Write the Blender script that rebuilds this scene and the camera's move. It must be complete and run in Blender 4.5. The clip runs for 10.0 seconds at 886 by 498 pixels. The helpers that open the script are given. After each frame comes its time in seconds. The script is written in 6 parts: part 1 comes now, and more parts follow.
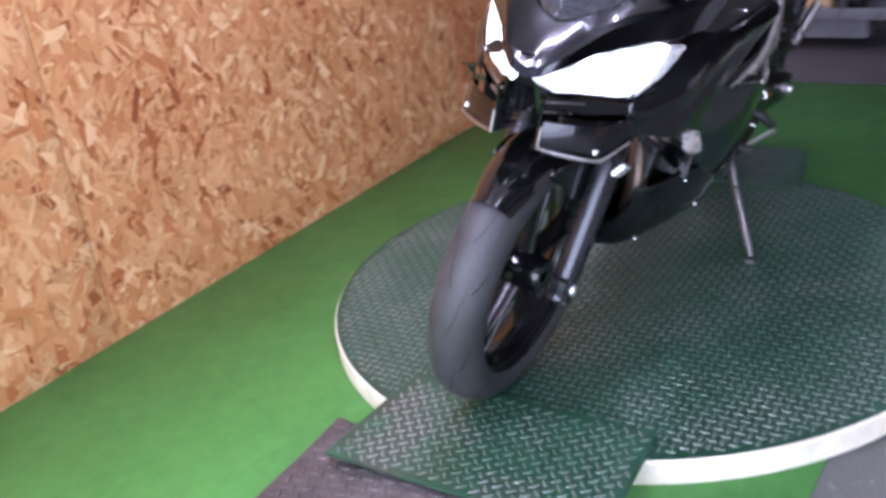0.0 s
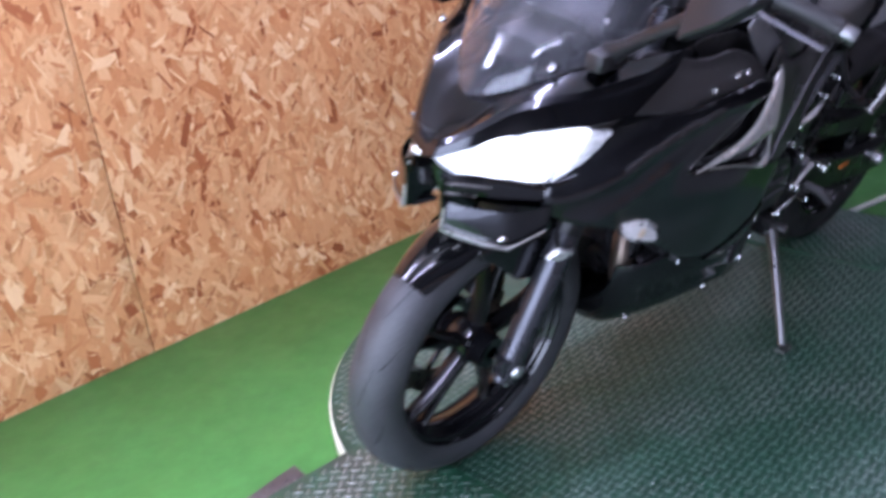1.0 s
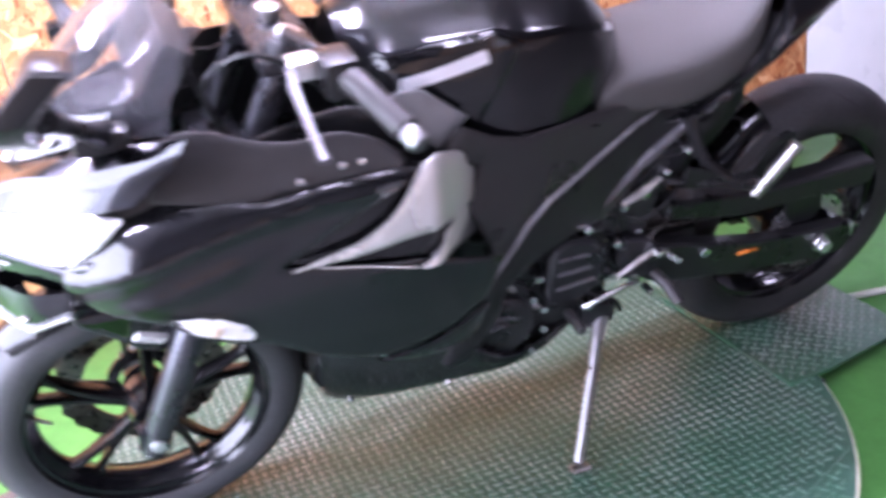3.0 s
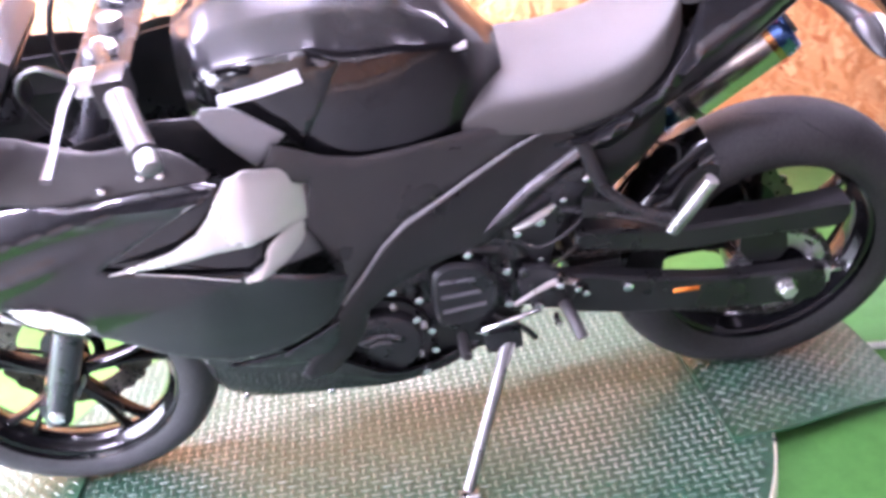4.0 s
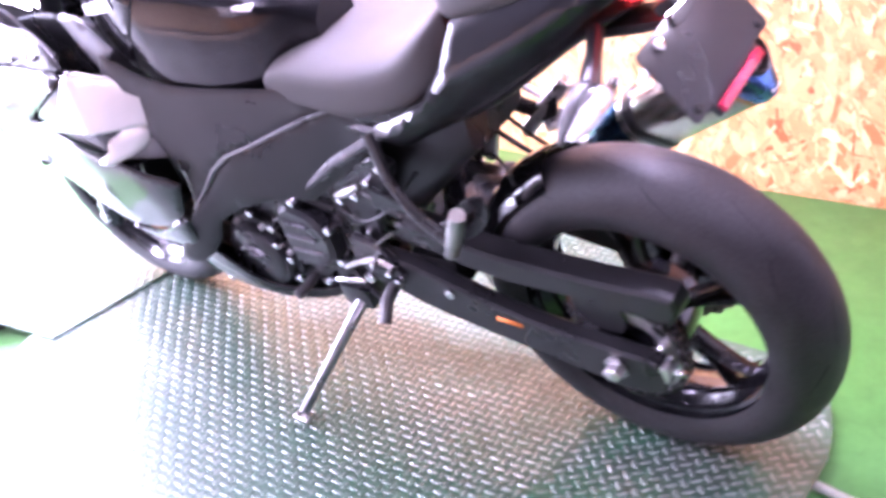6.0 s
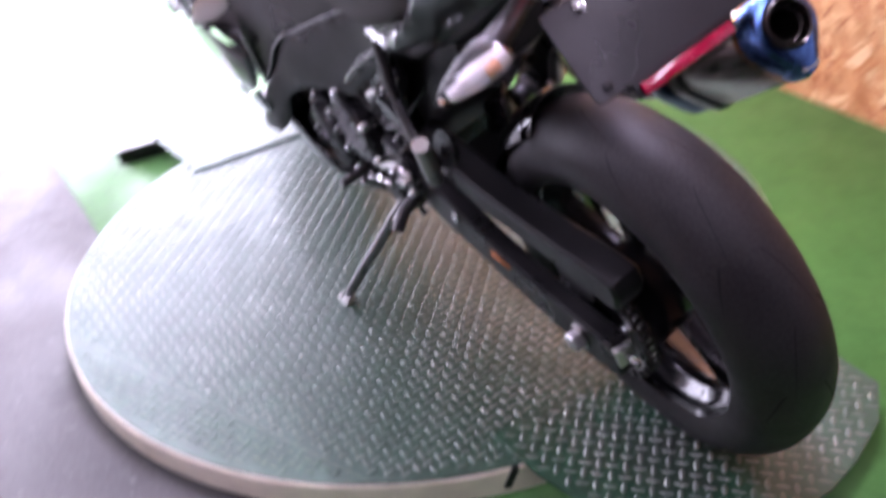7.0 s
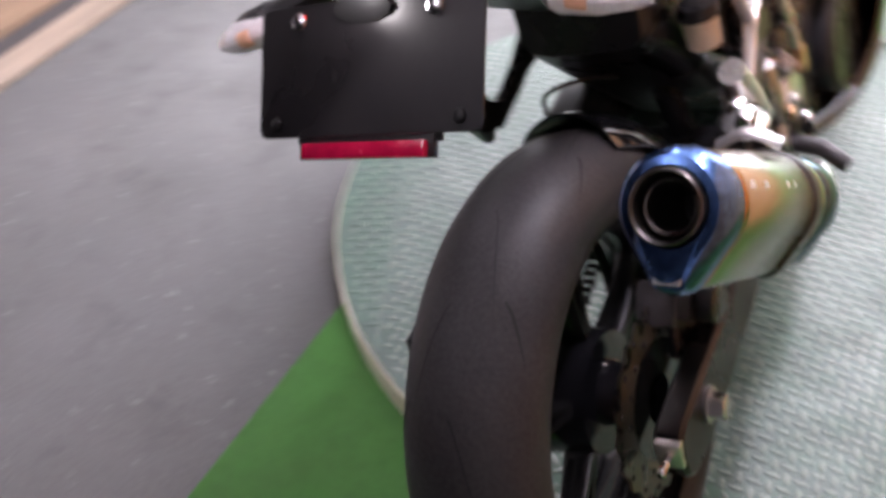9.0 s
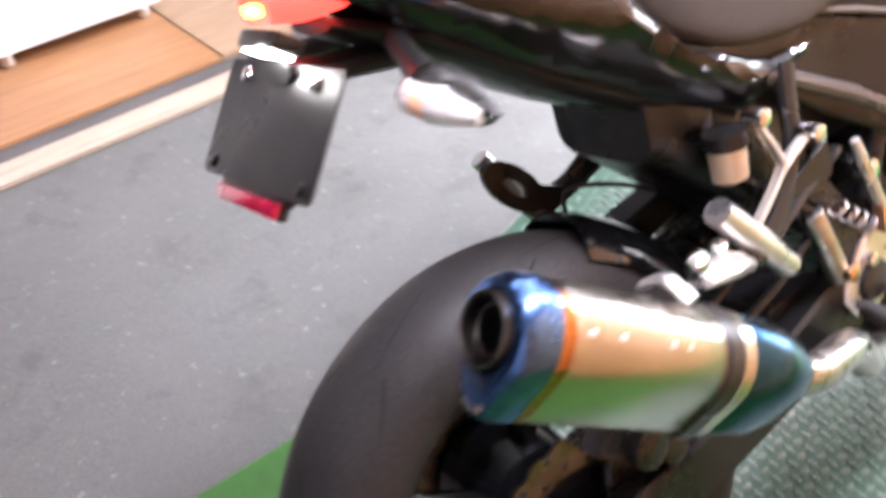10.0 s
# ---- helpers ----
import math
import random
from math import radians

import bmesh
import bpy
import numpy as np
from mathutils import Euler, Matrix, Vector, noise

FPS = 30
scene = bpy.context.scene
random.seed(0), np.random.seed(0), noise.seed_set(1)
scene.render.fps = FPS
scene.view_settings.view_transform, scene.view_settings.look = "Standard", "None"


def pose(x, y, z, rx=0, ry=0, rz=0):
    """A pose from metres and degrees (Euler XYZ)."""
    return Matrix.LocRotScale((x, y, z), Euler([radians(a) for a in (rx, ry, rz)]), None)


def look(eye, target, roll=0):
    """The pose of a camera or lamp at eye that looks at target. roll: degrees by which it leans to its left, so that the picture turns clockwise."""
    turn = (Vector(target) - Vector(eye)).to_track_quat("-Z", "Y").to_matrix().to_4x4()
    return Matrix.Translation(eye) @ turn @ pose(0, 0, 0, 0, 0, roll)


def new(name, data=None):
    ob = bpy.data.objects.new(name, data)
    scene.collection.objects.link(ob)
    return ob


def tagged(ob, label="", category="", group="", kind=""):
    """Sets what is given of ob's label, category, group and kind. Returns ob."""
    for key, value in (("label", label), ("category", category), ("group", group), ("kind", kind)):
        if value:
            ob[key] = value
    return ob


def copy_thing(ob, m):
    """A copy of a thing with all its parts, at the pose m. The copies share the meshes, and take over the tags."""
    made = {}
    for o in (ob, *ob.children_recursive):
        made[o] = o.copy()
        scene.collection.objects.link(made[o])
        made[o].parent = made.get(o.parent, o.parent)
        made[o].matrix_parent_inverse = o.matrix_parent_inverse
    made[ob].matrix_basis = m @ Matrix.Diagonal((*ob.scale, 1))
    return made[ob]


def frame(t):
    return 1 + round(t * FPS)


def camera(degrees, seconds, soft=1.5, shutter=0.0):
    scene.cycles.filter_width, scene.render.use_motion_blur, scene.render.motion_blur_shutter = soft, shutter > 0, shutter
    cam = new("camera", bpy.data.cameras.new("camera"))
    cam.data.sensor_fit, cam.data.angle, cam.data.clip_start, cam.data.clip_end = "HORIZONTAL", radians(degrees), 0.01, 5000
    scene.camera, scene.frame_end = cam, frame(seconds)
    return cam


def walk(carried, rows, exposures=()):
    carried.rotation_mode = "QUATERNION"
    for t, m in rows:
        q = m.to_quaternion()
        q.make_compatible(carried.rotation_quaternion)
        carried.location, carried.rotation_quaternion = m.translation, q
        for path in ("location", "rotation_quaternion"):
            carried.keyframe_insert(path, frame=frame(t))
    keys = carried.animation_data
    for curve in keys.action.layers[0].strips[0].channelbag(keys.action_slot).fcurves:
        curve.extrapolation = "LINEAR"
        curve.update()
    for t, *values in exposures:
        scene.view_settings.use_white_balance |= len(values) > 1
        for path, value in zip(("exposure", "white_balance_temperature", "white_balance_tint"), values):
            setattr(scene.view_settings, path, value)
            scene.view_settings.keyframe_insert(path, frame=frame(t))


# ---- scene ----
from mathutils.geometry import delaunay_2d_cdt

# ---------------------------------------------------------------- camera
cam = camera(48.3, 10.0, soft=3.5, shutter=0.8)
PATH = [
    (0, (2.236, 0.975, 1.157), (0.758, -0.097, 0.34), -7.6),
    (0.5, (2.023, 1.129, 1.176), (0.71, -0.133, 0.35), -8.5),
    (1, (1.805, 1.315, 1.187), (0.615, -0.098, 0.421), -7.6),
    (1.5, (1.515, 1.397, 1.187), (0.432, -0.102, 0.427), -7.4),
    (2, (1.22, 1.501, 1.173), (0.26, -0.066, 0.384), -7.9),
    (2.5, (0.943, 1.621, 1.191), (0.204, -0.053, 0.384), -7.7),
    (3, (0.643, 1.686, 1.182), (0.063, -0.049, 0.374), -7.9),
    (3.2, (0.496, 1.731, 1.166), (0.009, -0.029, 0.351), -9.1),
    (4.3, (-0.213, 1.775, 1.156), (-0.107, -0.051, 0.348), -9.2),
    (4.5, (-0.357, 1.723, 1.184), (-0.14, -0.073, 0.332), -9.3),
    (5, (-0.732, 1.637, 1.16), (-0.179, -0.082, 0.299), -8.1),
    (5.5, (-1.027, 1.511, 1.171), (-0.149, -0.048, 0.277), -9.9),
    (5.7, (-1.15, 1.42, 1.163), (-0.144, -0.051, 0.256), -9.5),
    (6.8, (-1.585, 1.004, 1.167), (-0.152, 0.032, 0.166), -5.1),
    (7, (-1.601, 0.86, 1.174), (-0.11, 0.093, 0.084), -7.2),
    (7.5, (-1.616, 0.622, 1.174), (-0.115, 0.131, -0.054), -8.3),
    (8, (-1.63, 0.311, 1.212), (-0.074, 0.151, -0.035), -4.1),
    (8.5, (-1.515, 0.016, 1.202), (-0.019, 0.275, -0.1), -3.7),
    (9, (-1.403, -0.228, 1.212), (-0.127, 0.56, -0.111), -6.5),
    (9.2, (-1.373, -0.349, 1.216), (-0.222, 0.666, -0.066), -7.5),
    (9.5, (-1.317, -0.441, 1.24), (-0.271, 0.697, -0.03), -6.6),
    (10, (-1.126, -0.534, 1.219), (-0.265, 0.803, 0.006), -7.6),
]
walk(cam, [(t, look(eye, target, roll)) for t, eye, target, roll in PATH],
     exposures=[(0, -0.42, 5800, 20), (1, -0.36, 5560, 19), (2, -0.12, 5560, 19), (2.5, 0.32, 5720, 22), (3.2, 1.26, 6000, 27), (4.5, 2.18, 6250, 33), (5.6, 2.48, 5900, 45), (6.8, 0.65, 6250, 35),
                (7.5, 0.26, 6550, 30), (8.2, 0.16, 6900, 28), (8.5, -0.28, 7100, 24), (9, 0.14, 6950, 16), (9.5, 0.78, 6900, 11), (10, 1.0, 6850, 9)])

# ---------------------------------------------------------------- world and lamps
FLOOR = -0.055
CEIL = 2.85
world = bpy.data.worlds.new("world")
scene.world = world
world.use_nodes = True
wn = world.node_tree.nodes
wn["Background"].inputs[0].default_value = (0.75, 0.8, 0.9, 1)
wn["Background"].inputs[1].default_value = 0.05


def area(name, m, sx, sy, watts, col):
    d = bpy.data.lights.new(name, "AREA")
    d.shape, d.size, d.size_y, d.energy, d.color = "RECTANGLE", sx, sy, watts, col
    ob = new(name, d)
    ob.matrix_world = m
    return ob


TUBES = [(-2.3, -0.25, 6), (0.1, -0.25, 45), (2.3, -0.25, 54), (-2.3, 1.75, 7), (0.1, 1.75, 10), (2.3, 1.75, 34)]
COOL = (0.97, 0.93, 1.17)
for tx, ty, watts in TUBES:
    area("tube_light", pose(tx, ty, CEIL - 0.34), 1.2, 0.08, watts, COOL)
    area("tube_uplight", pose(tx, ty, CEIL - 0.20, 180), 1.2, 0.10, watts * 0.5, COOL)

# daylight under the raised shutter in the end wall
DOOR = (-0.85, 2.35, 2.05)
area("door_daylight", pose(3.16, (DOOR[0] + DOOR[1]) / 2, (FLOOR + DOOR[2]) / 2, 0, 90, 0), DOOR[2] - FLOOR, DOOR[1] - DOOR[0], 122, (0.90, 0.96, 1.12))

# ---------------------------------------------------------------- materials


def nodes_of(name):
    m = bpy.data.materials.new(name)
    m.use_nodes = True
    nt = m.node_tree
    return m, nt, nt.nodes["Principled BSDF"]


def node(nt, kind, **vals):
    n = nt.nodes.new(kind)
    for k, v in vals.items():
        n.inputs[k].default_value = v
    return n


def coords(nt, scale=(1, 1, 1), rot=(0, 0, 0), loc=(0, 0, 0)):
    tc = nt.nodes.new("ShaderNodeTexCoord")
    mp = nt.nodes.new("ShaderNodeMapping")
    nt.links.new(tc.outputs["Object"], mp.inputs[0])
    mp.inputs["Scale"].default_value = scale
    mp.inputs["Rotation"].default_value = rot
    mp.inputs["Location"].default_value = loc
    return mp.outputs[0]


def ramp(nt, fac, stops):
    r = nt.nodes.new("ShaderNodeValToRGB")
    el = r.color_ramp.elements
    while len(el) < len(stops):
        el.new(0.5)
    for e, (p, c) in zip(el, stops):
        e.position, e.color = p, (*c, 1)
    nt.links.new(fac, r.inputs[0])
    return r.outputs[0]


def mixc(nt, fac, a, b, mode="MIX"):
    m = nt.nodes.new("ShaderNodeMix")
    m.data_type, m.blend_type = "RGBA", mode
    for sock, v in ((m.inputs[0], fac), (m.inputs[6], a), (m.inputs[7], b)):
        if isinstance(v, (int, float)):
            sock.default_value = v
        elif isinstance(v, tuple):
            sock.default_value = (*v, 1)
        else:
            nt.links.new(v, sock)
    return m.outputs[2]


def noise_tex(nt, vec, scale, detail=4, rough=0.55):
    n = node(nt, "ShaderNodeTexNoise", Scale=scale, Detail=detail, Roughness=rough)
    nt.links.new(vec, n.inputs["Vector"])
    return n.outputs["Fac"]


def bump(nt, bs, height, strength, dist=0.002):
    b = node(nt, "ShaderNodeBump", Strength=strength, Distance=dist)
    nt.links.new(height, b.inputs["Height"])
    nt.links.new(b.outputs[0], bs.inputs["Normal"])


def surf(name, col, rough=0.5, metal=0.0, var=0.18, scale=8, fine=160, relief=0.1, coat=0.0, rvar=0.12, spec=0.5):
    """A plain surface: colour varied at two scales, uneven gloss, fine relief."""
    m, nt, bs = nodes_of(name)
    v = coords(nt)
    big, small = noise_tex(nt, v, scale), noise_tex(nt, v, fine, 3)
    dark, light = tuple(c * (1 - var) for c in col), tuple(min(1, c * (1 + var)) for c in col)
    c1 = ramp(nt, big, [(0.35, dark), (0.65, light)])
    c2 = mixc(nt, 0.25 * var / 0.18 if var < 0.7 else 0.9, c1, ramp(nt, small, [(0.3, dark), (0.7, light)]))
    nt.links.new(c2, bs.inputs["Base Color"])
    r = ramp(nt, big, [(0.3, (max(0.02, rough - rvar),) * 3), (0.7, (min(1, rough + rvar),) * 3)])
    nt.links.new(r, bs.inputs["Roughness"])
    bs.inputs["Metallic"].default_value = metal
    bs.inputs["Specular IOR Level"].default_value = spec
    bs.inputs["Coat Weight"].default_value = coat
    bs.inputs["Coat Roughness"].default_value = 0.045
    if relief:
        bump(nt, bs, small, relief)
    return m


def glow(name, col, strength):
    m, nt, bs = nodes_of(name)
    bs.inputs["Base Color"].default_value = (*col, 1)
    bs.inputs["Emission Color"].default_value = (*col, 1)
    bs.inputs["Emission Strength"].default_value = strength
    return m


def lamp_glow(name, col, low, high):
    """A lit lamp behind a cut lens: cells of uneven brightness."""
    m, nt, bs = nodes_of(name)
    v = coords(nt)
    vo = node(nt, "ShaderNodeTexVoronoi")
    vo.inputs["Scale"].default_value = 26
    nt.links.new(v, vo.inputs["Vector"])
    r = ramp(nt, vo.outputs["Distance"], [(0.25, (high,) * 3), (0.75, (low,) * 3)])
    bs.inputs["Base Color"].default_value = (*[c * 0.7 for c in col], 1)
    bs.inputs["Roughness"].default_value = 0.1
    bs.inputs["Emission Color"].default_value = (*col, 1)
    nt.links.new(r, bs.inputs["Emission Strength"])
    return m


def glassy(name, col, rough=0.05, trans=1.0, ior=1.45):
    m, nt, bs = nodes_of(name)
    bs.inputs["Base Color"].default_value = (*col, 1)
    bs.inputs["Roughness"].default_value = rough
    bs.inputs["Transmission Weight"].default_value = trans
    bs.inputs["IOR"].default_value = ior
    return m


def osb_material(name, tint=(1, 1, 1), stretch=1.0):
    """Pressed wood strands: four layers of long chips at different angles, laid over one another."""
    m, nt, bs = nodes_of(name)
    tc = coords(nt)
    base = ramp(nt, noise_tex(nt, tc, 14, 5), [(0.3, (0.50, 0.23, 0.10)), (0.7, (0.66, 0.35, 0.17))])
    height = None
    k = 0
    for ang, sx, sz, keep in ((0.3, 19, 80, 0.45), (1.25, 16, 64, 0.5), (-0.6, 20, 70, 0.52), (2.2, 15, 56, 0.62), (0.9, 12, 46, 0.74)):
        k += 1
        warp = node(nt, "ShaderNodeTexNoise", Scale=9.0, Detail=2.0)
        nt.links.new(tc, warp.inputs["Vector"])
        add = nt.nodes.new("ShaderNodeMix")
        add.data_type, add.blend_type = "RGBA", "LINEAR_LIGHT"
        add.inputs[0].default_value = 0.012
        nt.links.new(tc, add.inputs[6])
        nt.links.new(warp.outputs["Color"], add.inputs[7])
        rot = nt.nodes.new("ShaderNodeMapping")
        rot.inputs["Rotation"].default_value = (0, ang, 0)
        rot.inputs["Location"].default_value = (k * 1.7, 0, k * 0.9)
        nt.links.new(add.outputs[2], rot.inputs[0])
        mp = nt.nodes.new("ShaderNodeMapping")
        mp.inputs["Scale"].default_value = (sx * stretch, 0.02, sz)
        nt.links.new(rot.outputs[0], mp.inputs[0])
        vo = node(nt, "ShaderNodeTexVoronoi", Scale=1.0, Randomness=1.0)
        nt.links.new(mp.outputs[0], vo.inputs["Vector"])
        sep = nt.nodes.new("ShaderNodeSeparateColor")
        nt.links.new(vo.outputs["Color"], sep.inputs[0])
        chip = ramp(nt, sep.outputs[0], [(0.0, (0.34, 0.11, 0.04)), (0.08, (0.50, 0.22, 0.09)), (0.40, (0.64, 0.34, 0.16)), (0.85, (0.72, 0.43, 0.23)), (1.0, (0.80, 0.55, 0.34))])
        grain = node(nt, "ShaderNodeTexNoise", Scale=2.2, Detail=3.0)
        mp2 = nt.nodes.new("ShaderNodeMapping")
        mp2.inputs["Scale"].default_value = (18, 0.1, 260)
        nt.links.new(rot.outputs[0], mp2.inputs[0])
        nt.links.new(mp2.outputs[0], grain.inputs["Vector"])
        chip = mixc(nt, 0.35, chip, ramp(nt, grain.outputs["Fac"], [(0.3, (0.45, 0.42, 0.38)), (0.7, (1, 1, 1))]), "MULTIPLY")
        edge = node(nt, "ShaderNodeTexVoronoi", Scale=1.0)
        edge.feature = "DISTANCE_TO_EDGE"
        nt.links.new(mp.outputs[0], edge.inputs["Vector"])
        chip = mixc(nt, 0.6, chip, ramp(nt, edge.outputs["Distance"], [(0.0, (0.55, 0.44, 0.36)), (0.04, (1, 1, 1))]), "MULTIPLY")
        mask = ramp(nt, sep.outputs[1], [(keep, (0, 0, 0)), (keep + 0.01, (1, 1, 1))])
        base = mixc(nt, mask, base, chip)
        hk = ramp(nt, sep.outputs[2], [(0, (0.2,) * 3), (1, (0.8,) * 3)])
        height = hk if height is None else mixc(nt, mask, height, hk)
    blotch = ramp(nt, noise_tex(nt, tc, 2.5), [(0.3, (0.86, 0.80, 0.76)), (0.7, (1, 1, 1))])
    base = mixc(nt, 0.8, base, blotch, "MULTIPLY")
    base = mixc(nt, 1.0, base, tint, "MULTIPLY")
    nt.links.new(base, bs.inputs["Base Color"])
    bs.inputs["Roughness"].default_value = 0.55
    bump(nt, bs, height, 0.5, 0.0012)
    return m


def strand_material(name, tint):
    """One wood flake: its own tone, with grain running along it."""
    m, nt, bs = nodes_of(name)
    geo = nt.nodes.new("ShaderNodeNewGeometry")
    tone = ramp(nt, geo.outputs["Random Per Island"], [(0.0, (0.27, 0.080, 0.028)), (0.05, (0.40, 0.140, 0.052)), (0.13, (0.52, 0.225, 0.090)), (0.42, (0.62, 0.315, 0.145)), (0.74, (0.70, 0.400, 0.205)), (0.90, (0.76, 0.485, 0.275)), (1.0, (0.83, 0.60, 0.38))])
    uv = nt.nodes.new("ShaderNodeUVMap")
    uv.uv_map = "along"
    mp = nt.nodes.new("ShaderNodeMapping")
    mp.inputs["Scale"].default_value = (1.6, 26, 1)
    nt.links.new(uv.outputs[0], mp.inputs[0])
    g = noise_tex(nt, mp.outputs[0], 1.0, 5, 0.6)
    c = mixc(nt, 0.55, tone, ramp(nt, g, [(0.30, (0.62, 0.52, 0.44)), (0.60, (1, 1, 1))]), "MULTIPLY")
    c = mixc(nt, 0.8, c, ramp(nt, noise_tex(nt, coords(nt), 2.5), [(0.3, (0.86, 0.80, 0.76)), (0.7, (1, 1, 1))]), "MULTIPLY")
    c = mixc(nt, 1.0, c, tint, "MULTIPLY")
    nt.links.new(c, bs.inputs["Base Color"])
    bs.inputs["Roughness"].default_value = 0.52
    bump(nt, bs, g, 0.25, 0.0006)
    return m


def floor_paint(name, col, wear, rough=0.35):
    m, nt, bs = nodes_of(name)
    v = coords(nt)
    a = ramp(nt, noise_tex(nt, v, 1.7, 6), [(0.3, tuple(c * 0.80 for c in col)), (0.7, tuple(c * 1.12 for c in col))])
    b = mixc(nt, 0.5, a, ramp(nt, noise_tex(nt, v, 26, 5, 0.7), [(0.35, tuple(c * 0.75 for c in col)), (0.62, tuple(c * 1.1 for c in col))]))
    scuff = ramp(nt, noise_tex(nt, v, 7, 8, 0.75), [(0.64, (0, 0, 0)), (0.74, (1, 1, 1))])
    fac = nt.nodes.new("ShaderNodeMath")
    fac.operation = "MULTIPLY"
    fac.inputs[1].default_value = 0.35
    nt.links.new(scuff, fac.inputs[0])
    c = mixc(nt, fac.outputs[0], b, wear)
    nt.links.new(c, bs.inputs["Base Color"])
    r = ramp(nt, noise_tex(nt, v, 5, 5), [(0.3, (rough - 0.08,) * 3), (0.7, (rough + 0.15,) * 3)])
    nt.links.new(r, bs.inputs["Roughness"])
    bs.inputs["Specular IOR Level"].default_value = 0.32
    bump(nt, bs, noise_tex(nt, v, 70, 4), 0.12, 0.002)
    return m


def concrete(name, col, rough=0.6):
    m, nt, bs = nodes_of(name)
    v = coords(nt)
    a = ramp(nt, noise_tex(nt, v, 1.2, 6), [(0.3, tuple(c * 0.76 for c in col)), (0.7, tuple(c * 1.14 for c in col))])
    b = mixc(nt, 0.5, a, ramp(nt, noise_tex(nt, v, 180, 3, 0.8), [(0.35, tuple(c * 0.7 for c in col)), (0.65, tuple(c * 1.25 for c in col))]))
    spots = ramp(nt, noise_tex(nt, v, 34, 4, 0.6), [(0.63, (0, 0, 0)), (0.69, (0.45, 0.45, 0.45))])
    c = mixc(nt, spots, b, tuple(min(1, x * 2.2) for x in col))
    dirt = ramp(nt, noise_tex(nt, v, 6.5, 8, 0.72), [(0.53, (0, 0, 0)), (0.66, (0.55, 0.55, 0.55))])
    c = mixc(nt, dirt, c, tuple(x * 0.55 for x in col))
    nt.links.new(c, bs.inputs["Base Color"])
    nt.links.new(ramp(nt, noise_tex(nt, v, 4.5, 6, 0.7), [(0.35, (rough - 0.14,) * 3), (0.65, (rough + 0.12,) * 3)]), bs.inputs["Roughness"])
    bs.inputs["Specular IOR Level"].default_value = 0.30
    bump(nt, bs, noise_tex(nt, v, 240, 3), 0.25, 0.0015)
    return m


def checker_steel(name, paint, bare, rough, cover, coat=0.45):
    """Chequer plate with worn paint over steel."""
    m, nt, bs = nodes_of(name)
    v = coords(nt)
    big = noise_tex(nt, v, 3.2, 7, 0.65)
    worn = ramp(nt, big, [(cover, (0, 0, 0)), (cover + 0.16, (1, 1, 1))])
    tone = mixc(nt, 0.6, paint, ramp(nt, noise_tex(nt, v, 24, 5, 0.7), [(0.3, tuple(c * 0.5 for c in paint)), (0.7, tuple(c * 1.4 for c in paint))]))
    rust = ramp(nt, noise_tex(nt, v, 11, 6, 0.7), [(0.60, (0, 0, 0)), (0.72, (0.35, 0.35, 0.35))])
    steel = mixc(nt, rust, bare, (0.16, 0.075, 0.05))
    nt.links.new(mixc(nt, worn, tone, steel), bs.inputs["Base Color"])
    mt = ramp(nt, big, [(cover, (0.13,) * 3), (cover + 0.16, (0.50,) * 3)])
    nt.links.new(mt, bs.inputs["Metallic"])
    rr = ramp(nt, noise_tex(nt, v, 14, 5), [(0.3, (rough - 0.08,) * 3), (0.7, (rough + 0.12,) * 3)])
    nt.links.new(rr, bs.inputs["Roughness"])
    bs.inputs["Specular IOR Level"].default_value = 0.7
    bs.inputs["Coat Weight"].default_value = coat
    bs.inputs["Coat Roughness"].default_value = 0.45
    bump(nt, bs, noise_tex(nt, v, 130, 4), 0.2, 0.001)
    return m


def titanium(name):
    """Heat-tinted titanium: straw with brown near the ends."""
    m, nt, bs = nodes_of(name)
    v = coords(nt)
    sep = nt.nodes.new("ShaderNodeSeparateXYZ")
    nt.links.new(v, sep.inputs[0])
    c = ramp(nt, sep.outputs[0], [(0.0, (0.54, 0.52, 0.48)), (0.5, (0.56, 0.56, 0.53)), (1.0, (0.56, 0.56, 0.53))])
    c = mixc(nt, 0.25, c, ramp(nt, noise_tex(nt, v, 40, 4), [(0.3, (0.6, 0.55, 0.5)), (0.7, (1, 1, 1))]), "MULTIPLY")
    nt.links.new(c, bs.inputs["Base Color"])
    bs.inputs["Metallic"].default_value = 1.0
    bs.inputs["Roughness"].default_value = 0.26
    return m


def wood_board(name, col):
    m, nt, bs = nodes_of(name)
    v = coords(nt, (1, 14, 14))
    g = noise_tex(nt, v, 3.0, 6, 0.65)
    c = ramp(nt, g, [(0.3, tuple(x * 0.7 for x in col)), (0.5, col), (0.75, tuple(min(1, x * 1.2) for x in col))])
    c = mixc(nt, 0.4, c, ramp(nt, noise_tex(nt, coords(nt), 2.5), [(0.3, (0.75, 0.7, 0.65)), (0.7, (1, 1, 1))]), "MULTIPLY")
    nt.links.new(c, bs.inputs["Base Color"])
    bs.inputs["Roughness"].default_value = 0.5
    bump(nt, bs, g, 0.15, 0.001)
    return m


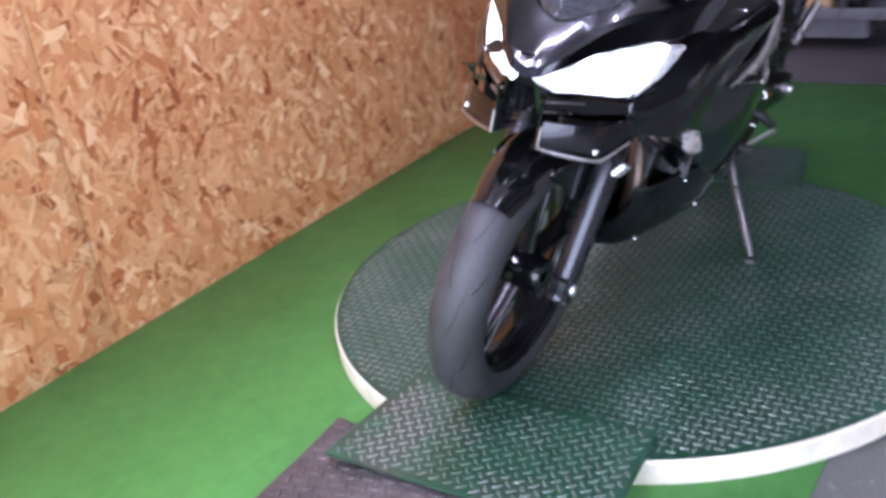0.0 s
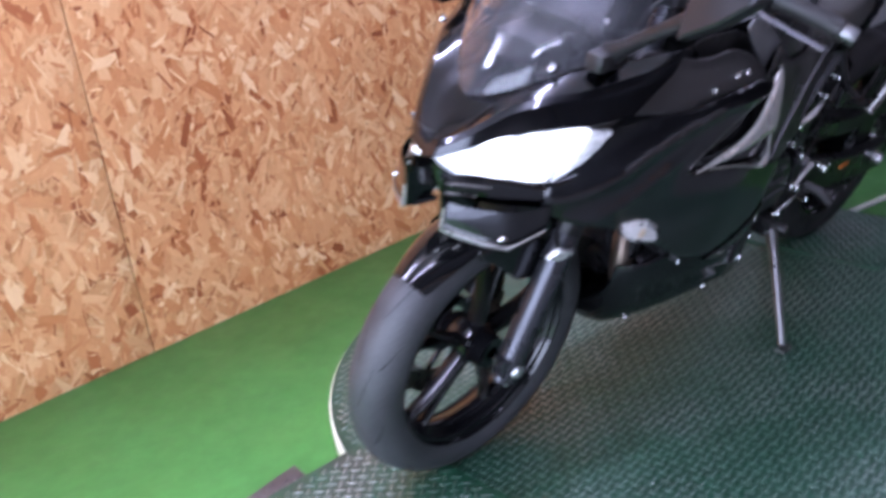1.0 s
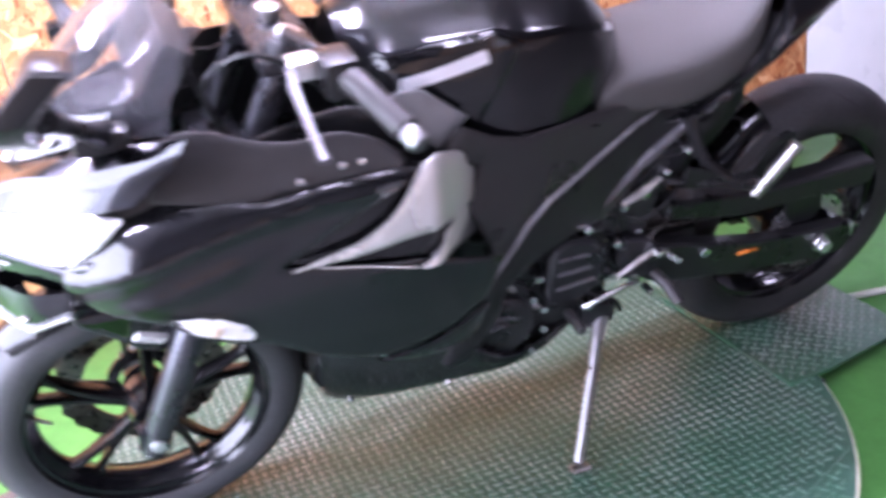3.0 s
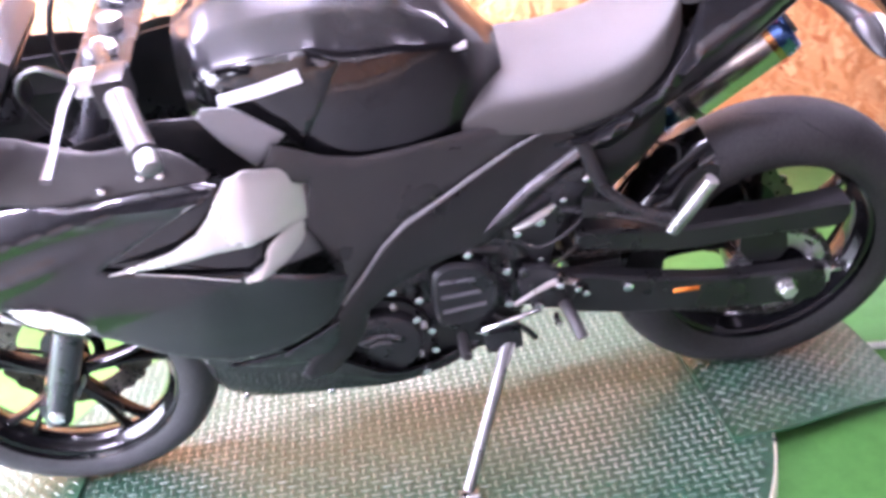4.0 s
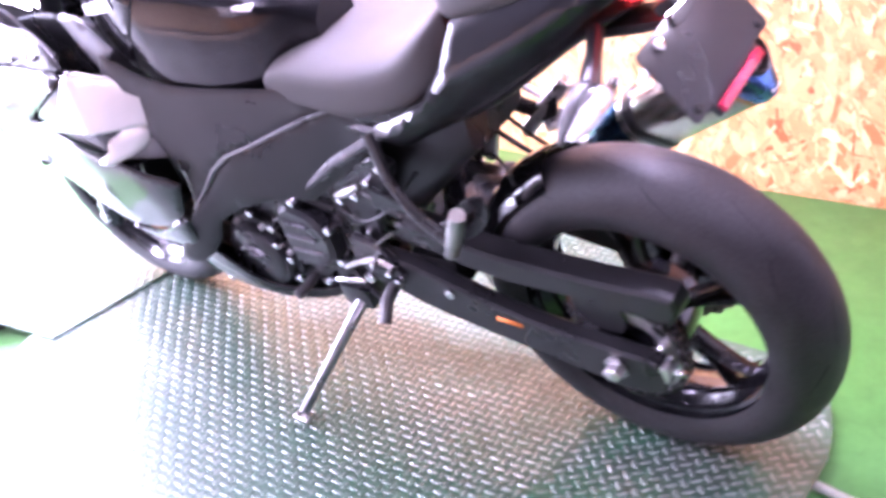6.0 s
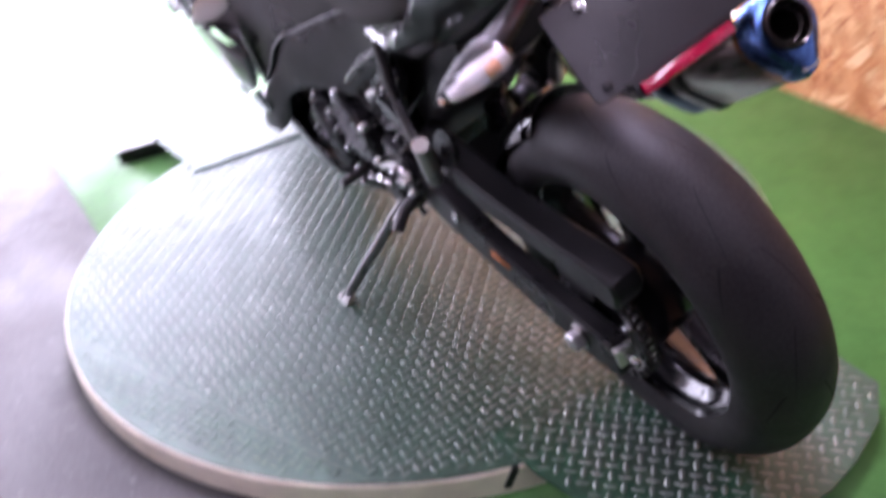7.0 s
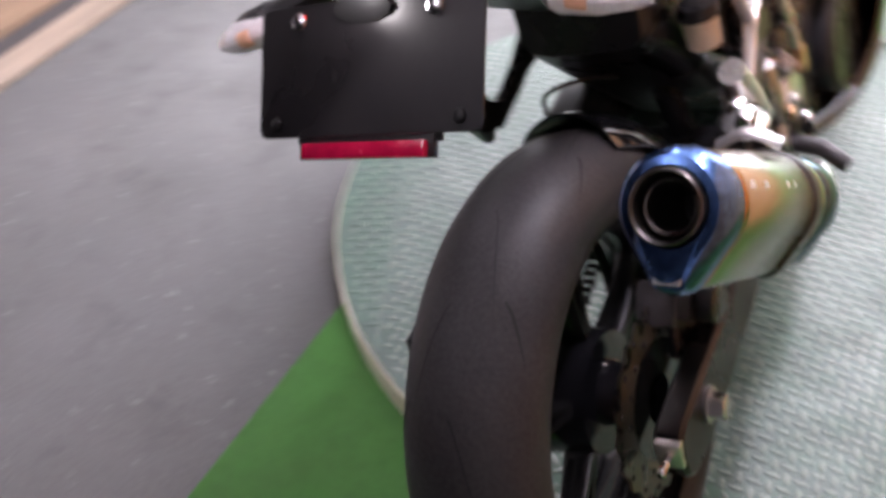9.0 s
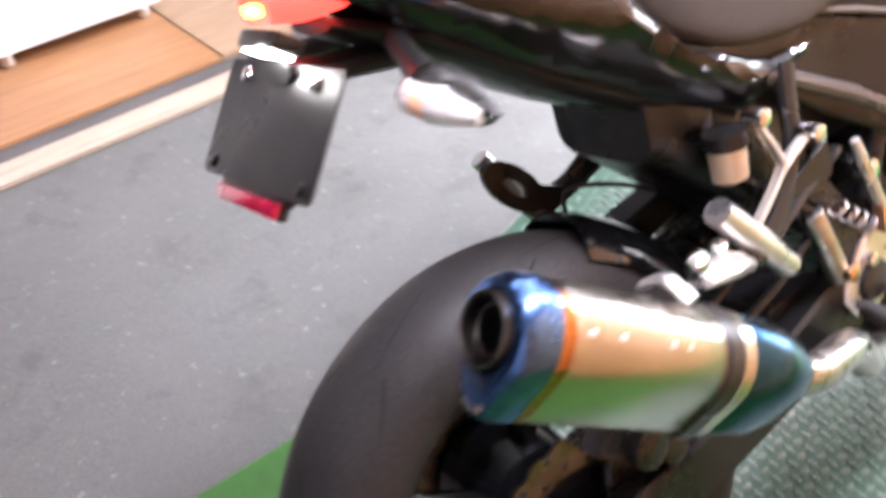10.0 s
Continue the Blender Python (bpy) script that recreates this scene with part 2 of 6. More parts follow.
OSB = osb_material("osb", (1.0, 0.93, 0.80))
OSB_DARK = osb_material("darker_osb", (0.80, 0.66, 0.55), 0.6)
STRAND = strand_material("wood_strand", (1.0, 0.94, 0.82))
STRAND_DARK = strand_material("darker_wood_strand", (0.82, 0.68, 0.56))
GREEN = floor_paint("green_floor_paint", (0.076, 0.245, 0.055), (0.040, 0.12, 0.04), 0.42)
GREY = concrete("grey_concrete", (0.118, 0.120, 0.116))
DARKFLOOR = concrete("dark_concrete", (0.045, 0.040, 0.042))
TABLE = checker_steel("table_plate", (0.008, 0.060, 0.029), (0.040, 0.075, 0.052), 0.45, 0.58, 0.50)
LUG = checker_steel("worn_lug", (0.050, 0.108, 0.074), (0.22, 0.26, 0.23), 0.34, 0.46, 0.9)
LUG_GREEN = checker_steel("painted_lug", (0.028, 0.088, 0.050), (0.13, 0.17, 0.14), 0.36, 0.52, 0.7)
RAMP = checker_steel("ramp_plate", (0.015, 0.080, 0.040), (0.080, 0.100, 0.08), 0.36, 0.52)
DARKPLATE = checker_steel("dark_plate", (0.06, 0.052, 0.052), (0.16, 0.15, 0.15), 0.36, 0.48)
WHITE_RIM = surf("white_rim_paint", (0.84, 0.79, 0.63), 0.45, var=0.14, scale=14, relief=0.15)
CEILING = surf("ceiling_paint", (0.66, 0.65, 0.64), 0.8, var=0.08, scale=2, fine=90, relief=0.1)
DARKWALL = surf("dark_wall_paint", (0.14, 0.14, 0.15), 0.6, var=0.12, scale=2, fine=90, relief=0.1)
PLASTER = surf("plaster", (0.62, 0.61, 0.60), 0.8, var=0.08, scale=2, fine=90, relief=0.1)
WHITE = surf("white_enamel", (0.80, 0.80, 0.80), 0.35, var=0.04, scale=3)
STRIP = wood_board("pale_timber", (0.44, 0.36, 0.28))
BOARD_A = wood_board("orange_board", (0.33, 0.165, 0.075))
BOARD_B = wood_board("tan_board", (0.36, 0.25, 0.165))
PAINT = surf("black_gloss_paint", (0.0075, 0.0075, 0.009), 0.34, 0.6, var=0.3, scale=5, fine=900, relief=0.0, coat=1.0, rvar=0.04, spec=0.2)
PAINT_N = surf("black_metallic_paint", (0.020, 0.020, 0.024), 0.22, 1.0, var=0.3, scale=5, fine=900, relief=0.0, coat=1.0, rvar=0.04)
PAINT_FL = surf("black_gloss_plastic", (0.004, 0.004, 0.0045), 0.12, 0.0, var=0.3, scale=5, relief=0.0, coat=0.8, rvar=0.04, spec=0.2)
SATIN = surf("satin_black_plastic", (0.010, 0.010, 0.0105), 0.33, var=0.2, scale=9, fine=420, relief=0.08, spec=0.4)
MATTE = surf("matte_grey_plastic", (0.024, 0.0225, 0.0225), 0.36, var=0.15, scale=9, fine=500, relief=0.12, spec=0.45)
VINYL = surf("seat_vinyl", (0.056, 0.053, 0.050), 0.66, var=0.12, scale=9, fine=380, relief=0.35, spec=0.35)
RUBBER = surf("tyre_rubber", (0.023, 0.022, 0.0225), 0.52, var=0.5, scale=11, fine=220, relief=0.15, rvar=0.14, spec=0.30)
# paler copy of the tyre rubber: light from ahead painted into the front tyre
RUBBER_LIT = surf("lit_tyre_rubber", (0.046, 0.046, 0.049), 0.52, var=0.4, scale=9, fine=220, relief=0.15, rvar=0.12)
# near-black that paints the shade inside cuts, holes and slots
RECESS_SHADE = surf("recess_shade_black", (0.008, 0.008, 0.008), 0.9, var=0.2, relief=0.0)
RIMB = surf("gloss_black_wheel", (0.005, 0.005, 0.006), 0.14, 0.0, var=0.3, relief=0.0, coat=0.55, rvar=0.04, spec=0.35)
SPOKE = surf("black_wheel_paint", (0.006, 0.006, 0.006), 0.24, 0.0, var=0.3, relief=0.0, rvar=0.05, spec=0.4)
ENGINE = surf("black_engine_paint", (0.018, 0.018, 0.020), 0.30, 0.25, var=0.25, scale=14, fine=300, relief=0.2)
CALIPER = surf("dusty_caliper_paint", (0.055, 0.050, 0.050), 0.42, 0.3, var=0.3, scale=24, fine=300, relief=0.25)
RAIL = surf("grey_frame_tube", (0.10, 0.10, 0.105), 0.30, 0.5, var=0.12, scale=12, relief=0.05)
# heat-blued, darkened to teal to paint in the green deck's reflection
TEAL_TI = surf("blued_titanium_deck_teal", (0.03, 0.085, 0.15), 0.22, 1.0, var=0.35, scale=16, relief=0.0, rvar=0.05)
FORKG = surf("dark_grey_fork", (0.075, 0.075, 0.085), 0.28, 0.75, var=0.12, scale=12, relief=0.05)
CHROME = surf("chrome", (0.72, 0.72, 0.73), 0.10, 1.0, var=0.05, relief=0.0, rvar=0.04)
ALU = surf("aluminium", (0.68, 0.68, 0.68), 0.32, 0.9, var=0.14, scale=20, relief=0.08)
CHAIN = surf("oily_chain", (0.018, 0.016, 0.015), 0.45, 0.3, var=0.3, scale=40, relief=0.05)
DARKSTEEL = surf("sooted_steel", (0.07, 0.065, 0.06), 0.35, 0.9, var=0.3, scale=30, relief=0.05)
DISC = surf("bronzed_disc_steel", (0.17, 0.15, 0.13), 0.32, 1.0, var=0.25, scale=40, relief=0.05)
STEEL = surf("worn_steel", (0.42, 0.41, 0.40), 0.34, 1.0, var=0.2, scale=25, relief=0.1)
STANDM = surf("scuffed_stand_metal", (0.24, 0.24, 0.245), 0.36, 1.0, var=0.10, scale=30, relief=0.1)
LEVER = surf("dull_lever_metal", (0.13, 0.13, 0.14), 0.40, 0.9, var=0.12, scale=30, relief=0.05)
SILVER = surf("silver_paint", (0.62, 0.60, 0.57), 0.28, 0.6, var=0.08, scale=6, fine=900, relief=0.02, coat=0.8, rvar=0.04)
GREYP = surf("grey_satin_panel", (0.16, 0.16, 0.165), 0.36, 0.4, var=0.1, scale=7, relief=0.05)
BLUE_TI = surf("blued_titanium", (0.10, 0.20, 0.46), 0.24, 1.0, var=0.45, scale=16, relief=0.0, rvar=0.05)
TI = titanium("titanium")
STRAW = surf("straw_titanium", (0.52, 0.24, 0.09), 0.18, 1.0, var=0.35, scale=30, relief=0.0, rvar=0.05)
HEADER = surf("browned_header_steel", (0.20, 0.155, 0.125), 0.36, 0.85, var=0.4, scale=22, relief=0.1)
CARB = surf("black_band", (0.015, 0.015, 0.015), 0.3, var=0.3, relief=0.05)
ORANGE = surf("orange_sticker", (0.75, 0.20, 0.02), 0.5, var=0.1, relief=0.0)
RED_REFL = surf("red_reflector", (0.42, 0.006, 0.045), 0.18, var=0.3, scale=60, relief=0.0, coat=0.8)
CREAM = surf("cream_plastic", (0.62, 0.50, 0.36), 0.35, var=0.1, relief=0.0)
CARDBOARD = surf("cardboard", (0.45, 0.30, 0.17), 0.8, var=0.15, scale=12, relief=0.2)
EDGING = surf("grey_edging", (0.085, 0.080, 0.078), 0.6, var=0.2, scale=9, relief=0.1)
CARTG = surf("grey_trolley_paint", (0.16, 0.16, 0.18), 0.45, 0.2, var=0.2, scale=9, relief=0.1)
PLATE_D = surf("dark_number_plate", (0.009, 0.008, 0.009), 0.32, var=0.3, scale=7, relief=0.03, spec=0.45)
BADGE = surf("pale_badge", (0.62, 0.62, 0.64), 0.3, 0.5, var=0.1, relief=0.0)
PALE = surf("pale_reflector", (0.78, 0.77, 0.76), 0.20, 0.35, var=0.35, scale=70, relief=0.3)
FACET = surf("faceted_reflector", (0.86, 0.85, 0.84), 0.18, 0.25, var=0.12, scale=90, fine=260, relief=1.4, rvar=0.06)
CABLE = surf("dusty_cable_sheath", (0.42, 0.46, 0.40), 0.6, var=0.2, scale=20, relief=0.1)
AMBER = surf("amber_bulb", (0.62, 0.34, 0.20), 0.3, var=0.1, relief=0.0)
COPPER = surf("copper_banjo", (0.62, 0.40, 0.26), 0.28, 1.0, var=0.15, relief=0.0)
SMOKE = glassy("smoked_screen", (0.60, 0.60, 0.64), 0.03, 0.965)
CLEAR = glassy("clear_lens", (0.95, 0.95, 0.95), 0.04)
HEAD = lamp_glow("headlight_glow", (0.93, 0.95, 1.0), 0.55, 9.0)
TAIL = glow("tail_glow", (1.0, 0.05, 0.04), 2.2)
PLATE_LAMP = glow("plate_lamp_glow", (0.95, 0.93, 1.0), 10.0)
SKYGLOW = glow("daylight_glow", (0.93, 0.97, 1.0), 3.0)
TUBE = glow("tube_glow", (0.99, 0.95, 1.0), 9.0)

# ---------------------------------------------------------------- mesh helpers


def sharpen(bm, deg=34):
    for e in bm.edges:
        if len(e.link_faces) == 2:
            e.smooth = e.calc_face_angle(0) < radians(deg)


def part(name, bm, mat, parent=None, label="", deg=34):
    bmesh.ops.recalc_face_normals(bm, faces=bm.faces)
    sharpen(bm, deg)
    me = bpy.data.meshes.new(name)
    bm.to_mesh(me)
    bm.free()
    for p in me.polygons:
        p.use_smooth = True
    me.materials.append(mat)
    ob = new(name, me)
    if parent is not None:
        ob.parent = parent
    if label:
        tagged(ob, label)
    return ob


def thing(name, label, category, group="", kind="", m=None):
    e = new(name)
    e.empty_display_size = 0.05
    tagged(e, label, category, group, kind)
    if m is not None:
        e.matrix_world = m
    return e


def box(sx, sy, sz, c=(0, 0, 0), bev=0.0, m=None, bm=None):
    bm = bm or bmesh.new()
    v = bmesh.ops.create_cube(bm, size=1)["verts"]
    bmesh.ops.scale(bm, vec=(sx, sy, sz), verts=v)
    if bev:
        es = list({e for x in v for e in x.link_edges})
        r = bmesh.ops.bevel(bm, geom=es, offset=bev, segments=2, affect="EDGES", profile=0.7)
        v = list({x for f in r["faces"] for x in f.verts} | {x for x in v if x.is_valid})
    if m is not None:
        bmesh.ops.transform(bm, matrix=m, verts=v)
    bmesh.ops.translate(bm, vec=c, verts=v)
    return bm


def ring_loft(rings, bm=None, caps=True, closed=True):
    """Skin between rings of points of the same count."""
    bm = bm or bmesh.new()
    vs = [[bm.verts.new(p) for p in r] for r in rings]
    n = len(rings[0])
    for a, b in zip(vs, vs[1:]):
        for i in range(n if closed else n - 1):
            j = (i + 1) % n
            bm.faces.new((a[i], a[j], b[j], b[i]))
    if caps and closed:
        bm.faces.new(vs[0][::-1])
        bm.faces.new(vs[-1])
    return bm


def smooth_path(pts, n=6):
    """Catmull-Rom through the points."""
    P = [Vector(p) for p in pts]
    P = [2 * P[0] - P[1]] + P + [2 * P[-1] - P[-2]]
    out = []
    for i in range(1, len(P) - 2):
        a, b, c, d = P[i - 1:i + 3]
        for k in range(n):
            t = k / n
            out.append(0.5 * (2 * b + (c - a) * t + (2 * a - 5 * b + 4 * c - d) * t * t + (3 * b - a - 3 * c + d) * t ** 3))
    return out + [P[-2]]


def tube(pts, r, seg=12, bm=None, curve=0, flat=1.0):
    """A rod along points; r is a number or a list of radii; flat squashes it along its second axis."""
    P = smooth_path(pts, curve) if curve else [Vector(p) for p in pts]
    n = len(P)
    if isinstance(r, (int, float)):
        R = [r] * n
    else:
        R = [float(np.interp(i / (n - 1), np.linspace(0, 1, len(r)), r)) for i in range(n)]
    up = Vector((0, 0, 1))
    rings = []
    prev = None
    for i in range(n):
        d = (P[min(i + 1, n - 1)] - P[max(i - 1, 0)]).normalized()
        if prev is None:
            s = d.cross(up if abs(d.z) < 0.9 else Vector((0, 1, 0))).normalized()
        else:
            s = (prev - d * prev.dot(d)).normalized()
        prev = s
        u = s.cross(d).normalized()
        rings.append([P[i] + R[i] * (math.cos(a) * s + flat * math.sin(a) * u) for a in np.linspace(0, 2 * math.pi, seg, endpoint=False)])
    return ring_loft(rings, bm)


def cyl(a, b, r, seg=20, bev=0.0, bm=None):
    """A turned pin from a to b with eased ends."""
    a, b = Vector(a), Vector(b)
    return eased(a, b, r, seg, bev, bm) if bev else tube([a, b], r, seg, bm)


def eased(a, b, r, seg, bev, bm):
    d = (b - a).normalized()
    s = d.cross(Vector((0, 0, 1)) if abs(d.z) < 0.9 else Vector((0, 1, 0))).normalized()
    u = s.cross(d)
    rings = []
    for p, q in ((a, r - bev), (a + d * bev * 0.3, r - bev * 0.3), (a + d * bev, r), (b - d * bev, r), (b - d * bev * 0.3, r - bev * 0.3), (b, r - bev)):
        rings.append([p + q * (math.cos(t) * s + math.sin(t) * u) for t in np.linspace(0, 2 * math.pi, seg, endpoint=False)])
    return ring_loft(rings, bm)


def lathe(profile, seg=48, closed=False, bm=None):
    """Turn (y, r) points about the y axis."""
    bm = bm or bmesh.new()
    cols = []
    for k in range(seg):
        a = 2 * math.pi * k / seg
        cols.append([bm.verts.new((r * math.cos(a), y, r * math.sin(a))) for y, r in profile])
    n = len(profile)
    for k in range(seg):
        c, d = cols[k], cols[(k + 1) % seg]
        for i in range(n if closed else n - 1):
            j = (i + 1) % n
            bm.faces.new((c[i], d[i], d[j], c[j]))
    return bm


def rounded(outline, times=1):
    for _ in range(times):
        out = []
        for i, p in enumerate(outline):
            q = outline[(i + 1) % len(outline)]
            out += [(p[0] * 0.82 + q[0] * 0.18, p[1] * 0.82 + q[1] * 0.18), (p[0] * 0.18 + q[0] * 0.82, p[1] * 0.18 + q[1] * 0.82)]
        outline = out
    return outline


def panel(outline, yfun, th=0.004, side=1, step=0.018, soft=0.003, rnd=1, out=0.0):
    """A moulded sheet: an outline in x and z, laid on the body's half width yfun(x, z), with thickness and eased rim."""
    outline = rounded(outline, rnd)
    bnd = []
    for i, p in enumerate(outline):
        q = outline[(i + 1) % len(outline)]
        k = max(1, int(math.hypot(q[0] - p[0], q[1] - p[1]) / step))
        bnd += [(p[0] + (q[0] - p[0]) * j / k, p[1] + (q[1] - p[1]) * j / k) for j in range(k)]
    nb = len(bnd)

    def inside(x, z):
        c = False
        for i in range(nb):
            (x1, z1), (x2, z2) = bnd[i], bnd[i - 1]
            if (z1 > z) != (z2 > z) and x < (x2 - x1) * (z - z1) / (z2 - z1) + x1:
                c = not c
        return c

    xs, zs = [p[0] for p in bnd], [p[1] for p in bnd]
    pts = list(bnd)
    # a second row just inside the rim keeps the face flat up to its edge
    for i in range(nb):
        a, b = bnd[i - 1], bnd[(i + 1) % nb]
        d = math.hypot(b[0] - a[0], b[1] - a[1]) or 1
        for s in (1, -1):
            p = (bnd[i][0] - s * (b[1] - a[1]) / d * 0.005, bnd[i][1] + s * (b[0] - a[0]) / d * 0.005)
            if inside(*p):
                pts.append(p)
                break
    for x in np.arange(min(xs), max(xs), step):
        for z in np.arange(min(zs), max(zs), step):
            if inside(x, z) and min(math.hypot(x - p[0], z - p[1]) for p in bnd) > step * 0.55:
                pts.append((float(x), float(z)))
    vco, _, faces, orig, *_ = delaunay_2d_cdt([Vector(p) for p in pts], [(i, (i + 1) % nb) for i in range(nb)], [], 1, 1e-5)
    bm = bmesh.new()
    rim = {i for i, o in enumerate(orig) if any(k < nb for k in o)}
    top, low = [], []
    for i, p in enumerate(vco):
        y = yfun(p.x, p.y) + out
        top.append(bm.verts.new((p.x, side * (y - (soft if i in rim else 0)), p.y)))
        low.append(bm.verts.new((p.x, side * (y - th - (soft if i in rim else 0)), p.y)))
    for f in faces:
        bm.faces.new([top[i] for i in f])
        bm.faces.new([low[i] for i in reversed(f)])
    edges = {}
    for f in faces:
        for i in range(3):
            a, b = f[i], f[(i + 1) % 3]
            edges[(min(a, b), max(a, b))] = edges.get((min(a, b), max(a, b)), 0) + 1
    for (a, b), c in edges.items():
        if c == 1:
            bm.faces.new((top[a], top[b], low[b], low[a]))
    return bm


def slab(outline, y0, y1, bev=0.003, rnd=1):
    """A plate with an outline in x and z between two values of y, edges eased."""
    o = rounded(outline, rnd)

    def inset(k):
        res = []
        for i, p in enumerate(o):
            a, b = o[i - 1], o[(i + 1) % len(o)]
            d = math.hypot(b[0] - a[0], b[1] - a[1]) or 1
            nx, nz = (b[1] - a[1]) / d, -(b[0] - a[0]) / d
            res.append((p[0] - nx * k * turn, p[1] - nz * k * turn))
        return res

    area2 = sum(o[i - 1][0] * o[i][1] - o[i][0] * o[i - 1][1] for i in range(len(o)))
    turn = 1 if area2 > 0 else -1
    s = 1 if y1 > y0 else -1
    rings = [[(x, y, z) for x, z in inset(k)] for y, k in ((y0, bev), (y0 + s * bev, 0), (y1 - s * bev, 0), (y1, bev))]
    return ring_loft(rings)


def flat_plate(outline, z0, z1, bev=0.0015):
    """A plate with an outline in x and y between two heights."""
    n = len(outline)
    bm = bmesh.new()
    lo = [bm.verts.new((x, y, z0)) for x, y in outline]
    hi = [bm.verts.new((x, y, z1)) for x, y in outline]
    bm.faces.new(lo[::-1])
    bm.faces.new(hi)
    for i in range(n):
        j = (i + 1) % n
        bm.faces.new((lo[i], lo[j], hi[j], hi[i]))
    return bm


def raw(name, verts, faces, mat, parent=None, label="", smooth=False):
    me = bpy.data.meshes.new(name)
    me.from_pydata(verts, [], faces)
    me.update()
    me.materials.append(mat)
    if smooth:
        for p in me.polygons:
            p.use_smooth = True
    ob = new(name, me)
    if parent is not None:
        ob.parent = parent
    if label:
        tagged(ob, label)
    return ob


def lugs(name, keep, height, x0, x1, y0, y1, pitch, length, turn, mat, parent):
    """Raised bars of chequer plate, standing across one another by turns, where keep(x, y) holds."""
    rng = random.Random(5)
    verts, faces = [], []
    w, h = length * 0.17, 0.0016
    foot = [(-length / 2, 0, 0), (-length * 0.22, -w, 0), (length * 0.22, -w, 0), (length / 2, 0, 0), (length * 0.22, w, 0), (-length * 0.22, w, 0)]
    shape = foot + [(p * 0.74, q * 0.55, h) for p, q, r in foot]
    fs = [(k, (k + 1) % 6, 6 + (k + 1) % 6, 6 + k) for k in range(6)] + [tuple(range(6, 12))]
    ct, st = math.cos(turn), math.sin(turn)
    cx, cy = (x0 + x1) / 2, (y0 + y1) / 2
    n = int(max(x1 - x0, y1 - y0) / pitch * 0.75) + 2
    for i in range(-n, n):
        for j in range(-n, n):
            x, y = cx + (i * ct - j * st) * pitch, cy + (i * st + j * ct) * pitch
            if not keep(x, y):
                continue
            a = turn + ((i + j) % 2) * math.pi / 2 + rng.uniform(-0.03, 0.03)
            c, s = math.cos(a), math.sin(a)
            k = len(verts)
            f = rng.uniform(0.75, 1.05)
            verts += [(x + c * p - s * q, y + s * p + c * q, height(x + c * p - s * q) + r * f) for p, q, r in shape]
            faces += [tuple(k + t for t in f2) for f2 in fs]
    return tagged(raw(name, verts, faces, mat, parent, "raised worn bars of chequer plate"), kind="stuff")


def strip_plate(stations, th, bm=None):
    """A bent sheet: stations of x, low y, high y and the height of its top."""
    rings = [[(x, a, z), (x, a * 0.7 + b * 0.3, z), (x, a * 0.3 + b * 0.7, z), (x, b, z), (x, b, z - th), (x, a, z - th)] for x, a, b, z in stations]
    return ring_loft(rings, bm)


# ---------------------------------------------------------------- setting
WALL_Y = -1.16
X0, X1, Y1 = -5.0, 3.15, 4.2

floor = tagged(part("floor", box(X1 + 1.825, 1.84, 0.1, ((X1 - 1.825) / 2, 0.63 - 0.92, FLOOR - 0.05)), GREEN), "green painted concrete floor with scuffs", "floor", kind="structure")
floor_2 = tagged(part("floor_2", box(X1 - X0, Y1 - 0.63, 0.1, ((X0 + X1) / 2, (Y1 + 0.63) / 2, FLOOR - 0.053)), GREY), "bare grey concrete floor beside the green paint", "floor", kind="structure")
floor_3 = tagged(part("floor_3", box(-1.825 - X0, 1.94, 0.1, ((X0 - 1.825) / 2, 0.63 - 0.97, FLOOR - 0.056)), DARKFLOOR), "dark worn concrete floor behind the green paint", "floor", kind="structure")


def wall_block(name, x0, x1, y0, y1, mat, label):
    return tagged(part(name, box(x1 - x0, y1 - y0, CEIL - FLOOR, ((x0 + x1) / 2, (y0 + y1) / 2, (CEIL + FLOOR) / 2)), mat), label, "wall", kind="structure")


wall_back = wall_block("wall_back", X0, X1, WALL_Y - 0.14, WALL_Y - 0.012, PLASTER, "plain wall behind the wooden boards")
wall_front = wall_block("wall_front", X0, X1, Y1, Y1 + 0.12, DARKWALL, "plain dark wall across the workshop")
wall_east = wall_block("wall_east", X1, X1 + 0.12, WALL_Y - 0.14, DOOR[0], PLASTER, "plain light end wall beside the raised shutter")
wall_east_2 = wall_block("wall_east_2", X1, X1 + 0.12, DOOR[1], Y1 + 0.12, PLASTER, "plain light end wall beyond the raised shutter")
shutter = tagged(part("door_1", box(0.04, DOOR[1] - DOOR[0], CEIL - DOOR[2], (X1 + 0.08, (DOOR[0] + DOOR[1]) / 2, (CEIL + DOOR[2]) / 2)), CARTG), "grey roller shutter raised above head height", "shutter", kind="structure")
for k in range(int((CEIL - DOOR[2]) / 0.10)):
    part("slat", cyl((X1 + 0.062, DOOR[0] + 0.01, DOOR[2] + 0.05 + 0.10 * k), (X1 + 0.062, DOOR[1] - 0.01, DOOR[2] + 0.05 + 0.10 * k), 0.022, 8), CARTG, shutter)
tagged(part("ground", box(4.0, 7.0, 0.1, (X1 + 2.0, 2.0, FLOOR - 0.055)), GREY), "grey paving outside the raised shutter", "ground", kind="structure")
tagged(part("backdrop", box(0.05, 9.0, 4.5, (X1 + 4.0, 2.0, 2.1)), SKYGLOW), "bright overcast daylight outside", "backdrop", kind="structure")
wall_west = wall_block("wall_west", X0 - 0.12, X0, WALL_Y - 0.14, Y1 + 0.12, DARKFLOOR, "dark end wall of the workshop")
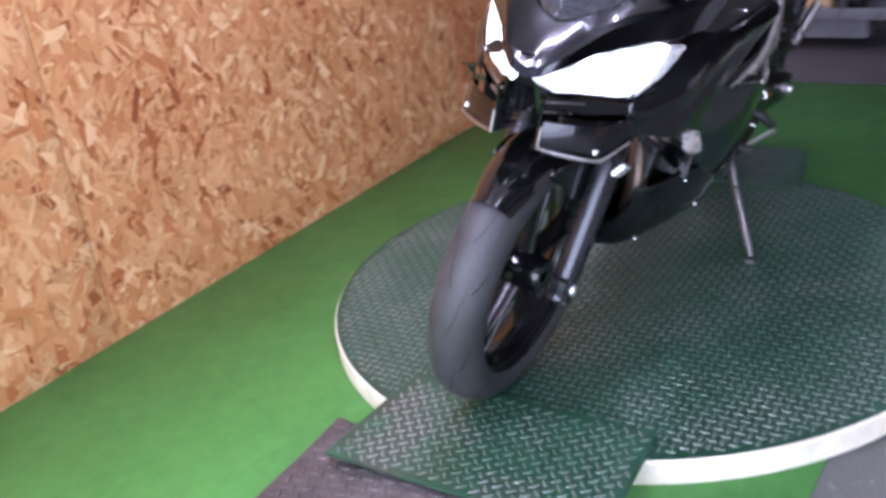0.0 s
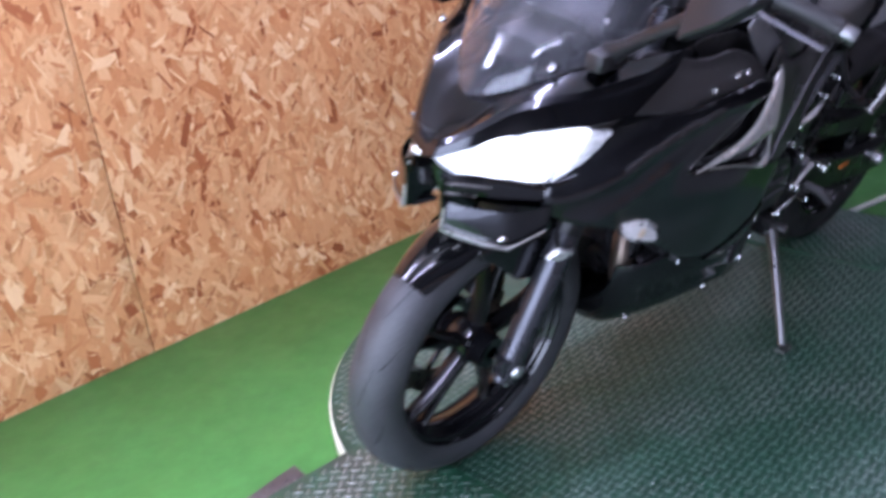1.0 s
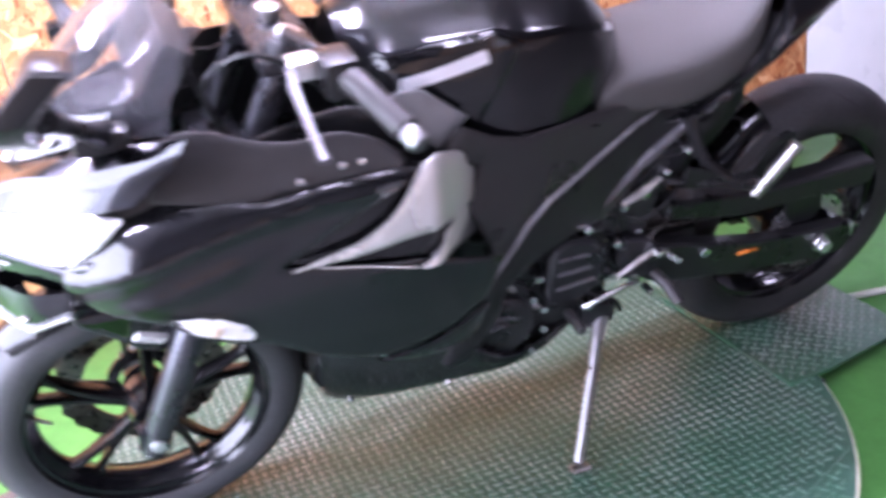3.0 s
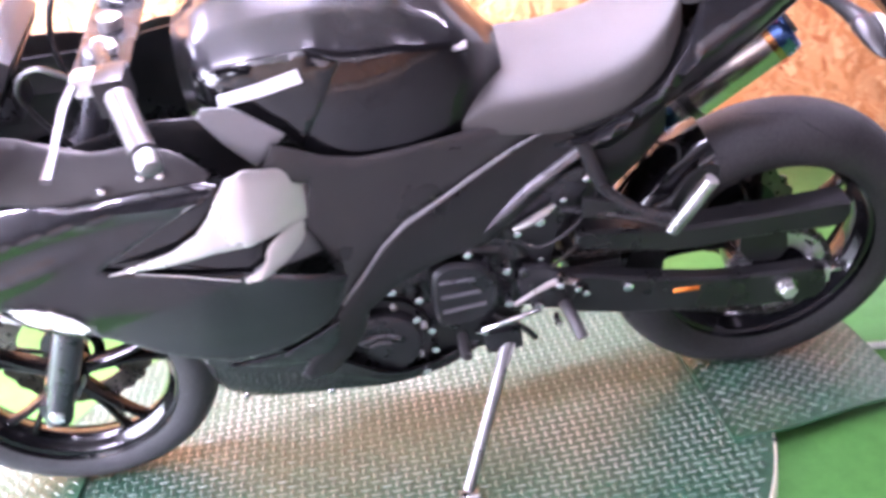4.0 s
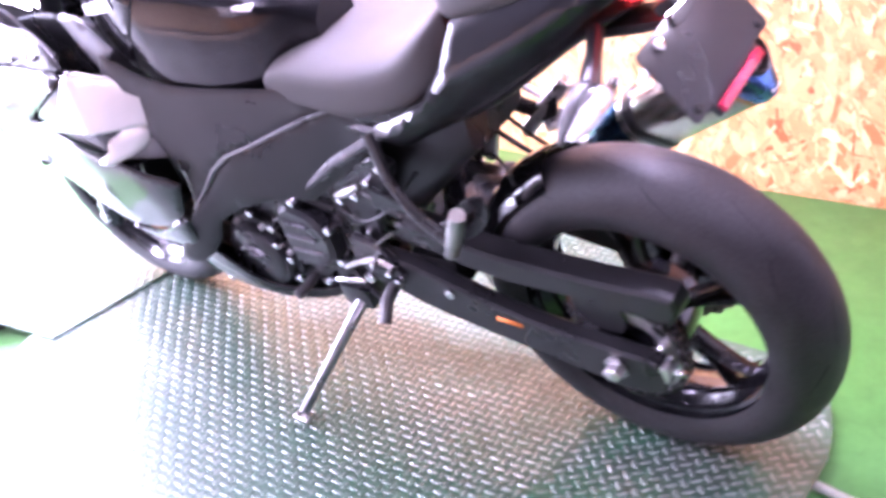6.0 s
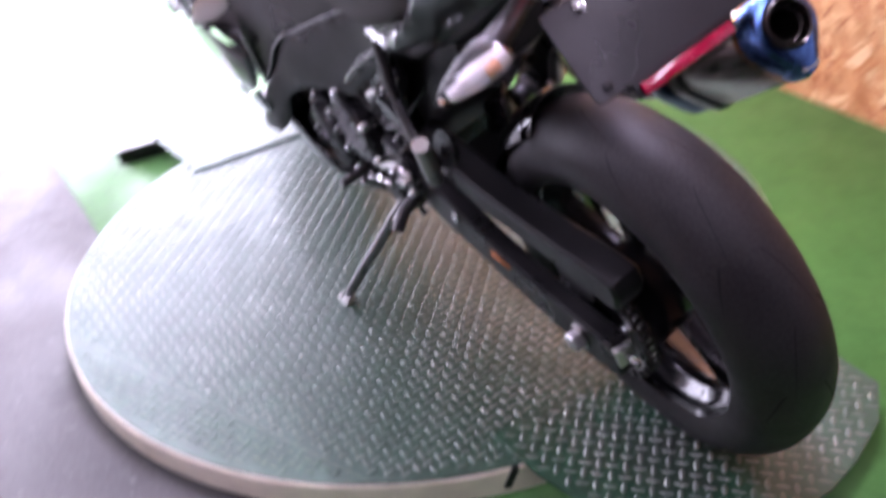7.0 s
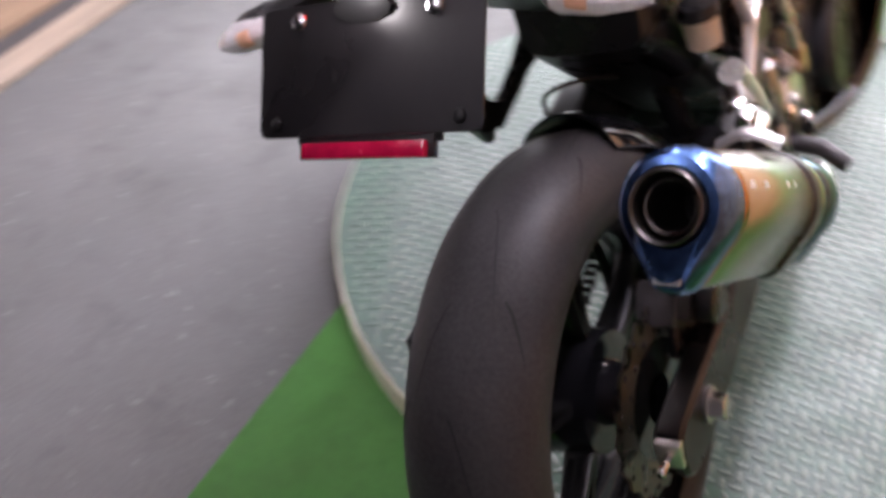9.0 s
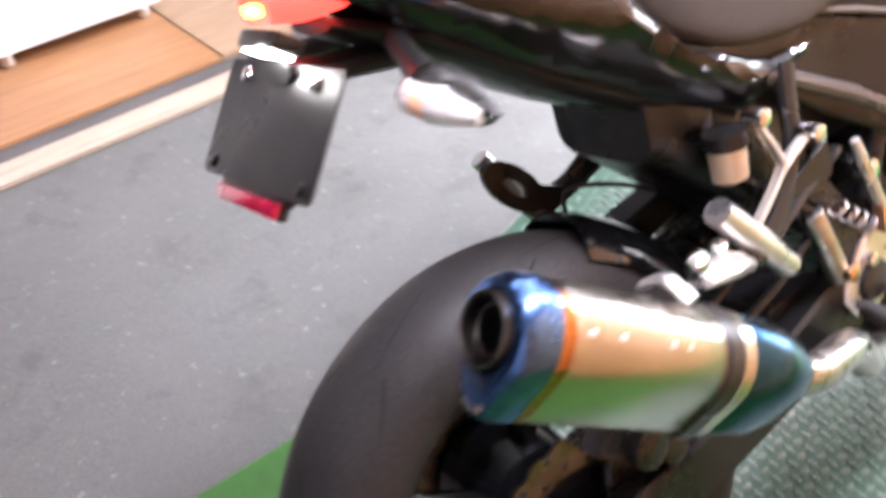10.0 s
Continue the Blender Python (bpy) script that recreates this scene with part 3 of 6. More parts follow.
ceiling = tagged(part("ceiling", box(X1 - X0 + 0.24, Y1 - WALL_Y + 0.4, 0.1, ((X0 + X1) / 2, (Y1 + WALL_Y) / 2, CEIL + 0.05)), CEILING), "plain grey workshop ceiling", "ceiling", kind="structure")


def board(name, x0, x1, mat, label, z1=2.4, dy=0.0):
    bm = box(x1 - x0, 0.012, z1 - FLOOR, ((x0 + x1) / 2, WALL_Y - 0.006 + dy, (z1 + FLOOR) / 2), bev=0.001)
    return part(name, bm, mat, wall_back, label)


def strands(x0, x1, z1, n, mat, parent, y, seed, thin=0.5):
    """Flat wood strands pressed into a sheet's face: long irregular flakes lying over one another."""
    rng = random.Random(seed)
    verts, faces, uvs = [], [], []
    for i in range(n):
        if rng.random() < thin:
            length, w = rng.uniform(0.018, 0.075), rng.uniform(0.0025, 0.008)
        else:
            length, w = rng.uniform(0.028, 0.095), rng.uniform(0.009, 0.034)
        a = rng.gauss(1.45, 0.62) if rng.random() < 0.72 else rng.uniform(0, math.pi)
        cx, cz = rng.uniform(x0, x1), rng.uniform(FLOOR, z1)
        c, sn = math.cos(a), math.sin(a)
        e1, e2, m = rng.uniform(-0.5, 0.5) * w, rng.uniform(-0.5, 0.5) * w, rng.uniform(0.75, 1.1)
        shape = [(-length / 2 + e1, -w / 2), (0, -w / 2 * m), (length / 2 + e2, -w / 2 * rng.uniform(0.6, 1)), (length / 2 - e2, w / 2 * rng.uniform(0.6, 1)), (0, w / 2), (-length / 2 - e1, w / 2 * m)]
        pts = [(cx + c * p - sn * q, cz + sn * p + c * q) for p, q in shape]
        if min(p[0] for p in pts) < x0 or max(p[0] for p in pts) > x1 or min(p[1] for p in pts) < FLOOR or max(p[1] for p in pts) > z1:
            continue
        k = len(verts)
        lift = y + 0.0003 + 0.0011 * i / n
        tip = rng.uniform(0.0, 0.0004)
        verts += [(px, lift + (tip if j in (0, 5) else 0), pz) for j, (px, pz) in enumerate(pts)]
        faces.append(tuple(range(k, k + 6)))
        uvs += [(p / 0.05 + i * 0.37, q / 0.05 + i * 0.61) for p, q in shape]
    ob = raw("wood_strands", verts, faces, mat, parent, "pressed wood strands of mixed tans and browns")
    layer = ob.data.uv_layers.new(name="along")
    for j, uv in enumerate(uvs):
        layer.data[j].uv = uv
    return tagged(ob, kind="stuff")


for k, (xa, xb) in enumerate(((2.67, 3.14), (0.834, 2.665), (-0.95, 0.83))):
    sheet = board("osb_sheet", xa, xb, OSB, "sheet of pressed wood strands")
    strands(xa + 0.002, xb - 0.002, 1.75, int(3600 * (xb - xa)), STRAND, wall_back, WALL_Y, 3 + k)
board("osb_sheet", -1.775, -0.955, OSB_DARK, "darker sheet of pressed wood strands", dy=0.003)
strands(-1.773, -0.957, 1.75, 2000, STRAND_DARK, wall_back, WALL_Y + 0.003, 11)
board("white_sheet", -4.4, -1.78, WHITE, "white wall sheet", dy=0.002)

# ceiling lamps
first = None
for tx, ty, watts in TUBES:
    if first is None:
        first = thing("ceiling_light", "white fluorescent batten on the ceiling", "ceiling light", "ceiling lights")
        part("housing", box(1.25, 0.06, 0.04, (0, 0, -0.25), bev=0.01), WHITE, first)
        part("tube", cyl((-0.59, 0, -0.295), (0.59, 0, -0.295), 0.016), TUBE, first, "glowing tube")
        for hx in (-0.5, 0.5):
            part("hanger_rod", cyl((hx, 0, -0.235), (hx, 0, -0.001), 0.005, 8), STEEL, first)
        first.matrix_world = pose(tx, ty, CEIL)
    else:
        copy_thing(first, pose(tx, ty, CEIL))

# timber strip, boards and white cabinet across the grey floor
tagged(part("timber_strip", box(6.4, 0.108, 0.016, (-0.1, 1.911, FLOOR + 0.008), bev=0.003), STRIP), "pale timber strip lying on the grey floor", "timber strip")
tagged(part("edging_strip", box(6.4, 0.080, 0.012, (-0.1, 2.007, FLOOR + 0.006), bev=0.002), EDGING), "dark grey edging between timber strip and boards", "edging strip")
tagged(part("floor_board", box(3.2, 1.0, 0.024, (-1.74, 2.550, FLOOR + 0.012), bev=0.003), BOARD_A), "orange-brown varnished wooden board on the floor", "wooden board")
tagged(part("floor_board", box(2.2, 1.0, 0.026, (0.965, 2.550, FLOOR + 0.013), bev=0.003), BOARD_B), "paler tan wooden board on the floor", "wooden board")
cab = thing("cabinet", "white enamelled cabinet on small feet on the board", "cabinet")
part("body", box(1.6, 0.5, 0.85, (-0.92, 2.735, FLOOR + 0.495), bev=0.012), WHITE, cab)
part("plinth", box(1.5, 0.36, 0.045, (-0.92, 2.80, FLOOR + 0.0475), bev=0.004), SATIN, cab)
for fx in (-1.66, -0.63, -0.18):
    part("foot", cyl((fx, 2.53, FLOOR + 0.024), (fx, 2.53, FLOOR + 0.072), 0.022, bev=0.004), ALU, cab, "bright metal foot")

# ---------------------------------------------------------------- turntable and ramps
TC, TR = (0.12, 0.035), 0.775
table = thing("turntable", "round chequer-plate turntable, worn green with a white rim", "turntable", m=pose(0, 0, 0))
SEAM = lambda x: 0.695 + 0.42 * x  # noqa: E731  the straight joint of the deck


part("deck", flat_plate([(TC[0] + (TR - 0.001) * math.cos(a), TC[1] + (TR - 0.001) * math.sin(a)) for a in np.linspace(0, 2 * math.pi, 160, endpoint=False)], FLOOR + 0.02, 0.0), TABLE, table)
part("seam", strip_plate([(x, SEAM(x) - 0.0016, SEAM(x) + 0.0016, 0.0008) for x in np.linspace(-0.505, 0.185, 12)], 0.0007), LUG, table, "thin pale welded seam")
part("rim", lathe([(-0.004, TR - 0.012), (-0.002, TR + 0.001), (-0.006, TR + 0.004), (FLOOR + 0.0005, TR + 0.004), (FLOOR + 0.0005, TR - 0.012)], 128, True), WHITE_RIM, table, "chipped white painted rim").matrix_local = Matrix.Translation((*TC, 0)) @ Matrix.Rotation(math.pi / 2, 4, "X")
CLIP = radians(161.5)
part("rim_clip", box(0.008, 0.013, 0.046, bev=0.003), SATIN, table, "dark clip hooked over the rim").matrix_local = Matrix.Translation((TC[0] + (TR + 0.003) * math.cos(CLIP), TC[1] + (TR + 0.003) * math.sin(CLIP), -0.021)) @ Matrix.Rotation(CLIP, 4, "Z") @ Matrix.Rotation(radians(-24), 4, "X")
INSIDE = lambda x, y: math.hypot(x - TC[0], y - TC[1]) < TR - 0.016  # noqa: E731
lugs("lug", lambda x, y: INSIDE(x, y) and y < SEAM(x) - 0.010, lambda x: 0.0, TC[0] - TR, TC[0] + TR, TC[1] - TR, TC[1] + TR, 0.0205, 0.024, 0.03, LUG, table)
lugs("segment_lug", lambda x, y: INSIDE(x, y) and y > SEAM(x) + 0.010, lambda x: 0.0, TC[0] - TR, TC[0] + TR, TC[1] - TR, TC[1] + TR, 0.0205, 0.022, 0.42, LUG_GREEN, table)


def bent_height(xs, zs):
    return lambda x: float(np.interp(x, xs, zs))


def ramp_thing(name, label, stations, mat, turn, pitch=0.0215):
    r = thing(name, label, "ramp plate", "ramp plates")
    part("sheet", strip_plate(stations, 0.005), mat, r)
    st = sorted(stations)
    xs = [q[0] for q in st]
    lo, hi, zz = [q[1] for q in st], [q[2] for q in st], [q[3] for q in st]

    def keep(x, y):
        return xs[0] + 0.012 < x < xs[-1] - 0.012 and np.interp(x, xs, lo) + 0.014 < y < np.interp(x, xs, hi) - 0.014
    lugs("lug", keep, bent_height(xs, zz), xs[0], xs[-1], min(lo), max(hi), pitch, 0.025, turn, DARKPLATE if mat is DARKPLATE else LUG, r)
    return r


ramp_thing("ramp_plate", "steel chequer plate with worn green paint under the rear wheel", [
    (-0.545, -0.325, 0.265, 0.0075), (-0.66, -0.326, 0.258, 0.006), (-0.83, -0.328, 0.215, -0.004), (-0.885, -0.262, 0.203, -0.009),
    (-0.920, -0.17, 0.192, -0.013), (-0.938, -0.09, 0.11, -0.015)], RAMP, 0.80)
ramp_thing("ramp_plate", "steel chequer plate with worn green paint under the front wheel", [
    (0.746, -0.225, 0.346, 0.0075), (0.86, -0.228, 0.356, 0.0065), (1.062, -0.236, 0.371, 0.004)], RAMP, 0.74)
fr = ramp_thing("ramp_plate", "dark bare chequer plate sloping from the turntable to the green floor", [
    (0.0, -0.395, 0.395, -0.003), (0.13, -0.395, 0.395, -0.028), (0.265, -0.395, 0.395, FLOOR + 0.006)], DARKPLATE, 0.3)
part("support", ring_loft([[(0.016, y, FLOOR + 0.0005), (0.236, y, FLOOR + 0.0005), (0.016, y, -0.0095)] for y in (-0.385, 0.385)]), SATIN, fr, "dark rubber wedge under the plate")
fr.matrix_world = pose(0.985, 0.0975, 0, 0, 0, -6.5)
tagged(part("floor_cable", tube([(-0.93, -0.045, FLOOR + 0.009), (-1.05, -0.018, FLOOR + 0.009), (-1.18, 0.012, FLOOR + 0.009)], 0.009, 8, curve=4), CABLE), "thin pale cable lying on the green floor", "cable")

# ---------------------------------------------------------------- motorcycle
# Built upright: x ahead from mid wheelbase, y to its left, z up; then leaned on its stand.
bike = thing("motorcycle", "black faired sports motorcycle leaning on its side stand, headlights on", "motorcycle", m=pose(0, -0.044, 0.0104, -16, 0, 0))
FA, RA = Vector((0.686, 0, 0.288)), Vector((-0.684, 0, 0.305))
BX = [-0.9, -0.75, -0.5, -0.36, -0.13, 0, 0.15, 0.3, 0.5, 0.63, 0.66, 0.76, 0.86, 0.9]
BW = [0.05, 0.10, 0.105, 0.115, 0.13, 0.20, 0.255, 0.26, 0.237, 0.228, 0.222, 0.15, 0.06, 0.02]
BZ = [0.2, 0.25, 0.45, 0.6, 0.75, 0.85, 0.95, 1.05]
BS = [0.58, 0.68, 0.93, 1.02, 1, 0.92, 0.7, 0.5]


def width(x, z):
    """Half width of the bodywork, eased between its stations."""
    w = sum(np.interp(x + d, BX, BW) for d in (-0.03, -0.015, 0, 0.015, 0.03)) / 5
    s = sum(np.interp(z + d, BZ, BS) for d in (-0.05, -0.025, 0, 0.025, 0.05)) / 5
    return float(w * s)


NOSE_Y = 0.022  # the middle of the nose, which sits a little to the left


def flank(side, yfun=width):
    """Half width of one side: the right one is drawn in towards the nose."""
    if side > 0:
        return yfun
    return lambda x, z: yfun(x, z) - 2 * NOSE_Y * float(np.interp(x, [0.32, 0.64], [0, 1]))


def both(name, outline, mat, yfun=width, label="", **kw):
    for side in (1, -1):
        part(name, panel(outline, flank(side, yfun), side=side, **kw), mat, bike, label)


def nose_part(side, name, bm, mat, label=""):
    ob = part(name, bm, mat, bike, label)
    if side < 0:
        ob.location.y = 2 * NOSE_Y
    return ob


# ---- wheels
def tyre_bm(R, hw, hh):
    rm = R - hh
    prof = [(hw * math.sin(radians(a)), rm + hh * math.cos(radians(a))) for a in np.linspace(-122, 122, 23)]
    inner = [(y * 0.93, r - 0.004) for y, r in reversed(prof[1:-1])]
    return lathe(prof + inner[:1] + inner[-1:], 96, True)


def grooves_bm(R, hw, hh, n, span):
    """Curved cuts of the tread: thin strips just on the rubber, shade-dark."""
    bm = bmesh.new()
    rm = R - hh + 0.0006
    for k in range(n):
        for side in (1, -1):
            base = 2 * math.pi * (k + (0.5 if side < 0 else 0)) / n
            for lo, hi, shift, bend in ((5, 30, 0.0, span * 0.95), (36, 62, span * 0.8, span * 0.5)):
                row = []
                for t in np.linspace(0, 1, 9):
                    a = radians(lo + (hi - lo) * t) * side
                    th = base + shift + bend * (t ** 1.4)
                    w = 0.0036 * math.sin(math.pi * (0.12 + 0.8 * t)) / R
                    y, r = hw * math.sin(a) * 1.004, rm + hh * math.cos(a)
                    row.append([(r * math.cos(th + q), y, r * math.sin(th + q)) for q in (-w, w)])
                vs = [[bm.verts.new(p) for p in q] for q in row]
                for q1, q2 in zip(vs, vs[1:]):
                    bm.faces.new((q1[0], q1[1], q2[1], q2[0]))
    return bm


def spoke_bm(r0, r1, w0, w1, a, sweep):
    """One cast spoke: a deep tapered rib with eased edges, swept a little."""
    rings = []
    for t in np.linspace(0, 1, 9):
        r = r0 + (r1 - r0) * t
        th = a + sweep * t * t
        w = w0 + (w1 - w0) * min(1.0, t * 1.4) + 0.006 * max(0.0, t - 0.85) / 0.15
        d = 0.020 - 0.007 * t
        c = Vector((math.cos(th) * r, 0, math.sin(th) * r))
        tang = Vector((-math.sin(th), 0, math.cos(th)))
        rings.append([c + tang * w * p + Vector((0, q * d, 0)) for p, q in ((-1, -0.6), (-0.55, -1), (0.55, -1), (1, -0.6), (1, 0.6), (0.55, 1), (-0.55, 1), (-1, 0.6))])
    return ring_loft(rings)


def rim_bm(hw, rr, seg=72):
    """A cast rim with lips and a dropped centre."""
    prof = [(-hw, rr + 0.010), (-hw - 0.004, rr + 0.007), (-hw - 0.0055, rr + 0.001), (-hw - 0.003, rr - 0.006), (-hw * 0.86, rr - 0.010), (-hw * 0.80, rr - 0.016), (-hw * 0.62, rr - 0.019), (-hw * 0.42, rr - 0.029), (-hw * 0.2, rr - 0.034),
            (hw * 0.2, rr - 0.034), (hw * 0.42, rr - 0.029), (hw * 0.62, rr - 0.019), (hw * 0.80, rr - 0.016), (hw * 0.86, rr - 0.010), (hw + 0.003, rr - 0.006), (hw + 0.0055, rr + 0.001), (hw + 0.004, rr + 0.007), (hw, rr + 0.010), (hw * 0.8, rr), (0, rr - 0.015), (-hw * 0.8, rr)]
    return lathe(prof, seg, True)


def disc_bm(r0, r1, y, th, holes, n):
    """A brake disc with wavy rim, drilled."""
    bm = bmesh.new()
    seg = 120
    rings = []
    for yy, rr in ((y - th, 0), (y - th, 1), (y + th, 1), (y + th, 0)):
        rings.append([((r0 if rr == 0 else r1 + 0.003 * math.cos(n * a)) * math.cos(a), yy, (r0 if rr == 0 else r1 + 0.003 * math.cos(n * a)) * math.sin(a)) for a in np.linspace(0, 2 * math.pi, seg, endpoint=False)])
    ring_loft(rings + rings[:1], bm, caps=False)
    return bm


def holes_bm(r, y, th, n, rad):
    bm = bmesh.new()
    for k in range(n):
        a = 2 * math.pi * k / n
        q = r + (0.012 if k % 2 else -0.008)
        cyl((q * math.cos(a), y - th - 0.0006, q * math.sin(a)), (q * math.cos(a), y + th + 0.0006, q * math.sin(a)), rad, 8, bm=bm)
    return bm


def wheel(name, axle, R, hw, hh, rim_w, rim_r, label, rot, n_groove, rubber, tyre_label):
    w = part(name, rim_bm(rim_w, rim_r), RIMB, bike, label)
    w.location = axle
    for k in range(5):
        for fork in (-1, 1):
            part("spoke", spoke_bm(0.036, rim_r - 0.028, 0.0075, 0.0055, 2 * math.pi * k / 5 + rot + fork * 0.045, fork * 0.10), SPOKE, w)
    part("tyre", tyre_bm(R, hw, hh), rubber, w, tyre_label)
    tagged(part("tread", grooves_bm(R, hw, hh, n_groove, 0.40), RECESS_SHADE, w, "curved tread grooves drawn as shade-dark strips"), kind="stuff")
    part("hub", lathe([(-0.055, 0.014), (-0.055, 0.034), (-0.02, 0.042), (0.02, 0.042), (0.055, 0.034), (0.055, 0.014)], 32), RIMB, w)
    return w


fw = wheel("front_wheel", FA, 0.290, 0.055, 0.050, 0.040, 0.222, "gloss black five-spoke front wheel", 0.5, 10, RUBBER_LIT, "worn road tyre, its grey painted paler as lit from ahead")
part("brake_disc", disc_bm(0.105, 0.153, -0.062, 0.0022, 40, 24), DISC, fw, "steel wave brake disc")
# pins coloured like shaded holes stand in for the drilling
part("disc_hole", holes_bm(0.128, -0.062, 0.0022, 44, 0.004), RECESS_SHADE, fw)
part("disc_carrier", lathe([(-0.060, 0.04), (-0.060, 0.062), (-0.066, 0.062), (-0.066, 0.04)], 32, True), RIMB, fw)
for k in range(5):
    a = 2 * math.pi * k / 5
    part("carrier_arm", tube([(0.055 * math.cos(a), -0.063, 0.055 * math.sin(a)), (0.11 * math.cos(a + 0.2), -0.063, 0.11 * math.sin(a + 0.2))], 0.006, 8), RIMB, fw)
rw = wheel("rear_wheel", RA, 0.306, 0.075, 0.062, 0.055, 0.224, "gloss black five-spoke rear wheel", 0.15, 9, RUBBER, "worn grey-black road tyre")
part("brake_disc", disc_bm(0.07, 0.11, -0.088, 0.0022, 40, 20), DISC, rw, "steel wave brake disc")
# again dark pins with the holes' shade as their colour
part("disc_hole", holes_bm(0.09, -0.088, 0.0022, 32, 0.004), RECESS_SHADE, rw)
part("disc_carrier", lathe([(-0.055, 0.03), (-0.085, 0.04), (-0.085, 0.075), (-0.090, 0.075), (-0.090, 0.03)], 32, True), RIMB, rw)


def sprocket_bm(r, n, y, th):
    rings = []
    seg = n * 4
    for yy in (y - th, y + th):
        rings.append([((r + (0.004 if i % 4 in (0, 1) else -0.003)) * math.cos(2 * math.pi * i / seg), yy, (r + (0.004 if i % 4 in (0, 1) else -0.003)) * math.sin(2 * math.pi * i / seg)) for i in range(seg)])
    inner = [[(r * 0.55 * math.cos(2 * math.pi * i / seg), yy, r * 0.55 * math.sin(2 * math.pi * i / seg)) for i in range(seg)] for yy in (y + th, y - th)]
    bm = bmesh.new()
    ring_loft([rings[0], rings[1], inner[0], inner[1], rings[0]], bm, caps=False)
    bmesh.ops.remove_doubles(bm, verts=bm.verts, dist=1e-5)
    return bm


part("sprocket", sprocket_bm(0.099, 45, 0.098, 0.003), ALU, rw, "bare toothed sprocket")
for k in range(5):
    a = 2 * math.pi * k / 5 - 0.15
    # a flat dark piece paints the shade of each slot
    part("sprocket_slot", tube([(0.080 * math.cos(a + q), 0.0985, 0.080 * math.sin(a + q)) for q in (-0.16, -0.08, 0, 0.08, 0.16)], [0.004, 0.008, 0.009, 0.008, 0.004], 10, flat=0.42), RECESS_SHADE, rw)
part("cush_drive", lathe([(-0.030, 0.030), (-0.030, 0.072), (0.055, 0.082), (0.088, 0.080), (0.088, 0.030)], 40), RIMB, rw, "black cush drive hub")
part("sprocket_carrier", lathe([(0.05, 0.03), (0.093, 0.045), (0.093, 0.058), (0.103, 0.058), (0.103, 0.03)], 32, True), RIMB, rw)
for k in range(5):
    a = 2 * math.pi * k / 5 + 0.3
    part("sprocket_bolt", cyl((0.066 * math.cos(a), 0.100, 0.066 * math.sin(a)), (0.066 * math.cos(a), 0.112, 0.066 * math.sin(a)), 0.008, 6), CHROME, rw)
for wv, ax in ((fw, 0.2), (rw, -0.6)):
    part("valve", cyl((0.19 * math.cos(ax), 0.012, 0.19 * math.sin(ax)), (0.165 * math.cos(ax), 0.028, 0.165 * math.sin(ax)), 0.004, 8), STEEL, wv)

# ---- fork, brakes and front mudguard
RAKE = Vector((-0.418, 0, 0.908))
for side in (1, -1):
    foot = FA + Vector((0.0, side * 0.098, 0.0))
    leg = part("fork_leg", tube([foot + RAKE * -0.035, foot + RAKE * -0.028, foot + RAKE * 0.10, foot + RAKE * 0.27, foot + RAKE * 0.285], [0.018, 0.026, 0.027, 0.027, 0.023], 24), FORKG, bike, "dark grey fork slider")
    part("fork_tube", tube([foot + RAKE * 0.27, foot + RAKE * 0.74], 0.0205, 20), FORKG, leg, "grey fork tube")
    part("dust_seal", tube([foot + RAKE * 0.28, foot + RAKE * 0.30], 0.026, 20), SATIN, leg)
    part("axle_clamp", box(0.05, 0.034, 0.058, foot + Vector((0.006, 0, 0.0)), bev=0.010), FORKG, leg)
    part("axle_bolt", cyl(foot + Vector((0, side * 0.012, 0)), foot + Vector((0, side * 0.030, 0)), 0.014, 16, bev=0.003), ALU, leg, "bright axle end")
    part("pinch_bolt", cyl(foot + Vector((0.02, side * 0.012, -0.022)), foot + Vector((0.02, side * 0.022, -0.022)), 0.006, 8), CHROME, leg)
for side in (1, -1):
    fr_ = part("fork_reflector", box(0.046, 0.010, 0.030, bev=0.003), PALE, bike, "pale reflector on the fork")
    fr_.matrix_local = Matrix.Translation((0.652, side * 0.150, 0.556)) @ Matrix.Rotation(radians(-25), 4, "Y") @ Matrix.Rotation(radians(-side * 35), 4, "X")
    part("reflector_stay", tube([(-0.006, 0, 0.0), (-0.012, -side * 0.020, -0.004), (-0.030, -side * 0.045, -0.006)], 0.006, 8), SATIN, fr_)
cal_m = Matrix.Translation(FA + Vector((-0.105, -0.075, 0.075))) @ Matrix.Rotation(radians(-35), 4, "Y")
cal = part("brake_caliper", box(0.065, 0.06, 0.11, bev=0.014), ENGINE, bike, "black brake caliper")
cal.matrix_local = cal_m
for dz in (-0.03, 0.03):
    part("caliper_bolt", cyl((0, -0.028, dz), (0, -0.038, dz), 0.008, 8), CHROME, cal)
part("brake_hose", tube([FA + Vector((-0.13, -0.09, 0.13)), FA + Vector((-0.20, -0.10, 0.30)), FA + Vector((-0.20, -0.06, 0.45)), FA + Vector((-0.26, -0.04, 0.60))], 0.006, 8, curve=6), SATIN, bike)


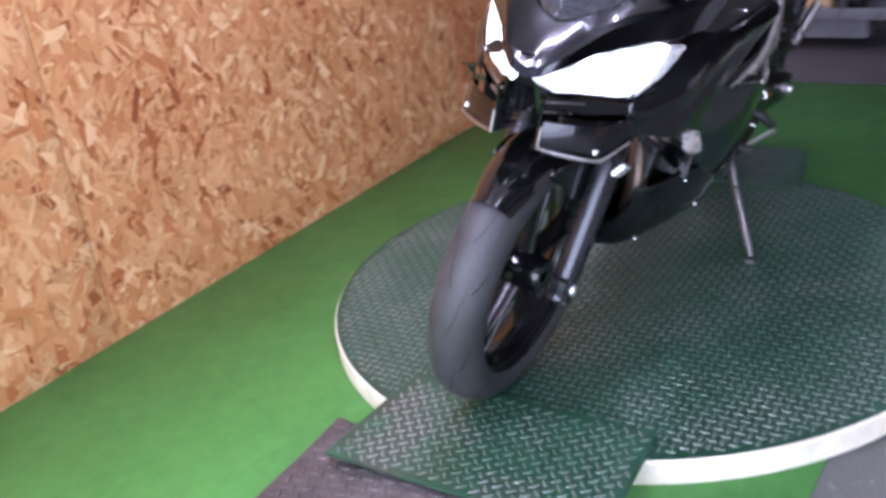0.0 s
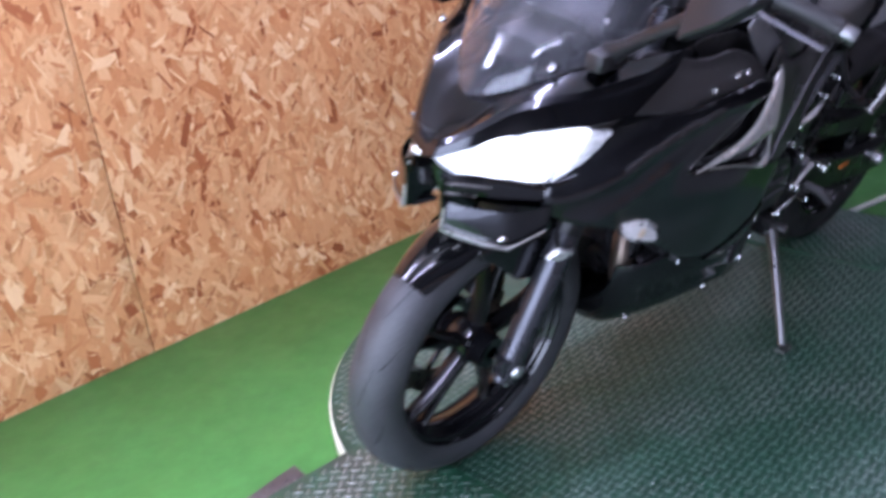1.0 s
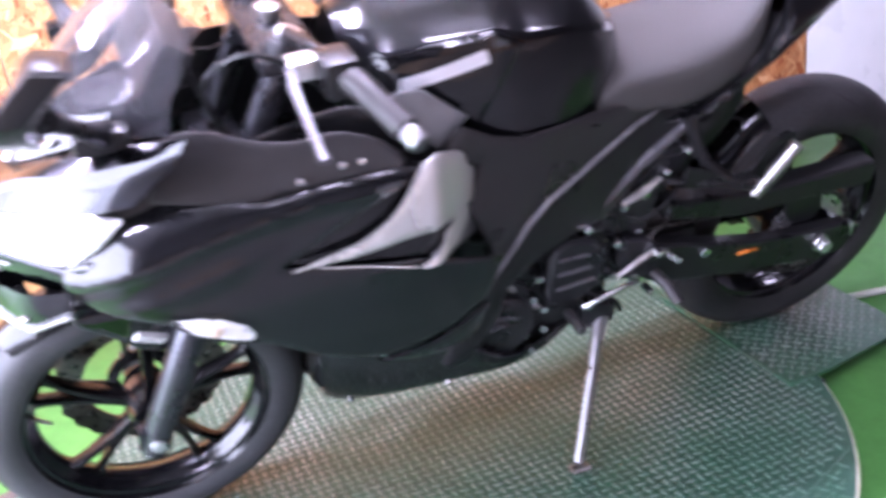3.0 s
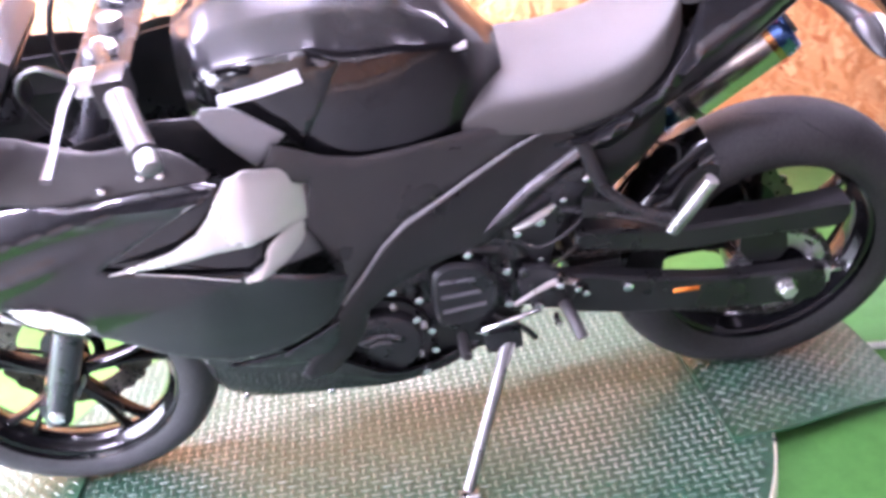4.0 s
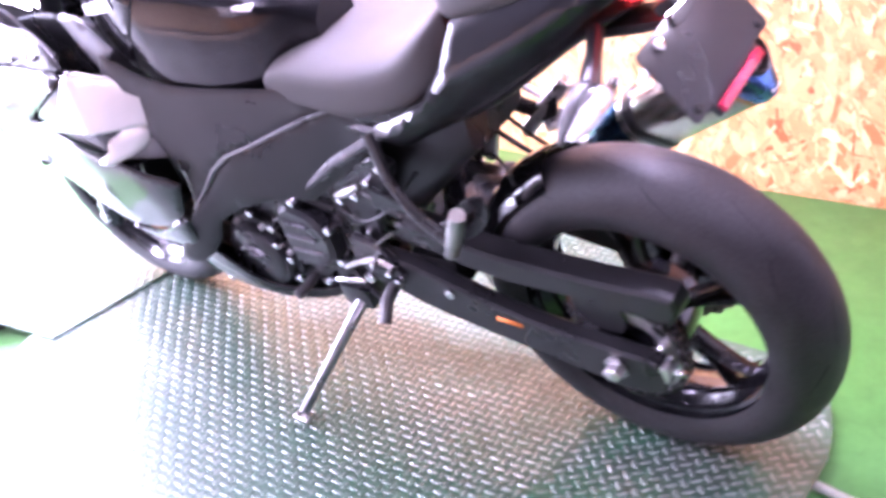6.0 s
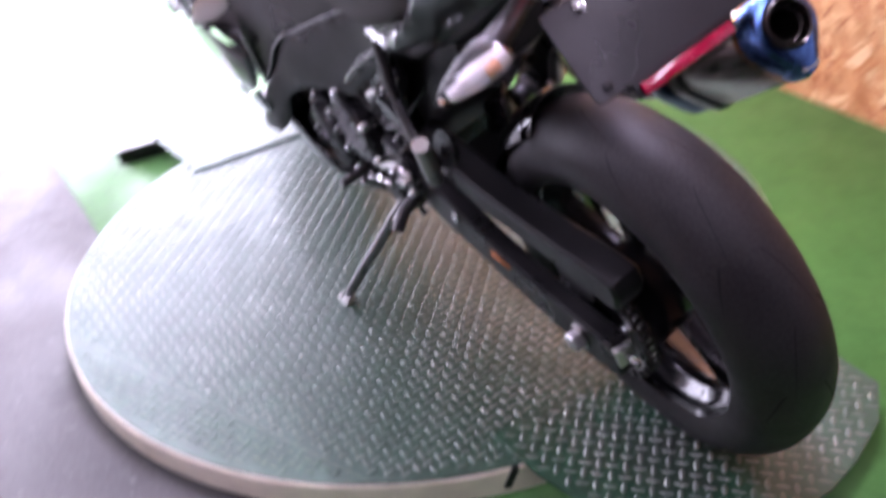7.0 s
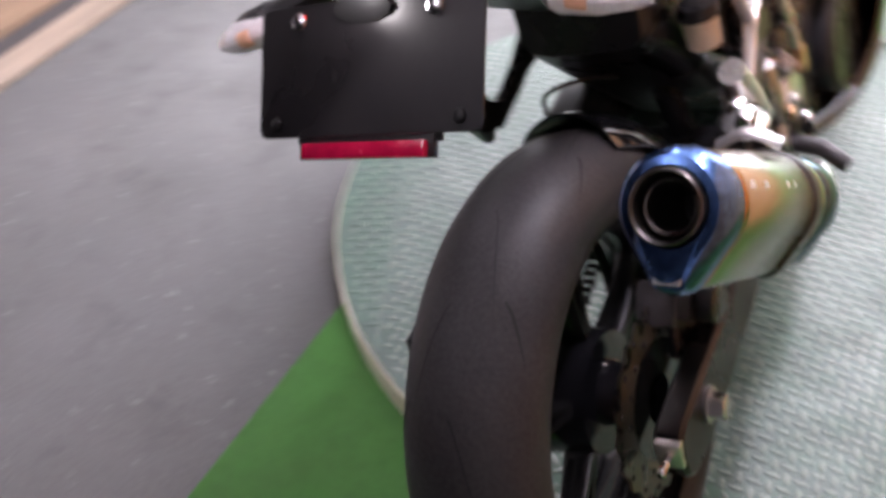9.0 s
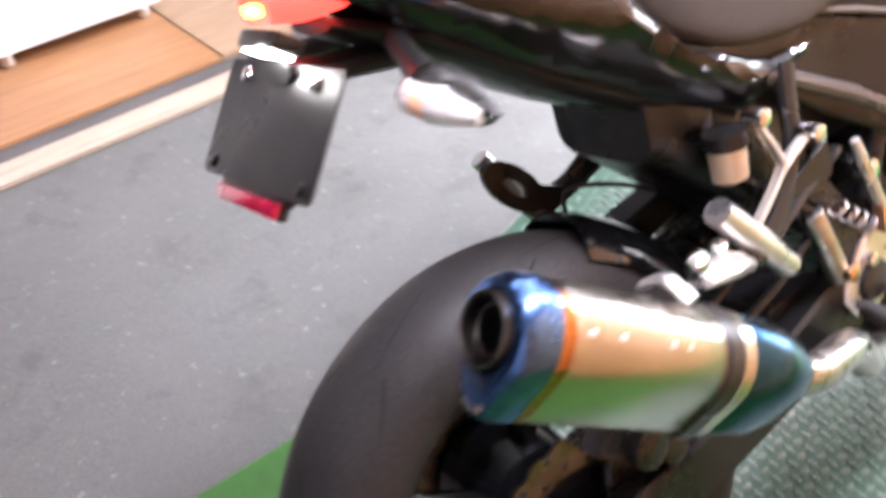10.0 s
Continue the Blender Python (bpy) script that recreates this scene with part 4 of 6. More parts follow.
def guard_bm(R, hw, a0, a1, th=0.003, n=26, m=13, lip=0.0, taper=0.25):
    """A mudguard: a curved shell over a tyre between two angles."""
    rings = []
    for i in range(n + 1):
        t = i / n
        a = radians(a0 + (a1 - a0) * t)
        w = hw * (1 - taper * abs(2 * t - 1) ** 2.5)
        out, inn = [], []
        for j in range(m):
            q = -1 + 2 * j / (m - 1)
            ph = q * radians(72)
            y = w * math.sin(ph)
            r = R - (1 - math.cos(ph)) * hw * 0.75
            out.append((r * math.cos(a), y, r * math.sin(a)))
            inn.append(((r - th) * math.cos(a), y * 0.97, (r - th) * math.sin(a)))
        rings.append(out + inn[::-1])
    return ring_loft(rings)


MUD = [(0.762, 0.556), (0.740, 0.562), (0.674, 0.562), (0.610, 0.535), (0.575, 0.500), (0.582, 0.462), (0.607, 0.450), (0.657, 0.456), (0.720, 0.515), (0.752, 0.536)]
fg = part("front_mudguard", guard_bm(0.306, 0.066, 50, 142, taper=0.35), PAINT_FL, bike, "gloss black front mudguard")
fg.location = FA
for side in (1, -1):
    part("mudguard_side", panel(MUD, lambda x, z: 0.075 - 0.12 * max(0, x - 0.68), side=side, th=0.004, rnd=1), PAINT_FL, bike)
    part("fork_bolt", cyl((0.60, side * 0.072, 0.48), (0.60, side * 0.084, 0.48), 0.008, 10), CHROME, bike)

# ---- nose, screen, lamps


def shell(rows, th=0.003, m=17, span=1.0, n=5):
    """A shell symmetric about the middle: rows of x, z on the centre line, half width, sweep back and drop at the rim."""
    P = [smooth_path([(r[0], r[1], r[2]) for r in rows], n), smooth_path([(r[3], r[4], 0) for r in rows], n)]
    rings = []
    for a, b in zip(*P):
        out, inn = [], []
        for j in range(m):
            q = (-1 + 2 * j / (m - 1)) * span
            k = q * q
            out.append((a.x - b.x * k, a.z * q, a.y - b.y * k))
            inn.append((a.x - b.x * k - th, a.z * q * 0.985, a.y - b.y * k - th * 0.6))
        rings.append(out + inn[::-1])
    return ring_loft(rings)


def ruled(curves, th=0.003, m=25, n=5, crown=0.0):
    """A sheet through curves, each a function of v from 0 on the middle line to 1 at the side; mirrored over the middle."""
    rows = []
    vs = np.linspace(-1, 1, 2 * m - 1)
    for c0, c1 in zip(curves, curves[1:]):
        for k in range(n):
            t = k / n
            rows.append([(Vector(c0(abs(v))) * (1 - t) + Vector(c1(abs(v))) * t, v, t) for v in vs])
    rows.append([(Vector(curves[-1](abs(v))), v, 0) for v in vs])
    rings = []
    for r in rows:
        out = []
        for p, v, t in r:
            y = NOSE_Y + p.y * (1 - NOSE_Y / 0.06) if p.y < 0.06 else p.y
            out.append((p.x + crown * math.sin(math.pi * t), y if v >= 0 else 2 * NOSE_Y - y, p.z + crown * math.sin(math.pi * t)))
        rings.append(out + [(x - th * 0.7, NOSE_Y + (y - NOSE_Y) * 0.99, z - th * 0.7) for x, y, z in reversed(out)])
    return ring_loft(rings)


def skin(a, b, n=14, th=0.003, side=1, bulge=0.012):
    """A curved sheet between two rows of points."""
    A, B = smooth_path(a, 5), smooth_path(b, 5)
    rings = []
    for p, q in zip(A, B):
        out = [p.lerp(q, t) + Vector((bulge * math.sin(math.pi * t), 0, 0)) for t in np.linspace(0, 1, n)]
        rings.append([(v.x, side * v.y, v.z) for v in out] + [(v.x - th, side * v.y, v.z - th) for v in reversed(out)])
    return ring_loft(rings)


def along_curve(pts):
    P = smooth_path(pts, 8)
    k = np.linspace(0, 1, len(P))
    return lambda v: (float(np.interp(v, k, [p.x for p in P])), float(np.interp(v, k, [p.y for p in P])), float(np.interp(v, k, [p.z for p in P])))


LAMP_TOP = along_curve([(0.874, 0.0, 0.766), (0.862, 0.060, 0.780), (0.795, 0.118, 0.816), (0.735, 0.170, 0.833), (0.700, 0.198, 0.836), (0.630, 0.230, 0.850)])
RIDGE_LO = along_curve([(0.866, 0.0, 0.782), (0.850, 0.066, 0.800), (0.775, 0.122, 0.852), (0.700, 0.180, 0.872), (0.640, 0.212, 0.886), (0.566, 0.243, 0.906)])
RIDGE_HI = along_curve([(0.860, 0.0, 0.790), (0.844, 0.060, 0.808), (0.768, 0.116, 0.862), (0.694, 0.175, 0.884), (0.632, 0.206, 0.900), (0.556, 0.243, 0.924)])
BASE = along_curve([(0.780, 0.0, 0.842), (0.765, 0.060, 0.850), (0.715, 0.112, 0.882), (0.660, 0.158, 0.906), (0.605, 0.196, 0.918), (0.546, 0.242, 0.941)])
part("nose_cowl", ruled([LAMP_TOP, RIDGE_LO, RIDGE_HI, BASE]), PAINT_N, bike, "gloss black metallic nose", deg=20)
SCREEN_LOW = along_curve([(0.786, 0.0, 0.846), (0.768, 0.060, 0.856), (0.716, 0.112, 0.886), (0.645, 0.158, 0.914), (0.560, 0.182, 0.914)])
SCREEN_MID = along_curve([(0.690, 0.0, 0.968), (0.682, 0.055, 0.968), (0.648, 0.108, 0.966), (0.590, 0.148, 0.974), (0.535, 0.162, 0.975)])
SCREEN_TOP = along_curve([(0.555, 0.0, 1.080), (0.550, 0.040, 1.078), (0.535, 0.080, 1.068), (0.515, 0.110, 1.050), (0.490, 0.128, 1.030)])
part("windscreen", ruled([SCREEN_LOW, SCREEN_MID, SCREEN_TOP], th=0.0028, crown=0.006), SMOKE, bike, "smoked clear windscreen")
for side in (1, -1):
    for px, py, pz in ((0.705, 0.118, 0.900), (0.640, 0.165, 0.932)):
        part("screen_bolt", cyl((px, side * py, pz), (px + 0.006, side * (py + 0.004), pz + 0.007), 0.006, 10), CHROME, bike)
LAMP = [(0.866, 0.770), (0.792, 0.811), (0.740, 0.824), (0.684, 0.820), (0.712, 0.770), (0.738, 0.736), (0.815, 0.744), (0.846, 0.744)]
LAMP_END = [(0.680, 0.820), (0.648, 0.816), (0.690, 0.770), (0.735, 0.731), (0.708, 0.770)]
CHIN_LOW = [(0.862, 0.066, 0.652), (0.846, 0.096, 0.646), (0.826, 0.128, 0.641), (0.800, 0.158, 0.638), (0.745, 0.184, 0.664)]
for side in (1, -1):
    hl = part("headlight", panel(LAMP, flank(side), side=side, rnd=0, th=0.02, out=0.001), HEAD, bike, "lit white LED headlight")
    part("lamp_end", panel(LAMP_END, flank(side), side=side, rnd=0, th=0.012, out=0.001, step=0.012), PALE, hl, "pale unlit end of the headlight")
    part("headlight_chin", panel([(0.872, 0.762), (0.847, 0.747), (0.814, 0.746), (0.738, 0.732), (0.700, 0.752), (0.725, 0.690), (0.80, 0.696), (0.862, 0.712)], flank(side), side=side, out=0.004, rnd=0), PAINT_N, bike)
    rings = []
    for (x, y, z), c in zip(smooth_path(CHIN_LOW, 5), np.linspace(0.055, 0.020, 21)):
        sec = [(0.0, -0.004), (-0.003, 0.003), (0.0, 0.009), (0.005, 0.010), (0.012, 0.003), (c, 0.004), (c, -0.004), (c * 0.4, -0.007)]
        rings.append([(x - u, side * (y - 0.35 * u), z + v) for u, v in sec])
    nose_part(side, "chin_blade", ring_loft(rings), PAINT_FL, "gloss black chin spoiler blade")
    nose_part(side, "chin_side", slab([(0.870, 0.742), (0.862, 0.650), (0.816, 0.644), (0.790, 0.670), (0.800, 0.720), (0.830, 0.742)], side * 0.060, side * 0.066, 0.002, 0), PAINT_FL)
    nose_part(side, "chin_face", skin([(0.852, 0.066, 0.694), (0.838, 0.095, 0.694), (0.818, 0.126, 0.695), (0.792, 0.155, 0.697), (0.738, 0.180, 0.702)], CHIN_LOW, side=side, bulge=0.002), PAINT_N, "gloss black chin face")
    # pale metal paints the highlight along the black chin's edge
    nose_part(side, "chin_lip", tube([(0.862, side * 0.067, 0.688)] + [(x + 0.003, side * (y + 0.001), z - 0.002) for x, y, z in CHIN_LOW], [0.0025, 0.0035, 0.0035, 0.0035, 0.0038, 0.002], 8), STEEL, "chin edge in pale metal for its highlight")
    # black slats given pale metal: the headlight's glow put into their colour
    for zt, x0, x1 in ((0.733, 0.866, 0.808), (0.715, 0.862, 0.824)):
        nose_part(side, "nose_slat", tube([(x, side * (width(x, zt) + 0.006), zt - 0.10 * (x0 - x)) for x in np.linspace(x0, x1, 6)], 0.0030, 8, flat=0.6), STEEL, "slat edge in pale metal for the headlight's glow on it")
    nose_part(side, "chin_slot", slab([(0.775, 0.735), (0.775, 0.655), (0.75, 0.648), (0.70, 0.66), (0.70, 0.73)], side * 0.060, side * 0.140, 0.004, 0), SATIN)
    nose_part(side, "beak_bolt", cyl((0.806, side * 0.146, 0.648), (0.812, side * 0.152, 0.655), 0.006, 10), CHROME)
part("nose_inner", shell([(0.855, 0.80, 0.05, 0.02, 0), (0.82, 0.75, 0.11, 0.06, 0), (0.80, 0.722, 0.12, 0.08, 0)]), SATIN, bike)

# ---- fairings
UP = [(0.566, 0.908), (0.545, 0.911), (0.504, 0.904), (0.450, 0.882), (0.400, 0.874), (0.342, 0.879), (0.290, 0.862), (0.250, 0.826), (0.260, 0.812),
      (0.341, 0.815), (0.410, 0.808), (0.462, 0.802), (0.500, 0.806), (0.575, 0.824), (0.610, 0.832), (0.590, 0.862), (0.568, 0.885)]
both("upper_fairing", UP, MATTE, out=-0.004, rnd=1, label="matte grey upper fairing")


for side in (1, -1):
    for bx, bz in ((0.405, 0.826), (0.345, 0.838), (0.318, 0.838)):
        part("fairing_bolt", cyl((bx, side * (width(bx, bz) - 0.008), bz), (bx + 0.001, side * (width(bx, bz) + 0.003), bz + 0.002), 0.006, 10, bev=0.002), CHROME, bike)


def crest(x, z):
    """The side skin: a flared ridge below its rounded top edge, and a second crease running up from the chin."""
    line = np.interp(x, [0.236, 0.27, 0.382, 0.47, 0.576, 0.655, 0.72], [0.792, 0.800, 0.797, 0.784, 0.762, 0.738, 0.706])
    up = max(0.0, z - line)
    low = np.interp(x, [0.44, 0.72], [0.742, 0.662])
    fold = 0.009 * float(np.interp(x, [0.44, 0.52, 0.66, 0.74], [0, 1, 1, 0])) * math.exp(-abs(z - low) / (0.010 if z > low else 0.026))
    return width(x, z) + 0.015 * math.exp(-max(0.0, line - z) / 0.020) - 0.25 * up - 8.0 * up * up + fold


both("main_fairing", [(0.742, 0.730), (0.712, 0.752), (0.690, 0.775), (0.664, 0.806), (0.652, 0.832), (0.607, 0.836), (0.575, 0.830), (0.500, 0.812), (0.462, 0.808), (0.410, 0.813), (0.341, 0.820), (0.270, 0.822), (0.236, 0.812), (0.335, 0.762), (0.456, 0.694), (0.425, 0.688), (0.330, 0.672), (0.233, 0.655), (0.090, 0.598), (0.108, 0.552), (0.128, 0.512), (0.215, 0.466), (0.310, 0.456), (0.400, 0.488), (0.497, 0.560), (0.560, 0.585), (0.628, 0.645), (0.700, 0.660), (0.745, 0.690)], PAINT, yfun=crest, rnd=1, step=0.010, label="gloss black metallic side fairing")


def fin_y(x, z):
    """The accent fin folds in towards the frame behind its leading blade."""
    return width(x, z) - 0.70 * max(0.0, 0.215 - x)


both("silver_fin", [(0.440, 0.690), (0.335, 0.720), (0.292, 0.744), (0.268, 0.768), (0.246, 0.800), (0.230, 0.820), (0.206, 0.824), (0.164, 0.802), (0.120, 0.772), (0.130, 0.694), (0.165, 0.702), (0.205, 0.708), (0.270, 0.708), (0.350, 0.697)], SILVER, yfun=fin_y, out=0.010, rnd=0, step=0.012, label="silver accent fin")
both("silver_tongue", [(0.138, 0.694), (0.146, 0.664), (0.178, 0.646), (0.212, 0.640), (0.250, 0.644), (0.208, 0.664), (0.200, 0.688), (0.172, 0.702)], SILVER, yfun=fin_y, out=0.008, rnd=1, label="silver accent fin")
for side in (1, -1):
    part("fin_edge", tube([(x, side * (width(x, z) + 0.004), z) for x, z in ((0.40, 0.688), (0.33, 0.674), (0.25, 0.647))], 0.0018, 6), SILVER, bike)
both("heat_guard", [(0.228, 0.656), (0.092, 0.602), (0.060, 0.606), (0.052, 0.640), (0.112, 0.668), (0.190, 0.672)], GREYP, yfun=lambda x, z: fin_y(x, z) + 0.002, rnd=0, label="grey satin guard")
both("fin_backing", [(0.54, 0.68), (0.47, 0.81), (0.24, 0.815), (0.13, 0.75), (0.18, 0.62), (0.42, 0.64)], PAINT_FL, yfun=fin_y, out=-0.010, rnd=0)
both("fin_pocket", [(0.42, 0.69), (0.25, 0.735), (0.12, 0.72), (0.10, 0.60), (0.23, 0.645), (0.36, 0.67)], SATIN, yfun=fin_y, out=-0.014)
both("belly_strake", [(0.318, 0.452), (0.218, 0.460), (0.122, 0.508), (0.134, 0.452), (0.168, 0.410), (0.250, 0.424)], PAINT_N, out=0.005, rnd=0, label="gloss black strake under the side fairing")


for side in (1, -1):
    part("fairing_inner", skin([(0.742, 0.160, 0.695), (0.690, 0.198, 0.665), (0.628, 0.224, 0.645), (0.560, 0.228, 0.590), (0.497, 0.212, 0.560), (0.400, 0.185, 0.480), (0.350, 0.175, 0.445)],
                               [(0.690, 0.085, 0.715), (0.640, 0.088, 0.690), (0.580, 0.090, 0.660), (0.510, 0.092, 0.610), (0.450, 0.094, 0.560), (0.375, 0.110, 0.500), (0.335, 0.120, 0.470)], side=side), PAINT_FL, bike)
BELLY = [(0.402, 0.262, 0.016, 0.072, 0.300, 0.104, 0.352, 0.110, 0.392), (0.390, 0.228, 0.036, 0.094, 0.262, 0.122, 0.340, 0.134, 0.400), (0.362, 0.209, 0.048, 0.108, 0.242, 0.142, 0.335, 0.156, 0.412),
         (0.290, 0.203, 0.056, 0.146, 0.256, 0.172, 0.335, 0.182, 0.428), (0.174, 0.204, 0.062, 0.182, 0.280, 0.196, 0.335, 0.204, 0.402), (0.070, 0.214, 0.062, 0.176, 0.272, 0.186, 0.292, 0.188, 0.312),
         (-0.030, 0.236, 0.058, 0.150, 0.264, 0.156, 0.274, 0.156, 0.284), (-0.110, 0.262, 0.050, 0.120, 0.276, 0.124, 0.284, 0.124, 0.292)]


def belly_bm():
    """The belly pan: a boat-like trough, open above and in front, with a turned lip."""
    rings = []
    floor_w = smooth_path([(r[0], r[2], r[1]) for r in BELLY], 5)
    mids = [smooth_path([(r[0], r[i], r[i + 1]) for r in BELLY], 5) for i in (3, 5, 7)]
    for k in range(len(floor_w)):
        f = floor_w[k]
        half = [(f.y, f.z)] + [(m[k].y, m[k].z) for m in mids]
        fine = [half[0]]
        for p, q in zip(half, half[1:]):
            fine += [(p[0] * 0.8 + q[0] * 0.2, p[1] * 0.8 + q[1] * 0.2), ((p[0] + q[0]) / 2 + 0.003, (p[1] + q[1]) / 2 - 0.003), (p[0] * 0.2 + q[0] * 0.8, p[1] * 0.2 + q[1] * 0.8)]
        fine.append(half[-1])
        out = [(-y, z) for y, z in reversed(fine)] + [(0.0, f.z - 0.002)] + fine
        inn = [(y * 0.975, z + 0.005) for y, z in reversed(out)]
        rings.append([(f.x, y, z) for y, z in out + inn])
    return ring_loft(rings)


part("belly_pan", belly_bm(), PAINT_FL, bike, "gloss black belly pan", deg=40)
for side in (1, -1):
    part("belly_lip", tube([(0.402, side * y, z) for y, z in ((0.016, 0.262), (0.072, 0.300), (0.104, 0.352), (0.110, 0.392))], [0.004, 0.005, 0.005, 0.003], 8, curve=4), PAINT_FL, bike, "rolled front edge of the belly pan")
    for px_, py_, pz_ in ((0.342, 0.118, 0.246), (0.174, 0.186, 0.292), (0.290, 0.178, 0.400)):
        part("belly_screw", cyl((px_, side * (py_ - 0.004), pz_), (px_, side * (py_ + 0.004), pz_ - 0.001), 0.0065, 10, bev=0.002), CHROME, bike)
for side in (1, -1):
    part("header_pipe", tube([(0.10, side * 0.05, 0.245), (0.26, side * 0.066, 0.265), (0.345, side * 0.088, 0.330), (0.372, side * 0.098, 0.400), (0.335, side * 0.070, 0.48)], 0.023, 16, curve=5), HEADER, bike, "heat-browned exhaust header")
part("oil_filter", cyl((0.22, 0, 0.33), (0.315, 0, 0.315), 0.034, 20, bev=0.006), ENGINE, bike)
both("fairing_backing", [(0.80, 0.79), (0.70, 0.85), (0.60, 0.885), (0.45, 0.855), (0.40, 0.80), (0.55, 0.72), (0.72, 0.70)], SATIN, yfun=lambda x, z: width(x, z) - 0.030, rnd=0)
part("radiator_shroud", box(0.012, 0.37, 0.21, (0, 0, 0), bev=0.004), SATIN, bike).matrix_local = Matrix.Translation((0.285, 0, 0.515)) @ Matrix.Rotation(radians(-16), 4, "Y")
part("radiator", box(0.03, 0.24, 0.24, (0.33, 0, 0.52), bev=0.006, m=Matrix.Rotation(radians(-18), 4, "Y")), ENGINE, bike)

# ---- front indicators
for side in (1, -1):
    ind = part("front_indicator", panel([(0.632, 0.654), (0.56, 0.642), (0.515, 0.610), (0.497, 0.570), (0.530, 0.574), (0.590, 0.606)], flank(side), side=side, th=0.012, out=0.012, soft=0.010, rnd=1, step=0.010), CLEAR, bike, "clear turn signal lens")
    part("reflector", panel([(0.622, 0.650), (0.56, 0.636), (0.520, 0.606), (0.505, 0.576), (0.535, 0.582), (0.590, 0.612)], flank(side), side=side, out=0.002, rnd=1, step=0.012), FACET, ind, "faceted silver reflector")
    part("bulb", cyl((0.560, side * (flank(side)(0.56, 0.615)), 0.612), (0.560, side * (flank(side)(0.56, 0.615) + 0.008), 0.612), 0.010, 12, bev=0.003), CREAM, ind, "pale bulb")

# ---- tank and knee panels


def body_loft(rows, pw=2.4, n=28, bm=None, curve=5):
    """A closed body along x: rows of x, low z, high z, half width, height share of the widest point."""
    A = smooth_path([(r[0], r[1], r[2]) for r in rows], curve)
    B = smooth_path([(r[3], r[4], 0) for r in rows], curve)
    rings = []
    for a, b in zip(A, B):
        zm = a.y + (a.z - a.y) * b.y
        ring = []
        for t in np.linspace(0, 2 * math.pi, n, endpoint=False):
            c, s = math.cos(t), math.sin(t)
            y = b.x * math.copysign(abs(c) ** (2 / pw), c)
            h = (a.z - zm) if s > 0 else (zm - a.y)
            ring.append((a.x, y, zm + h * math.copysign(abs(s) ** (2 / pw), s)))
        rings.append(ring)
    return ring_loft(rings, bm)


TANK = [(0.285, 0.060, 0.860, 0.905, 0.950), (0.255, 0.130, 0.835, 0.930, 0.985), (0.17, 0.160, 0.805, 0.945, 1.008), (0.075, 0.176, 0.765, 0.956, 1.018), (0.03, 0.172, 0.748, 0.936, 1.010),
        (-0.05, 0.156, 0.742, 0.925, 0.990), (-0.125, 0.128, 0.750, 0.902, 0.945), (-0.178, 0.086, 0.770, 0.868, 0.890), (-0.206, 0.030, 0.800, 0.830, 0.842)]
TX = [r[0] for r in reversed(TANK)]


def tank_at(x):
    """Half width, low edge, crease and top at x: all eased but for the kinked crease."""
    def at(k, d):
        return float(np.interp(x + d, TX, [r[k] for r in reversed(TANK)]))
    soft = [sum(at(k, d) for d in (-0.024, -0.012, 0, 0.012, 0.024)) / 5 for k in (1, 2, 3, 4)]
    return [soft[0], soft[1], at(3, 0), soft[3]]


def tank_y(x, z):
    w, lo, mid, hi = tank_at(x)
    return float(np.interp(z, [lo, lo + (mid - lo) * 0.12, lo + (mid - lo) * 0.5, mid, mid + (hi - mid) * 0.6], [w * 1.0, w * 1.02, w * 1.03, w * 0.965, w * 0.66]))


def eased_ring(ring, cut, n=2):
    """Round each corner of a closed ring over a fixed short length."""
    out = []
    for i, p in enumerate(ring):
        for q in (ring[i - 1], ring[(i + 1) % len(ring)]):
            d = math.hypot(q[0] - p[0], q[1] - p[1]) or 1e-6
            k = min(cut / d, 0.4)
            out.append((p[0] + (q[0] - p[0]) * k, p[1] + (q[1] - p[1]) * k))
    return out if n == 1 else eased_ring(out, cut * 0.35, n - 1)


def tank_bm():
    rings = []
    for p in smooth_path([(r[0], 0, 0) for r in TANK], 6):
        w, lo, mid, hi = tank_at(p.x)
        half = [(0.0, lo - 0.03), (w * 0.96, lo - 0.03), (w * 1.02, lo + (mid - lo) * 0.12), (w * 1.03, lo + (mid - lo) * 0.5), (w * 0.965, mid), (w * 0.66, mid + (hi - mid) * 0.60), (w * 0.28, hi), (0.0, hi + 0.002)]
        ring = eased_ring(half + [(-y, z) for y, z in reversed(half[1:-1])], 0.006)
        rings.append([(p.x, y, z) for y, z in ring])
    return ring_loft(rings)


part("fuel_tank", tank_bm(), PAINT, bike, "gloss black metallic fuel tank", deg=26)
both("tank_side", [(0.258, 0.926), (0.175, 0.946), (0.085, 0.957), (0.040, 0.932), (0.085, 0.860), (0.120, 0.800), (0.165, 0.822), (0.262, 0.878)], PAINT_FL, yfun=tank_y, out=0.004, rnd=0)
both("tank_badge", [(0.226, 0.882), (0.224, 0.900), (0.100, 0.934), (0.096, 0.914)], BADGE, yfun=tank_y, out=0.0075, th=0.002, rnd=0, soft=0.0, label="pale metallic bar badge")
both("rear_badge", [(-0.126, 0.892), (-0.128, 0.898), (-0.150, 0.892), (-0.149, 0.885)], BADGE, yfun=tank_y, out=0.004, th=0.002, rnd=0, soft=0.0, label="small pale bar badge")
part("tank_cap", lathe([(0.0, 0.0), (0.0, 0.03), (-0.006, 0.036), (-0.02, 0.036)], 28), CHROME, bike).matrix_local = Matrix.Translation((0.10, 0, 1.014)) @ Matrix.Rotation(radians(90), 4, "X")
